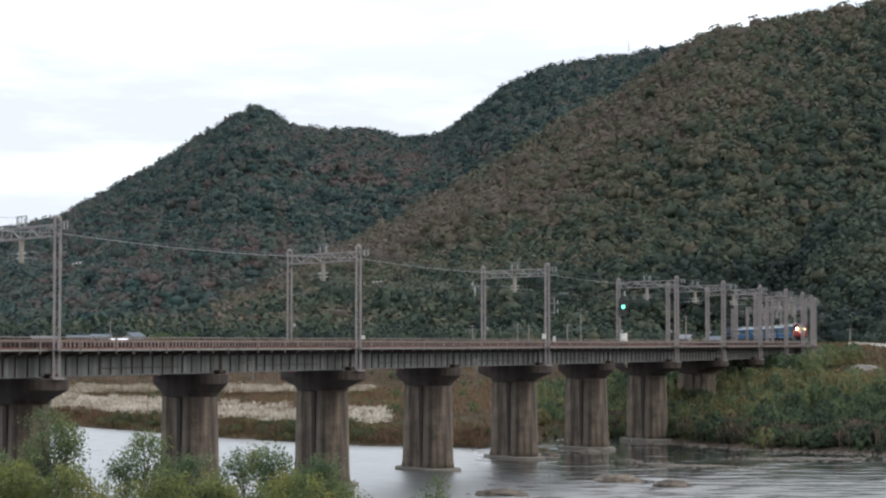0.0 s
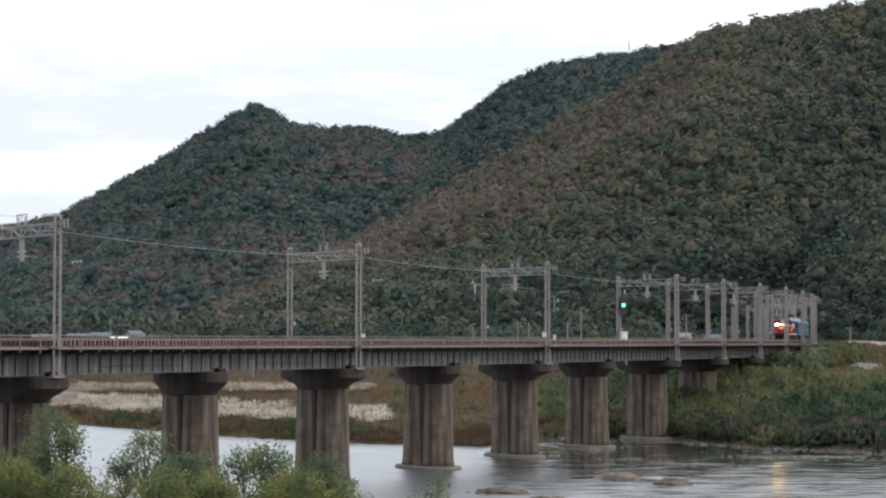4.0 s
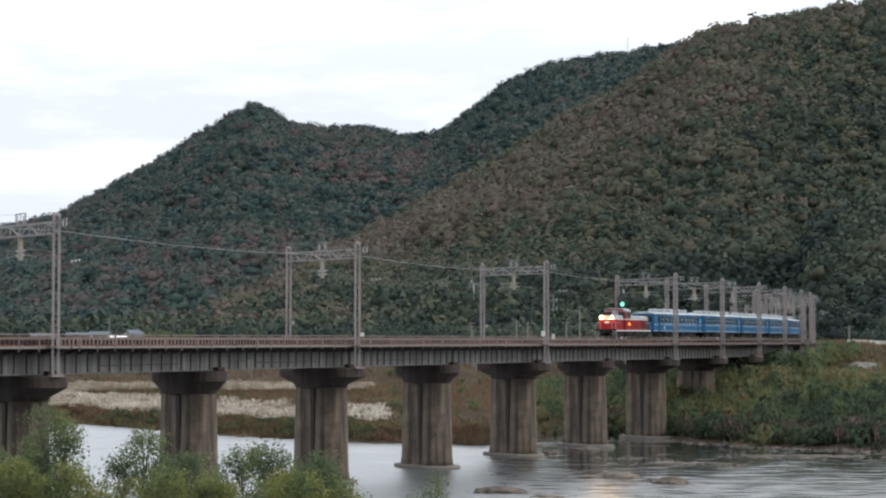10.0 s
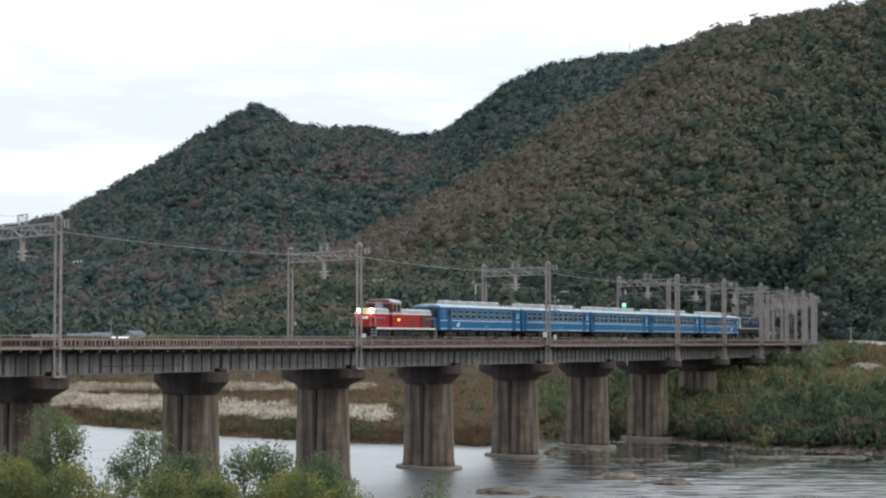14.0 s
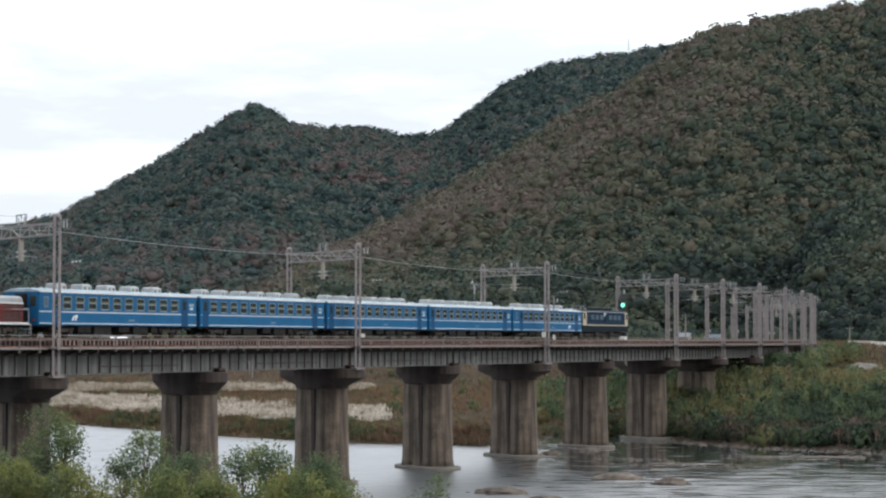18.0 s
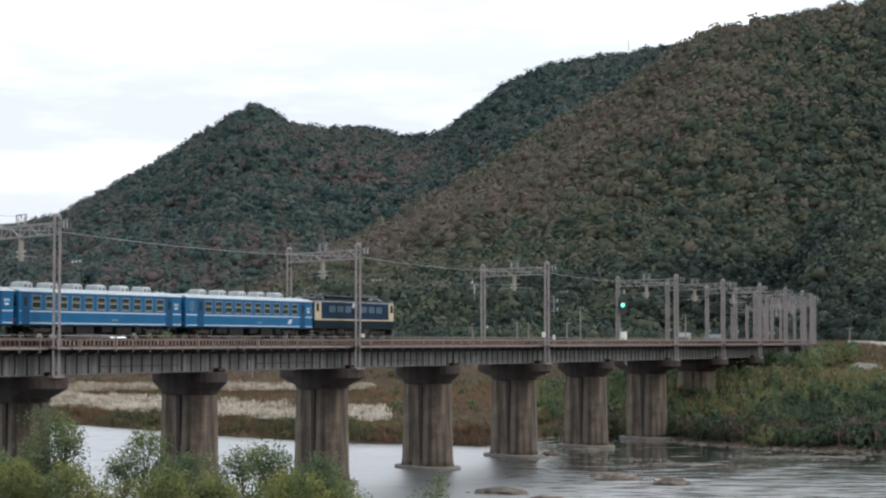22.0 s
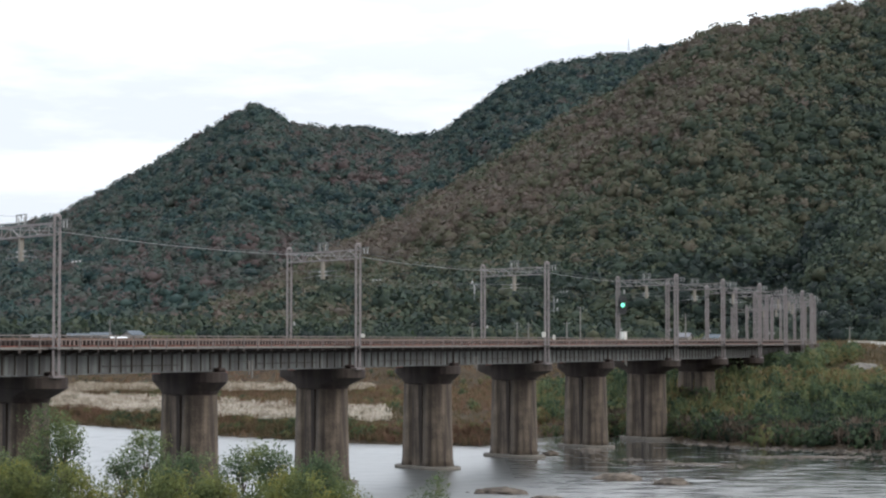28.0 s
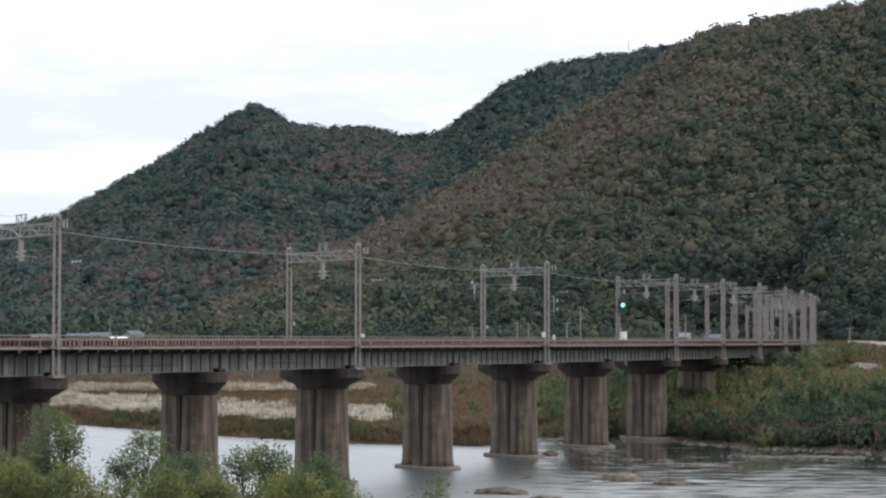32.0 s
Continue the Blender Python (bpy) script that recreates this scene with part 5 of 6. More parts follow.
                rod(bm, (x + 0.9 * e, y, 3.42), (x + 0.9 * e, y, 3.64), 0.07, 8)
                part("support_insulator", bm, CERAMIC, pan)
        for dx in (-0.25, 0.25):
            bm = bmesh.new()
            rod(bm, (x + dx, -0.85, 3.96), (x + dx, 0.85, 3.96), 0.035, 6)
            part("contact_bow", bm, GALV, pan)
    wheel = wheel_mesh(0.55)
    for x in (-5.0, 0.0, 5.0):
        bogie(t, x, 2.5, 0.55, wheel)
    for x in (-2.5, 2.5):
        for y in (-1.1, 1.1):
            flat_part("equipment_box", (x, y, 0.66), (1.0, 0.4, 0.46), BOGIE, t, "", 0.03)
            bm = bmesh.new()
            rod(bm, (x - 0.6, y * 1.06, 0.5), (x - 0.6, y * 1.06, 0.95), 0.09, 8), rod(bm, (x + 0.65, y * 1.06, 0.5), (x + 0.65, y * 1.06, 0.95), 0.09, 8)
            part("sand_pipe", bm, BOGIE, t)
    return t


def build_train():
    d = 14.15
    TRAIN.append((diesel(), 14.15 / 2, 3.6))
    ends, middle = coach_proto(True), coach_proto(False)
    for i in range(5):
        first = ends if i in (0, 4) else middle
        TRAIN.append((first if i in (0, 1) else copy_thing(first, Matrix()), d + 21.3 / 2, 7.1))
        d += 21.42
    for i, x in ((1, -6.1), (5, 6.35)):
        for y in (-1, 1):
            mark(TRAIN[i][0], x, y)
    TRAIN.append((electric(), d + 15.8 / 2, 5.0))


build_train()

# ---- woods, shrubs, reeds ----


def crown_kit(seed, cards, flat=0.8, leaf=(0.14, 0.28), tilt=0.6, core=0.55):
    """A crown of unit radius: many leaf clumps in uneven lobes round a small core."""
    r = np.random.RandomState(seed)
    d = r.normal(size=(cards, 3))
    d /= np.linalg.norm(d, axis=1)[:, None]
    d[:, 2] = np.where(d[:, 2] < -0.35, -d[:, 2], d[:, 2])
    lobes = r.normal(size=(7, 3))
    lobes[:, 2] = np.abs(lobes[:, 2]) - 0.2
    lobes /= np.linalg.norm(lobes, axis=1)[:, None]
    bulge = 0.66 + 0.38 * np.clip((d @ lobes.T).max(1) * 1.5 - 0.5, 0, 1)
    c = d * (bulge * r.uniform(0.78, 1.06, cards))[:, None]
    nrm = d + r.normal(size=(cards, 3)) * tilt
    nrm /= np.linalg.norm(nrm, axis=1)[:, None]
    a = np.cross(nrm, r.normal(size=(cards, 3)))
    a /= np.linalg.norm(a, axis=1)[:, None]
    b = np.cross(nrm, a)
    s = r.uniform(*leaf, cards)[:, None] * 0.5
    a, b = a * s, b * s * r.uniform(0.6, 1.0, cards)[:, None]
    v = np.stack([c - a - b * 0.6, c + a * 0.7 - b, c + a + b * 0.8, c - a * 0.6 + b], 1).reshape(-1, 3)
    f = np.arange(cards * 4).reshape(-1, 4)
    o, cv = len(v), []
    for zz, rr in ((-0.8, 0.5), (-0.1, 1.0), (0.7, 0.6)):
        cv += [(core * rr * math.cos(k * 1.047), core * rr * math.sin(k * 1.047), core * zz) for k in range(6)]
    cf = [(o + j * 6 + k, o + j * 6 + (k + 1) % 6, o + j * 6 + 6 + (k + 1) % 6, o + j * 6 + 6 + k) for j in range(2) for k in range(6)]
    cf += [(o + 12, o + 13, o + 14, o + 15), (o + 12, o + 15, o + 16, o + 17)]
    cv = np.array(cv)
    near = lobes[(d @ lobes.T).argmax(1)]
    soft = c * 1.1 - near * 0.3 + nrm * 0.25
    nn = np.concatenate([np.repeat(soft, 4, 0), cv])
    v = np.concatenate([v, cv])
    v[:, 2] *= flat
    return v, np.concatenate([f, np.array(cf)]), nn / np.linalg.norm(nn, axis=1)[:, None]


def clump_kit(seed, cards, flat=0.8, leaf=(0.15, 0.30), rows=5, cols=8, core=0.76):
    """A tree crown seen from afar, of unit radius: a lumpy leaf mass in uneven lobes, with loose leaf clumps standing out of it."""
    r = np.random.RandomState(seed)
    lobes = r.normal(size=(9, 3))
    lobes[:, 2] = np.abs(lobes[:, 2]) - 0.15
    lobes /= np.linalg.norm(lobes, axis=1)[:, None]

    def reach(d):
        return 0.66 + 0.34 * np.clip((d @ lobes.T).max(1) * 1.6 - 0.6, 0, 1)

    ph = np.radians(np.linspace(-48, 86, rows))[:, None] + r.normal(size=(rows, cols)) * 0.05
    th = np.arange(cols)[None] * (2 * math.pi / cols) + r.normal(size=(rows, cols)) * 0.08
    d = np.stack([np.cos(ph) * np.cos(th), np.cos(ph) * np.sin(th), np.sin(ph)], -1).reshape(-1, 3)
    near = lobes[(d @ lobes.T).argmax(1)]
    cv = d * (core * reach(d) * r.uniform(0.85, 1.0, len(d)))[:, None]
    cn = cv * 1.1 - near * 0.42
    i = np.array([(a * cols + b, a * cols + (b + 1) % cols, (a + 1) * cols + (b + 1) % cols, (a + 1) * cols + b) for a in range(rows - 1) for b in range(cols)])
    e = r.normal(size=(cards, 3))
    e /= np.linalg.norm(e, axis=1)[:, None]
    e[:, 2] = np.where(e[:, 2] < -0.3, -e[:, 2], e[:, 2])
    c = e * (reach(e) * r.uniform(0.84, 1.08, cards))[:, None]
    nrm = e + r.normal(size=(cards, 3)) * 0.45
    nrm /= np.linalg.norm(nrm, axis=1)[:, None]
    a = np.cross(nrm, r.normal(size=(cards, 3)))
    a /= np.linalg.norm(a, axis=1)[:, None]
    b = np.cross(nrm, a)
    q = r.uniform(*leaf, cards)[:, None] * 0.5
    a, b = a * q, b * q * r.uniform(0.6, 1.0, cards)[:, None]
    lv = np.stack([c - a - b * 0.6, c + a * 0.7 - b, c + a + b * 0.8, c - a * 0.6 + b], 1).reshape(-1, 3)
    ln = np.repeat(c * 1.1 - lobes[(e @ lobes.T).argmax(1)] * 0.42 + nrm * 0.16, 4, 0)
    v, nn = np.concatenate([cv, lv]), np.concatenate([cn, ln])
    v[:, 2] *= flat
    return v, np.concatenate([i, np.arange(cards * 4).reshape(-1, 4) + len(cv)]), nn / np.linalg.norm(nn, axis=1)[:, None]


def tuft_kit(seed, blades, height, spread, width, lean=0.35, base=0.0):
    """A tuft of unit scale: narrow upright blades that fan out."""
    r = np.random.RandomState(seed)
    vs = []
    for i in range(blades):
        a, q = r.uniform(0, 6.28), r.uniform(0, spread)
        p = np.array([q * math.cos(a), q * math.sin(a), base * r.uniform(0.8, 1.1)])
        h = height * r.uniform(0.6, 1.1)
        t = np.array([lean * h * math.cos(a) * r.rand(), lean * h * math.sin(a) * r.rand(), h])
        b = r.uniform(0, 6.28)
        w = np.array([math.cos(b), math.sin(b), 0]) * width * r.uniform(0.6, 1.2)
        vs += [p - w * 0.6, p + w * 0.6, p + t * 0.75 + w, p + t - w * 0.3]
    vs = np.array(vs)
    nn = np.cross(vs[1::4] - vs[0::4], vs[2::4] - vs[0::4])
    nn /= np.linalg.norm(nn, axis=1)[:, None] + 1e-9
    nn = np.repeat(nn * 0.6 + np.array([0, 0, 0.6]), 4, 0)
    return vs, np.arange(blades * 4).reshape(-1, 4), nn / np.linalg.norm(nn, axis=1)[:, None]


def scatter(name, places, radii, tones, material, kits, label, category, seed=1, tall=(0.85, 1.25)):
    """Many crowns or tufts joined into one stretch of wood, scrub or reed."""
    r = np.random.RandomState(seed)
    vs, fs, ts, ns, o = [], [], [], [], 0
    pick = r.randint(0, len(kits), len(places))
    for k, (v, f, nn) in enumerate(kits):
        idx = np.where(pick == k)[0]
        if not len(idx):
            continue
        a = r.uniform(0, 6.28, len(idx))
        ca, sa = np.cos(a)[:, None], np.sin(a)[:, None]
        rad = radii[idx][:, None]
        x = (v[None, :, 0] * ca - v[None, :, 1] * sa) * rad + places[idx, 0][:, None]
        y = (v[None, :, 0] * sa + v[None, :, 1] * ca) * rad + places[idx, 1][:, None]
        z = v[None, :, 2] * rad * r.uniform(*tall, len(idx))[:, None] + places[idx, 2][:, None]
        vs.append(np.stack([x, y, z], -1).reshape(-1, 3))
        fs.append((f[None] + (np.arange(len(idx)) * len(v))[:, None, None] + o).reshape(-1, 4))
        ts.append(np.repeat(tones[idx], len(f)))
        ns.append(np.stack([nn[None, :, 0] * ca - nn[None, :, 1] * sa, nn[None, :, 0] * sa + nn[None, :, 1] * ca, nn[None, :, 2] + 0 * ca], -1).reshape(-1, 3))
        o += len(idx) * len(v)
    return raw_mesh(name, np.concatenate(vs), np.concatenate(fs), material, np.concatenate(ts), "stuff", label, category, np.concatenate(ns))


def clear_of_line(x, y, gap):
    """Keeps growth off the railway past the bridge; under the spans it may grow."""
    ok = np.ones(len(x), bool)
    for s in np.arange(S_LAST - 4, 480, 4.0):
        px, py, _ = mid(s)
        ok &= (x - px) ** 2 + (y - py) ** 2 > gap ** 2
    return ok


def evenly(n):
    """Two rows of n numbers from 0 to 1 that fill a square evenly, without rows or gaps."""
    k = np.arange(n)
    return (0.5 + k * 0.7548776662) % 1.0, (0.5 + k * 0.5698402910) % 1.0


def hill_woods():
    r = np.random.RandomState(11)
    kits = [clump_kit(40 + k, 44, 0.85, (0.17, 0.34), 4, 7, 0.74) for k in range(10)]
    far_kits = [clump_kit(60 + k, 28, 0.85, (0.21, 0.41), 4, 6, 0.75) for k in range(10)]
    # the nearer, browner hill
    u, w = evenly(8200)
    y, bx = np.sqrt(NEAR_FOOT ** 2 + u * ((NEAR_TOP + 40) ** 2 - NEAR_FOOT ** 2)), 150 + 1570 * w
    x = (bx - 784) / F_PX * y
    z = ground(x, y)
    on = hill(x, y, NEAR_RIDGE, NEAR_FOOT, NEAR_TOP) >= z - 0.5
    on &= z > 12.3
    x, y, z = x[on], y[on], z[on]
    rad = r.uniform(2.3, 4.6, len(x)) * (1 + 0.3 * r.rand(len(x)) ** 3)
    # bare, paler trees along the spur's edge; darker greens to one side and below
    rise, side = (z - EYE[2]) / y * F_PX, 784 + F_PX * x / y
    table = np.array(NEAR_RIDGE[2:15])
    edge = np.interp(rise, 604.5 - table[:, 1], table[:, 0])
    tone = 0.78 * r.rand(len(x)) + 0.22 * (1 - step(side - edge + 140 * r.normal(size=len(x)), 40, 420)) - 0.22 * step(side, 1050, 1400) - 0.20 * (1 - step(rise, 40, 150)) * step(side, 480, 640)
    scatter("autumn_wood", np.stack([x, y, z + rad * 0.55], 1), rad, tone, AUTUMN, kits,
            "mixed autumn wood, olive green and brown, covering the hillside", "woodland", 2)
    # the spur past the end of the bridge
    y = np.sqrt(r.uniform(SPUR_FOOT ** 2, (SPUR_TOP + 20) ** 2, 520))
    x = (r.uniform(1350, 1700, len(y)) - 784) / F_PX * y
    z = ground(x, y)
    on = (hill(x, y, SPUR_RIDGE, SPUR_FOOT, SPUR_TOP) >= z - 0.5) & (z > 12.6)
    x, y, z = x[on], y[on], z[on]
    rad = r.uniform(2.2, 4.8, len(x))
    scatter("spur_wood", np.stack([x, y, z + rad * 0.5], 1), rad, 0.62 * r.rand(len(x)) - 0.25, AUTUMN, kits, "dark green and russet wood on the nearer spur past the bridge", "woodland", 31)
    # the farther, darker hill
    u, w = evenly(10600)
    y, bx = np.sqrt(FAR_FOOT ** 2 + u * ((FAR_TOP + 50) ** 2 - FAR_FOOT ** 2)), -130 + 1630 * w
    x = (bx - 784) / F_PX * y
    z = ground(x, y)
    on = hill(x, y, FAR_RIDGE, FAR_FOOT, FAR_TOP) >= z - 0.5
    lift = EYE[2] + (604.5 - np.interp(bx, *np.array(NEAR_RIDGE).T)) / F_PX * y * 0.97
    on &= (z > lift - 12) & (z > 12.3)
    x, y, z = x[on], y[on], z[on]
    rad = r.uniform(2.6, 5.2, len(x))
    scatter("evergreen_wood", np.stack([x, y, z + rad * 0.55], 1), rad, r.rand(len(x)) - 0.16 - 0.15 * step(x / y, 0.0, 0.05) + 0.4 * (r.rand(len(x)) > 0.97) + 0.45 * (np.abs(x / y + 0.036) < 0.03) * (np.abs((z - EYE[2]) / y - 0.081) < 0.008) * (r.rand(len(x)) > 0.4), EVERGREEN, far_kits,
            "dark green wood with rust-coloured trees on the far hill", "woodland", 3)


def shore_gap(x, y):
    pts = np.array(SHORE)
    return y - np.interp(x, pts[:, 0], pts[:, 1])


def banks():
    r = np.random.RandomState(23)
    bush = [crown_kit(70 + k, 78, 1.0, (0.15, 0.33), 0.8, 0.4) for k in range(8)]
    # scrub on the steeper bank, thinning to the terrace
    x, y = r.uniform(10, 110, 5200), r.uniform(235, 440, 5200)
    d = shore_gap(x, y)
    on = (d > -1.0) & (d < 125) & (x > 12 + r.rand(len(x)) * 9) & clear_of_line(x, y, 5.5)
    on &= (r.rand(len(x)) < np.where(d < 85, 1.0, 0.25))
    x, y, d = x[on], y[on], d[on]
    rad = r.uniform(0.6, 1.7, len(x)) * np.where(d < 55, 1.0, np.where(d < 85, 0.72, 0.4))
    tone = np.clip(0.06 + r.rand(len(x)) * 0.85 - 0.25 * (d < 12) + 0.42 * np.clip((x - 48) / 20, 0, 1) * np.clip((d - 35) / 25, 0, 1), 0, 1)
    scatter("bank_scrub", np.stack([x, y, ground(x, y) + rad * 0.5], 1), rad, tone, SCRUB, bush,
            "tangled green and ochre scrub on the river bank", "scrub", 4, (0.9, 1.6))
    # dead brown stems low on the bank, fresh taller bushes by the bridge
    x = r.uniform(22, 82, 2600)
    y = np.interp(x, *np.array(SHORE).T) + r.uniform(2.0, 17, len(x))
    scatter("dead_stems", np.stack([x, y, ground(x, y)], 1), r.uniform(1.0, 2.2, len(x)), 0.5 + 0.5 * r.rand(len(x)), DEAD, [tuft_kit(120 + k, 11, 0.9, 0.6, 0.07, 0.7) for k in range(4)],
            "tangle of dead brown stems low on the river bank", "weeds", 25)
    bx, y = np.concatenate([r.uniform(1270, 1440, 26), r.uniform(1120, 1160, 8)]), np.concatenate([r.uniform(300, 345, 26), r.uniform(300, 320, 8)])
    x, rad = (bx - 784) / F_PX * y, r.uniform(1.5, 2.6, 34)
    scatter("tall_bushes", np.stack([x, y, ground(x, y) + rad * 0.6 + 0.7], 1), rad, 0.18 + 0.3 * r.rand(34), SCRUB, bush, "tall fresh green bushes beside and under the bridge", "bushes", 26, (0.9, 1.3))
    # tall weeds through the scrub
    kits = [tuft_kit(80 + k, 12, 1.0, 0.45, 0.05) for k in range(4)]
    x, y = r.uniform(14, 110, 4200), r.uniform(240, 440, 4200)
    d = shore_gap(x, y)
    on = (d > 12) & (d < 88) & clear_of_line(x, y, 5.0)
    x, y, d = x[on], y[on], d[on]
    scatter("bank_weeds", np.stack([x, y, ground(x, y)], 1), r.uniform(1.4, 2.8, len(x)) * np.where(d < 50, 1.0, 0.65), 0.3 + 0.7 * r.rand(len(x)), SCRUB, kits,
            "tall yellowing weeds among the bank scrub", "weeds", 5)
    # dry grass on the flood plain
    x, y = r.uniform(-120, 30, 22000), r.uniform(245, 500, 22000)
    d = shore_gap(x, y)
    on = (d > 0.2) & (x < 28) & clear_of_line(x, y, 4.5)
    x, y = x[on], y[on]
    scatter("dry_grass", np.stack([x, y, ground(x, y)], 1), r.uniform(0.35, 0.95, len(x)) * (0.75 + 0.25 * step(shore_gap(x, y), 1, 9)), r.rand(len(x)), DRY_GRASS,
            [tuft_kit(90 + k, 8, 1.0, 0.7, 0.08, 0.7) for k in range(4)], "brown and olive dry grass over the flood plain", "grass", 6)
    # grass and a few bushes on the slope past the bridge end
    x, y = r.uniform(55, 150, 6000), r.uniform(320, 470, 6000)
    on = (shore_gap(x, y) > 80) & clear_of_line(x, y, 5.0)
    x, y = x[on], y[on]
    scatter("slope_grass", np.stack([x, y, ground(x, y)], 1), r.uniform(0.5, 1.2, len(x)), 0.45 * r.rand(len(x)) - 0.15, DRY_GRASS,
            [tuft_kit(95 + k, 9, 1.0, 0.8, 0.09, 0.7) for k in range(4)], "brown and olive grass on the slope past the bridge", "grass", 16)
    bx, y = r.uniform(1448, 1512, 26), r.uniform(366, 384, 26)
    x, rad = (bx - 784) / F_PX * y, r.uniform(0.9, 1.9, 26)
    scatter("slope_bushes", np.stack([x, y, ground(x, y) + rad * 0.5], 1), rad, 0.25 + 0.3 * r.rand(26), SCRUB, bush, "fresh green bushes beside the end of the bridge", "bushes", 17, (1.0, 1.6))
    # clumps of bushes over the flood plain
    x, y = r.uniform(-70, 14, 900), r.uniform(262, 470, 900)
    on = (shore_gap(x, y) > 9) & (wave(x, y, 43, 26) > 0.25)
    x, y = x[on], y[on]
    rad = r.uniform(0.4, 1.1, len(x))
    scatter("plain_bushes", np.stack([x, y, ground(x, y) + rad * 0.4], 1), rad, r.rand(len(x)), SCRUB, bush, "low green and russet bushes scattered over the flood plain", "bushes", 18)
    # pampas in two belts
    x, y = r.uniform(-100, -4, 9000), r.uniform(258, 430, 9000)
    d = shore_gap(x, y)
    belt = ((d > 4.5) & (d < 34 - 9 * step(x, -16, -4) + 5 * wave(x, y, 31, 40)) & (x < -8 + 3 * wave(x, y, 33, 12))) | ((y > 372 + 6 * wave(x, y, 32, 35)) & (y < 402 + 8 * wave(x, y, 34, 30)) & (x < -14))
    on = belt & (wave(x, y, 35, 16) > -0.55) & clear_of_line(x, y, 4.5)
    x, y = x[on], y[on]
    g = np.stack([x, y, ground(x, y)], 1)
    size = r.uniform(0.8, 1.25, len(x))
    scatter("pampas_grass", g, size, r.rand(len(x)), DRY_GRASS, [tuft_kit(100 + k, 9, 1.5, 0.5, 0.05) for k in range(4)], "tall olive-tan pampas grass stems", "reeds", 7)
    scatter("pampas_plumes", g, size, r.rand(len(x)) - 0.55 * (y > 366), PLUME, [tuft_kit(110 + k, 30, 0.36, 0.95, 0.06, 1.3, 1.2) for k in range(4)], "feathery whitish pampas plumes", "reeds", 8)
    # grass down to the waterline on the flat side
    x = r.uniform(-78, 10, 2400)
    y = np.interp(x, *np.array(SHORE).T) + r.uniform(0.0, 7.5, len(x))
    scatter("shore_grass", np.stack([x, y, ground(x, y)], 1), r.uniform(0.5, 1.1, len(x)), r.rand(len(x)), DRY_GRASS, [tuft_kit(140 + k, 9, 1.0, 0.8, 0.08, 0.8) for k in range(4)],
            "grey-brown and olive grass hanging to the waterline", "grass", 29)
    # low green bushes along the water on the flat side
    x = r.uniform(-75, 12, 520)
    y = np.interp(x, *np.array(SHORE).T) + r.uniform(1.2, 8, len(x))
    on = wave(x, y, 41, 14) > -0.25
    x, y = x[on], y[on]
    rad = r.uniform(0.35, 1.0, len(x))
    scatter("shore_bushes", np.stack([x, y, ground(x, y) + rad * 0.4], 1), rad, r.rand(len(x)) * 1.3 + 0.05, SCRUB, bush, "low green and brown bushes along the waterline", "bushes", 9)
    x = r.uniform(24, 78, 190)
    y = np.interp(x, *np.array(SHORE).T) + r.uniform(1.5, 10, len(x))
    rad = r.uniform(0.6, 1.5, len(x))
    scatter("waterside_scrub", np.stack([x, y, ground(x, y) + rad * 0.4], 1), rad, r.rand(len(x)) * 0.8 - 0.25, SCRUB, bush, "dark tangled bushes overhanging the stony shore", "scrub", 22)
    # thickets between the flood plain and the hills, their shade put into a low tone
    x, y = r.uniform(-150, 170, 2600), r.uniform(500, 660, 2600)
    on = clear_of_line(x, y, 11) & (wave(x, y, 42, 60) > -0.45) & ((y > 548) | (x / y > -0.145))
    x, y = x[on], y[on]
    rad = r.uniform(1.2, 3.4, len(x)) * (1 + 0.8 * step(y, 540, 640))
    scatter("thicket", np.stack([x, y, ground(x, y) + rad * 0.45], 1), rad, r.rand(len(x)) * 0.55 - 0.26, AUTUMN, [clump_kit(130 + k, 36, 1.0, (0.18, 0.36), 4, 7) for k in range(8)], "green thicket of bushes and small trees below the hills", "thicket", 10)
    bx, y = r.uniform(470, 1270, 330), r.uniform(492, 530, 330)
    x, rad = (bx - 784) / F_PX * y, r.uniform(0.5, 1.15, 330)
    scatter("field_edge", np.stack([x, y, ground(x, y) + rad * 0.8], 1), rad, 0.22 + 0.45 * r.rand(330), SCRUB, bush, "olive grass and low bushes along the field edge", "bushes", 27, (0.9, 1.4))
    bx, y = r.uniform(262, 340, 22), r.uniform(494, 504, 22)
    x, rad = (bx - 784) / F_PX * y, r.uniform(1.3, 2.1, 22)
    scatter("green_thicket", np.stack([x, y, ground(x, y) + rad * 0.8], 1), rad, 0.22 + 0.22 * r.rand(22), SCRUB, bush, "fresh green thicket standing out against the dark wood", "thicket", 28, (0.9, 1.3))
    # a brighter clump beyond the houses, and some along the foot of the hill
    bx, y = np.concatenate([r.uniform(205, 262, 26), r.uniform(560, 760, 14), r.uniform(1090, 1250, 16)]), r.uniform(528, 545, 56)
    x, rad = (bx - 784) / F_PX * y, r.uniform(1.0, 2.2, 56)
    scatter("hedge_bushes", np.stack([x, y, ground(x, y) + rad * 0.5], 1), rad, 0.25 + 0.2 * r.rand(56), SCRUB, bush, "fresh green bushes below the dark wood", "bushes", 21, (0.9, 1.3))


hill_woods()
banks()


def lump(seed, sx, sy, sz, sub=2, rough=0.28):
    bm = bmesh.new()
    bmesh.ops.create_icosphere(bm, subdivisions=sub, radius=1.0)
    for v in bm.verts:
        n = 1 + rough * noise.noise(v.co * 1.7 + Vector((seed * 3.1, seed, 0))) + rough * 0.5 * noise.noise(v.co * 4.1 + Vector((0, seed * 2.3, 1)))
        v.co = Vector((v.co.x * sx, v.co.y * sy, v.co.z * sz)) * n
    return bm


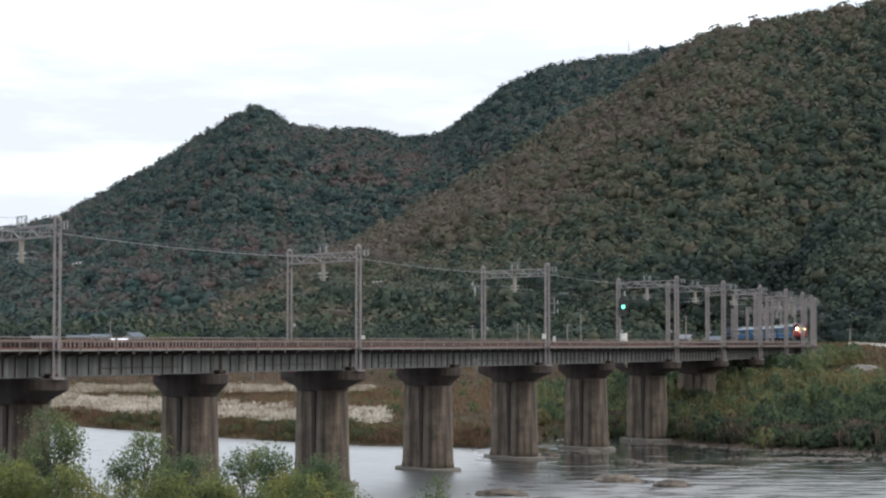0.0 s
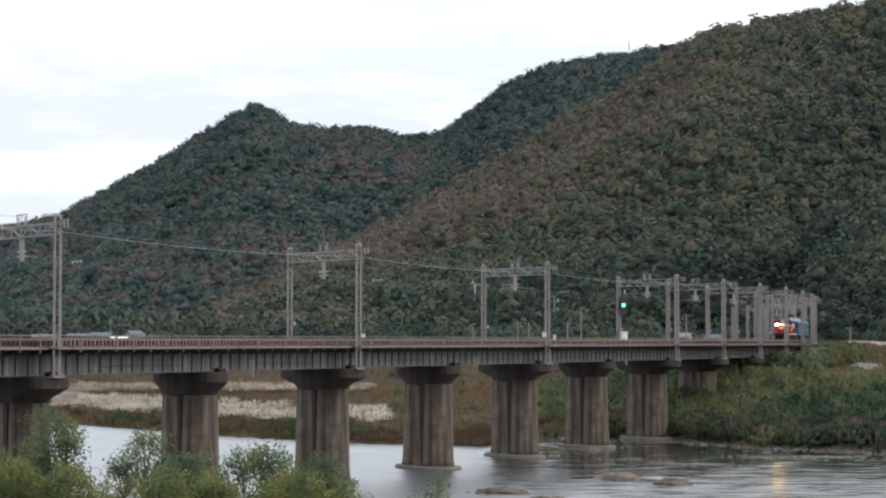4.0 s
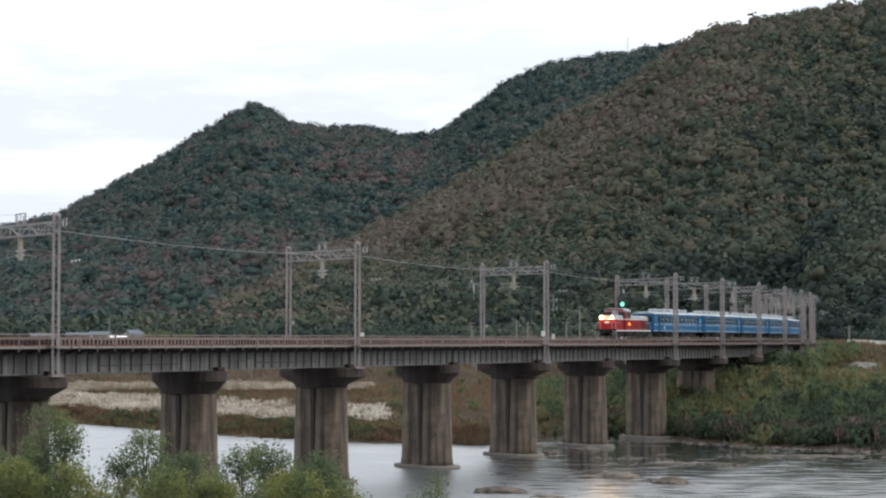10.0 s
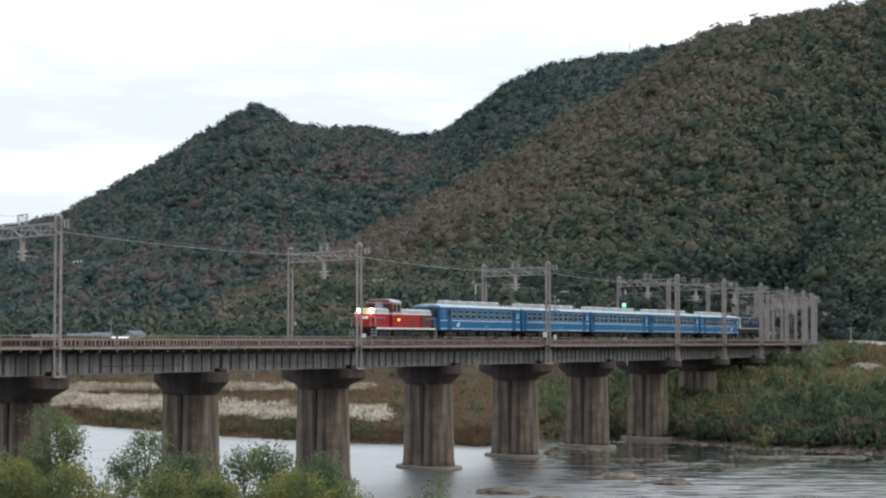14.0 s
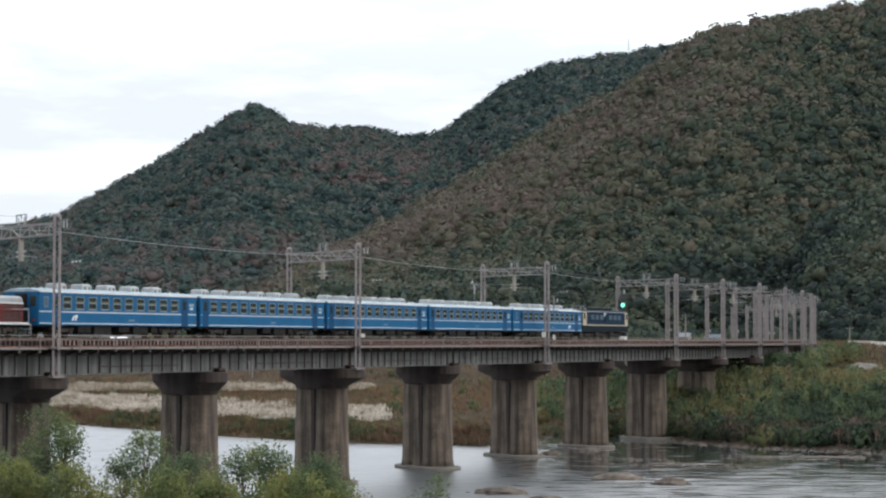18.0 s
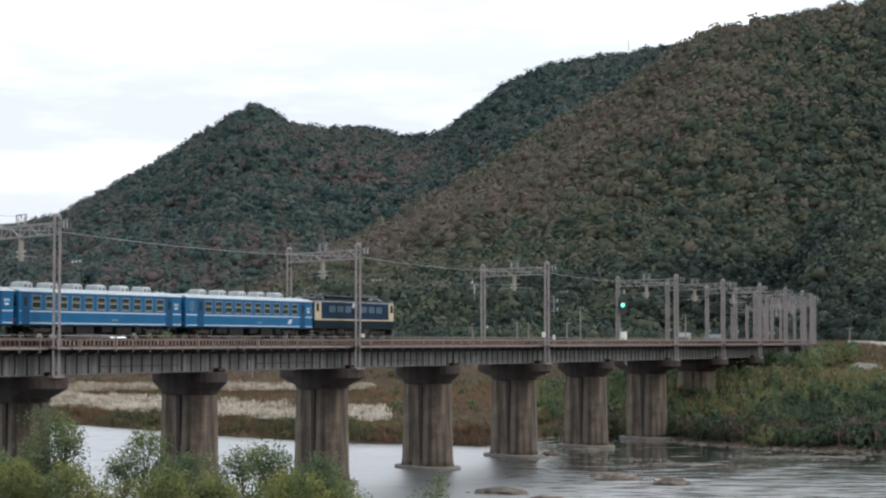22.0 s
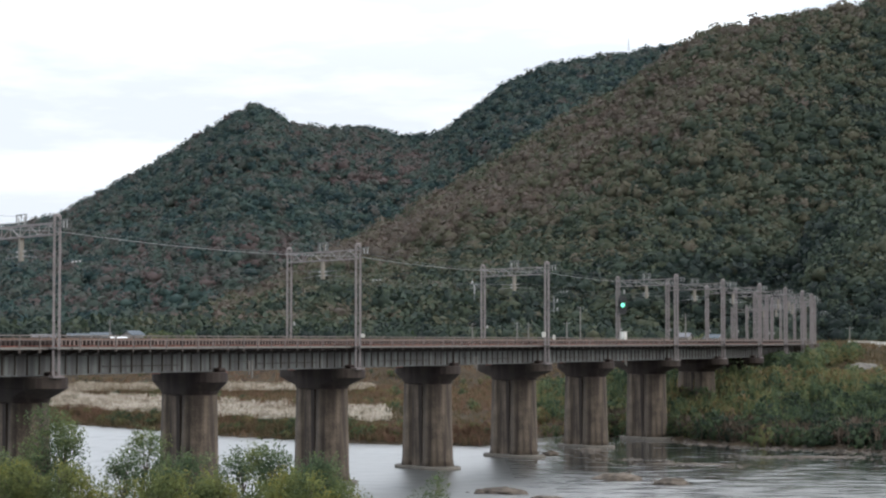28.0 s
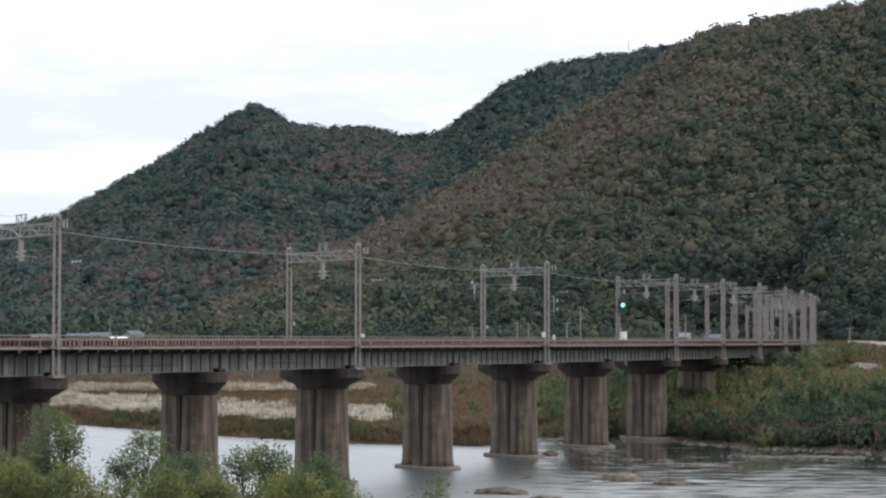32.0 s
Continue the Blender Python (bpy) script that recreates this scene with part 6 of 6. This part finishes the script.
def stones():
    """Loose stones along the waterline and over the shoals."""
    r = np.random.RandomState(57)
    protos = []
    for k in range(6):
        bm = lump(k, 1, 0.8, 0.45, 1, 0.5)
        bm.verts.ensure_lookup_table()
        v = np.array([tuple(q.co) for q in bm.verts])
        f = np.array([[q.index for q in p.verts] + [p.verts[2].index] for p in bm.faces])
        bm.free()
        protos.append((v, f[:, :3]))
    xs, ys, rs = [], [], []
    for n, x0, x1, d0, d1, r0, r1 in ((3000, 24, 75, -8.5, 3.5, 0.10, 0.40), (160, 3, 30, -2.5, 3, 0.12, 0.45), (320, -75, 4, -1.0, 3, 0.1, 0.35)):
        x = r.uniform(x0, x1, n)
        y = np.interp(x, *np.array(SHORE).T) + r.uniform(d0, d1, n)
        xs.append(x), ys.append(y), rs.append((r0 + (r1 - r0) * r.rand(n) ** 2) * (1 + (r.rand(n) > 0.96)))
    for cx, cy, lx, ly, n in ((27, 213, 13, 5.0, 420), (42, 226, 16, 6.5, 560), (20, 222, 6, 3.5, 220), (58, 219, 11, 5, 420), (16.2, 190.5, 3.4, 0.8, 120), (20.5, 183.5, 2.4, 0.7, 90), (4.9, 172.5, 3.4, 0.8, 120)):
        q = r.normal(size=(n, 2)) * 0.42
        xs.append(cx + q[:, 0] * lx), ys.append(cy + q[:, 1] * ly - q[:, 0] * 1.5), rs.append(0.08 + 0.40 * r.rand(n) ** 3)
    x, y, rad = np.concatenate(xs), np.concatenate(ys), np.concatenate(rs)
    z = np.maximum(ground(x, y), -0.12) + 0.02
    vs, fs, o = [], [], 0
    pick = r.randint(0, 6, len(x))
    for k, (v, f) in enumerate(protos):
        idx = np.where(pick == k)[0]
        a = r.uniform(0, 6.28, len(idx))
        ca, sa = np.cos(a)[:, None], np.sin(a)[:, None]
        q = rad[idx][:, None]
        px = (v[None, :, 0] * ca - v[None, :, 1] * sa) * q + x[idx][:, None]
        py = (v[None, :, 0] * sa + v[None, :, 1] * ca) * q + y[idx][:, None]
        pz = v[None, :, 2] * q + z[idx][:, None]
        vs.append(np.stack([px, py, pz], -1).reshape(-1, 3))
        fs.append((f[None] + (np.arange(len(idx)) * len(v))[:, None, None] + o).reshape(-1, 3))
        o += len(idx) * len(v)
    raw_mesh("river_stones", np.concatenate(vs), np.concatenate(fs), ROCK, None, "stuff", "loose grey-brown stones along the waterline and shoals", "stones")


stones()
# low gravel bars standing out of the water
for k, (x, y, l, w, h) in enumerate(((16.2, 190.5, 4.6, 1.9, 0.62), (20.5, 183.5, 3.3, 1.5, 0.60), (4.9, 172.5, 4.6, 1.8, 0.60), (26, 214, 9.5, 1.7, 0.10), (40, 227, 13, 2.0, 0.12),
                                     (12.2, 231.5, 2.0, 1.2, 0.5), (17.2, 240.5, 3.6, 2.4, 0.35), (8.6, 167.2, 3.0, 1.2, 0.25), (57, 221, 9, 1.6, 0.10))):
    bm = lump(k + 20, l / 2, w / 2, h, 4, 0.22)
    for v in bm.verts:
        v.co.z += 0.06 * noise.noise(v.co * 3.0)
    ob = part("gravel_bar", bm, ROCK)
    ob.matrix_basis = pose(x, y, -0.03, 0, 0, -6)
    tagged(ob, "low flat gravel bar rising just out of the river", "gravel bar", "gravel bars")


# ---- willows on the near bank ----
def willow(bx, top, width, y, seed, leaves, label, foliage):
    """bx and top give the bearing and the height of the crown's top; width in metres."""
    r = np.random.RandomState(seed)
    x = (bx - 784) / F_PX * y
    g = float(ground(x, y))
    zt = EYE[2] - (top - 604.5) / F_PX * y
    h = zt - g
    t = thing("willow_tree", pose(x, y, g - 0.05), label, "tree", "willows on the near bank")
    cz, ch = h * 0.58, h * 0.44
    # clusters in an uneven crown
    n = int(leaves / 55)
    c = r.normal(size=(n, 3))
    c /= np.linalg.norm(c, axis=1)[:, None]
    c *= (r.uniform(0.35, 1.0, n) ** 0.6)[:, None]
    c = c * np.array([width / 2, width / 2 * 0.8, ch]) + np.array([0, 0, cz])
    c[:, 0] += 0.25 * width * (wave(c[:, 2] * 1.0, c[:, 1], seed, 3.0))
    c = c[c[:, 2] > 0.4]
    n = len(c)
    bm = bmesh.new()
    pts = [Vector((0, 0, 0))]
    for i in range(1, 6):
        pts.append(Vector((0.12 * width * (i / 5) * math.sin(seed + i), 0.1 * width * (i / 5) * math.cos(seed * 2 + i), h * 0.62 * i / 5)))
    rb = 0.05 + 0.018 * h
    for i in range(5):
        rod(bm, pts[i], pts[i + 1], rb * (1 - 0.17 * i), 8, rb * (1 - 0.17 * (i + 1)))
    part("trunk", bm, BARK, t)
    for i in range(0, n, max(2, n // 20)):
        bm = bmesh.new()
        q = Vector(c[i])
        j = 1 + int(4 * min(max(q.z / h - 0.12, 0), 0.75))
        a = pts[min(j, 4)]
        m = a.lerp(q, 0.5) + Vector((0, 0, 0.12 * (q - a).length))
        rod(bm, a, m, rb * 0.3, 5, rb * 0.16, False), rod(bm, m, q, rb * 0.16, 4, 0.012, False)
        part("limb", bm, BARK, t)
    k = r.randint(0, n, leaves)
    p = c[k] + r.normal(size=(leaves, 3)) * np.array([0.26, 0.26, 0.22])
    nr = r.normal(size=(leaves, 3)) + np.array([0, 0, 0.6])
    nr /= np.linalg.norm(nr, axis=1)[:, None]
    a = np.cross(nr, r.normal(size=(leaves, 3)))
    a /= np.linalg.norm(a, axis=1)[:, None]
    b = np.cross(nr, a)
    s = r.uniform(0.06, 0.12, leaves)[:, None]
    a, b = a * s, b * s * 0.42
    v = np.stack([p - a, p - b, p + a, p + b], 1).reshape(-1, 3)
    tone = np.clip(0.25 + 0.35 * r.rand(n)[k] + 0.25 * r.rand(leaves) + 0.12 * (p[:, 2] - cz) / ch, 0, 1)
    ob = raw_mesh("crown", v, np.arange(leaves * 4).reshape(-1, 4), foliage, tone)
    ob.parent = t


for i, (bx, top, width, y, leaves) in enumerate((
        (84, 722, 2.7, 106, 4600), (120, 742, 1.6, 107, 1500), (2, 800, 2.2, 102, 2200), (262, 750, 2.8, 108, 2600), (222, 800, 1.8, 106, 1300), (330, 800, 2.8, 104, 3600),
        (492, 788, 3.2, 110, 3400), (430, 794, 2.4, 112, 1400), (562, 806, 2.9, 109, 3600), (768, 842, 2.2, 124, 1500))):
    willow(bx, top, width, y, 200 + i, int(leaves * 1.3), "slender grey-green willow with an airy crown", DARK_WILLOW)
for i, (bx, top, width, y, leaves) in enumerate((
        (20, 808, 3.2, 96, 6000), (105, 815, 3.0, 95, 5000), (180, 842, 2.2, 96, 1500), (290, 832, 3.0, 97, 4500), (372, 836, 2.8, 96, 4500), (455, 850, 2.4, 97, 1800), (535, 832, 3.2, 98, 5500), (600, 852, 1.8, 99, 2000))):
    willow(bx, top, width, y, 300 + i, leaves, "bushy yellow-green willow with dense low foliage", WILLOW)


# ---- far buildings and poles ----
PLASTER = mat("pale_plaster", (0.16, 0.155, 0.145), (0.22, 0.215, 0.205), scale=1.2, rough=0.85, streak=2, dirt=(0.3, 0.29, 0.27))
METAL_ROOF = mat("blue_grey_metal_roof", (0.055, 0.068, 0.082), (0.085, 0.10, 0.115), scale=1, rough=0.7, spec=0.2)
WHITE_ROOF = mat("white_sheet_roof", (0.62, 0.63, 0.64), (0.74, 0.75, 0.76), scale=1, rough=0.6)
TILE_ROOF = mat("grey_tile_roof", (0.10, 0.10, 0.11), (0.19, 0.19, 0.20), scale=2, rough=0.9, spec=0.1)
POLE_CONC = mat("pole_concrete", (0.13, 0.12, 0.11), (0.20, 0.19, 0.175), scale=2, rough=0.85)


def house(bx, y, w, d, h, roof_h, roof, turn, label, name="house"):
    x = (bx - 784) / F_PX * y
    g = float(ground(x, y)) - 0.05
    t = thing(name, pose(x, y, g, 0, 0, turn), label, name.replace("_", " "), "houses below the hills")
    bm = bmesh.new()
    loft(bm, [[(e * w / 2, -d / 2, 0), (e * w / 2, d / 2, 0), (e * w / 2, d / 2, h), (e * w / 2, 0, h + roof_h), (e * w / 2, -d / 2, h)] for e in (-1, 1)])
    part("wall", bm, PLASTER, t)
    bm = bmesh.new()
    for e in (-1, 1):
        n = Vector((0, e * roof_h, d / 2)).normalized()
        p = [Vector((s * (w / 2 + 0.35), e * (d / 2 + 0.4), h - 0.4 * roof_h / (d / 2))) for s in (-1, 1)] + [Vector((s * (w / 2 + 0.35), 0, h + roof_h)) for s in (1, -1)]
        loft(bm, [[q + n * 0.02 for q in p], [q + n * 0.14 for q in p]])
    part("roof", bm, roof, t)
    for i in range(max(2, int(w / 2.2))):
        xx = -w / 2 + w * (i + 0.5) / max(2, int(w / 2.2))
        win = flat_part("window", (xx, -d / 2 - 0.03, h * 0.55), (1.3, 0.08, 1.1), SASH, t)
        flat_part("pane", (xx, -d / 2 - 0.075, h * 0.55), (1.15, 0.02, 0.95), GLASS, win)
    flat_part("door", (w / 2 - 0.8, -d / 2 - 0.03, 1.0), (0.9, 0.07, 2.0), SASH, t)


house(142, 520, 6.0, 5, 2.4, 0.6, METAL_ROOF, 4, "low pale building with a blue-grey metal roof")
house(180, 526, 5.0, 5, 2.5, 0.6, METAL_ROOF, -3, "low pale shed with a blue-grey metal roof", "shed")
house(236, 515, 3.2, 5, 2.6, 1.0, METAL_ROOF, 38, "small house with a pale sloping metal roof")
house(211, 480, 3.2, 4, 4.35, 1.0, WHITE_ROOF, 2, "plain shed with a bright white sheet roof", "shed")
house(78, 530, 6.0, 6, 2.0, 0.6, TILE_ROOF, 10, "low house with a grey tiled roof")
house(1263, 470, 3.2, 4, 1.6, 0.9, METAL_ROOF, -30, "small house with a pale sloping metal roof behind the bridge")
house(1212, 480, 2.4, 4, 1.9, 0.8, TILE_ROOF, -20, "small shed with a grey roof behind the bridge", "shed")


def utility_pole(bx, top, y, arms=2):
    x = (bx - 784) / F_PX * y
    g = float(ground(x, y)) - 0.1
    h = EYE[2] + (604.5 - top) / F_PX * y - g
    t = thing("utility_pole", pose(x, y, g), "slim weathered concrete utility pole with cross-arms", "utility pole", "utility poles")
    bm = bmesh.new()
    rod(bm, (0, 0, 0), (0, 0, h), 0.17, 10, 0.11)
    part("shaft", bm, POLE_CONC, t)
    for i in range(arms):
        z = h - 0.4 - 0.7 * i
        bm = bmesh.new()
        box(bm, (0, -0.14, z), (1.6, 0.08, 0.09))
        a = part("crossarm", bm, GALV, t)
        for dx in (-0.65, 0, 0.65):
            bm = bmesh.new()
            insulator(bm, (dx, -0.14, z + 0.05), (0, 0, 0.22), 2, 0.06)
            part("insulator", bm, CERAMIC, a)


for bx, top, y, arms in ((915, 570, 455, 2), (1003, 570, 460, 1), (1027, 543, 450, 1), (836, 572, 470, 2), (1252, 549, 440, 1), (1503, 578, 420, 1), (195, 566, 500, 2), (1213, 556, 455, 1), (935, 572, 470, 1)):
    utility_pole(bx, top, y, arms)


def mast():
    x, y = (1114 - 784) / F_PX * 1290, 1290.0
    g = float(ground(x, y)) - 0.3
    t = thing("radio_mast", pose(x, y, g), "thin grey lattice radio mast on the far ridge", "mast")
    h = EYE[2] + (604.5 - 64) / F_PX * y - g
    bm = bmesh.new()
    for i in range(3):
        a = 2.094 * i
        rod(bm, (1.0 * math.cos(a), 1.0 * math.sin(a), 0), (0.4 * math.cos(a), 0.4 * math.sin(a), h), 0.05, 5)
    part("leg", bm, GALV, t)
    bm = bmesh.new()
    n = 10
    for k in range(n):
        for i in range(3):
            r0, r1 = 1.0 - 0.6 * k / n, 1.0 - 0.6 * (k + 1) / n
            a, b = 2.094 * i, 2.094 * (i + 1)
            bar(bm, (r0 * math.cos(a), r0 * math.sin(a), h * k / n), (r1 * math.cos(b), r1 * math.sin(b), h * (k + 1) / n), 0.04)
    part("bracing", bm, GALV, t)


mast()


def guard_rail():
    y = 402.0
    xs = [80 + 3.0 * i for i in range(18)]
    t = thing("guard_rail", Matrix(), "white roadside guard rail above the river bank", "guard rail")
    pts = [Vector((x, y - 0.2 * (x - 80), float(ground(x, y - 0.2 * (x - 80))))) for x in xs]
    for p in pts:
        bm = bmesh.new()
        rod(bm, p - Vector((0, 0, 0.1)), p + Vector((0, 0, 0.85)), 0.06, 8)
        part("post", bm, WHITE_BOX, t)
    for a, b in zip(pts, pts[1:]):
        bm = bmesh.new()
        bar(bm, a + Vector((0, -0.08, 0.65)), b + Vector((0, -0.08, 0.65)), 0.05, 0.6)
        part("beam", bm, WHITE_BOX, t)


guard_rail()


def gravel_heap():
    """A pale heap of gravel on the slope past the bridge end, and two concrete blocks by the abutment."""
    x, y = 73.6, 357.0
    bm = lump(71, 4.0, 2.2, 1.9, 4, 0.20)
    for v in bm.verts:
        v.co.z = max(v.co.z, -0.4) + 0.07 * noise.noise(v.co * 2.5)
    ob = part("gravel_heap", bm, PALE_GRAVEL, smooth=True)
    ob.matrix_basis = pose(x, y, float(ground(x, y)) - 0.2, 0, 0, -10)
    tagged(ob, "pale heap of gravel on the grassy slope", "gravel heap")
    for i, (bx, w, h) in enumerate(((1461, 2.0, 0.8), (1476, 1.1, 1.2))):
        y = next(v for v in range(345, 440, 2) if float(ground((bx - 784) / F_PX * v, v)) > EYE[2] - 28 / F_PX * v)
        x = (bx - 784) / F_PX * y
        bm = bmesh.new()
        box(bm, (0, 0, h / 2), (w, 1.0, h))
        bmesh.ops.bevel(bm, geom=bm.edges[:], offset=0.05, segments=1, affect="EDGES")
        ob = part("concrete_block", bm, PALE_GRAVEL)
        ob.matrix_basis = pose(x, y, float(ground(x, y)) - 0.1, 0, 0, 12 * i)
        tagged(ob, "weathered pale concrete block beside the end of the bridge", "concrete block", "concrete blocks")


PALE_GRAVEL = mat("pale_gravel", (0.075, 0.067, 0.057), (0.140, 0.128, 0.112), scale=1.2, rough=0.95, bump=0.8, grain=7)
gravel_heap()


# ---- what moves ----
def front(t):
    """Where the train's nose is along the line at t seconds: a steady 60 km/h."""
    return -36.1 + 16.62 * (19.0 - t)


def motions():
    times = [0.25 * k for k in range(129)]
    for ob, behind, half in TRAIN:
        rows = []
        for t in times:
            s = front(t) + behind
            a, b = on_line(s - half, NEAR_TRACK, RAIL_Z), on_line(s + half, NEAR_TRACK, RAIL_Z)
            c = (a + b) / 2
            rows.append((t, pose(c.x, c.y, c.z, 0, 0, math.degrees(math.atan2(b.y - a.y, b.x - a.x)))))
        walk(ob, rows)
    # the river's surface drifts with the current
    walk(river, [(0.0, pose(0, 0, 0)), (16.0, pose(1.9, -2.5, 0)), (32.0, pose(3.8, -5.0, 0))])


motions()
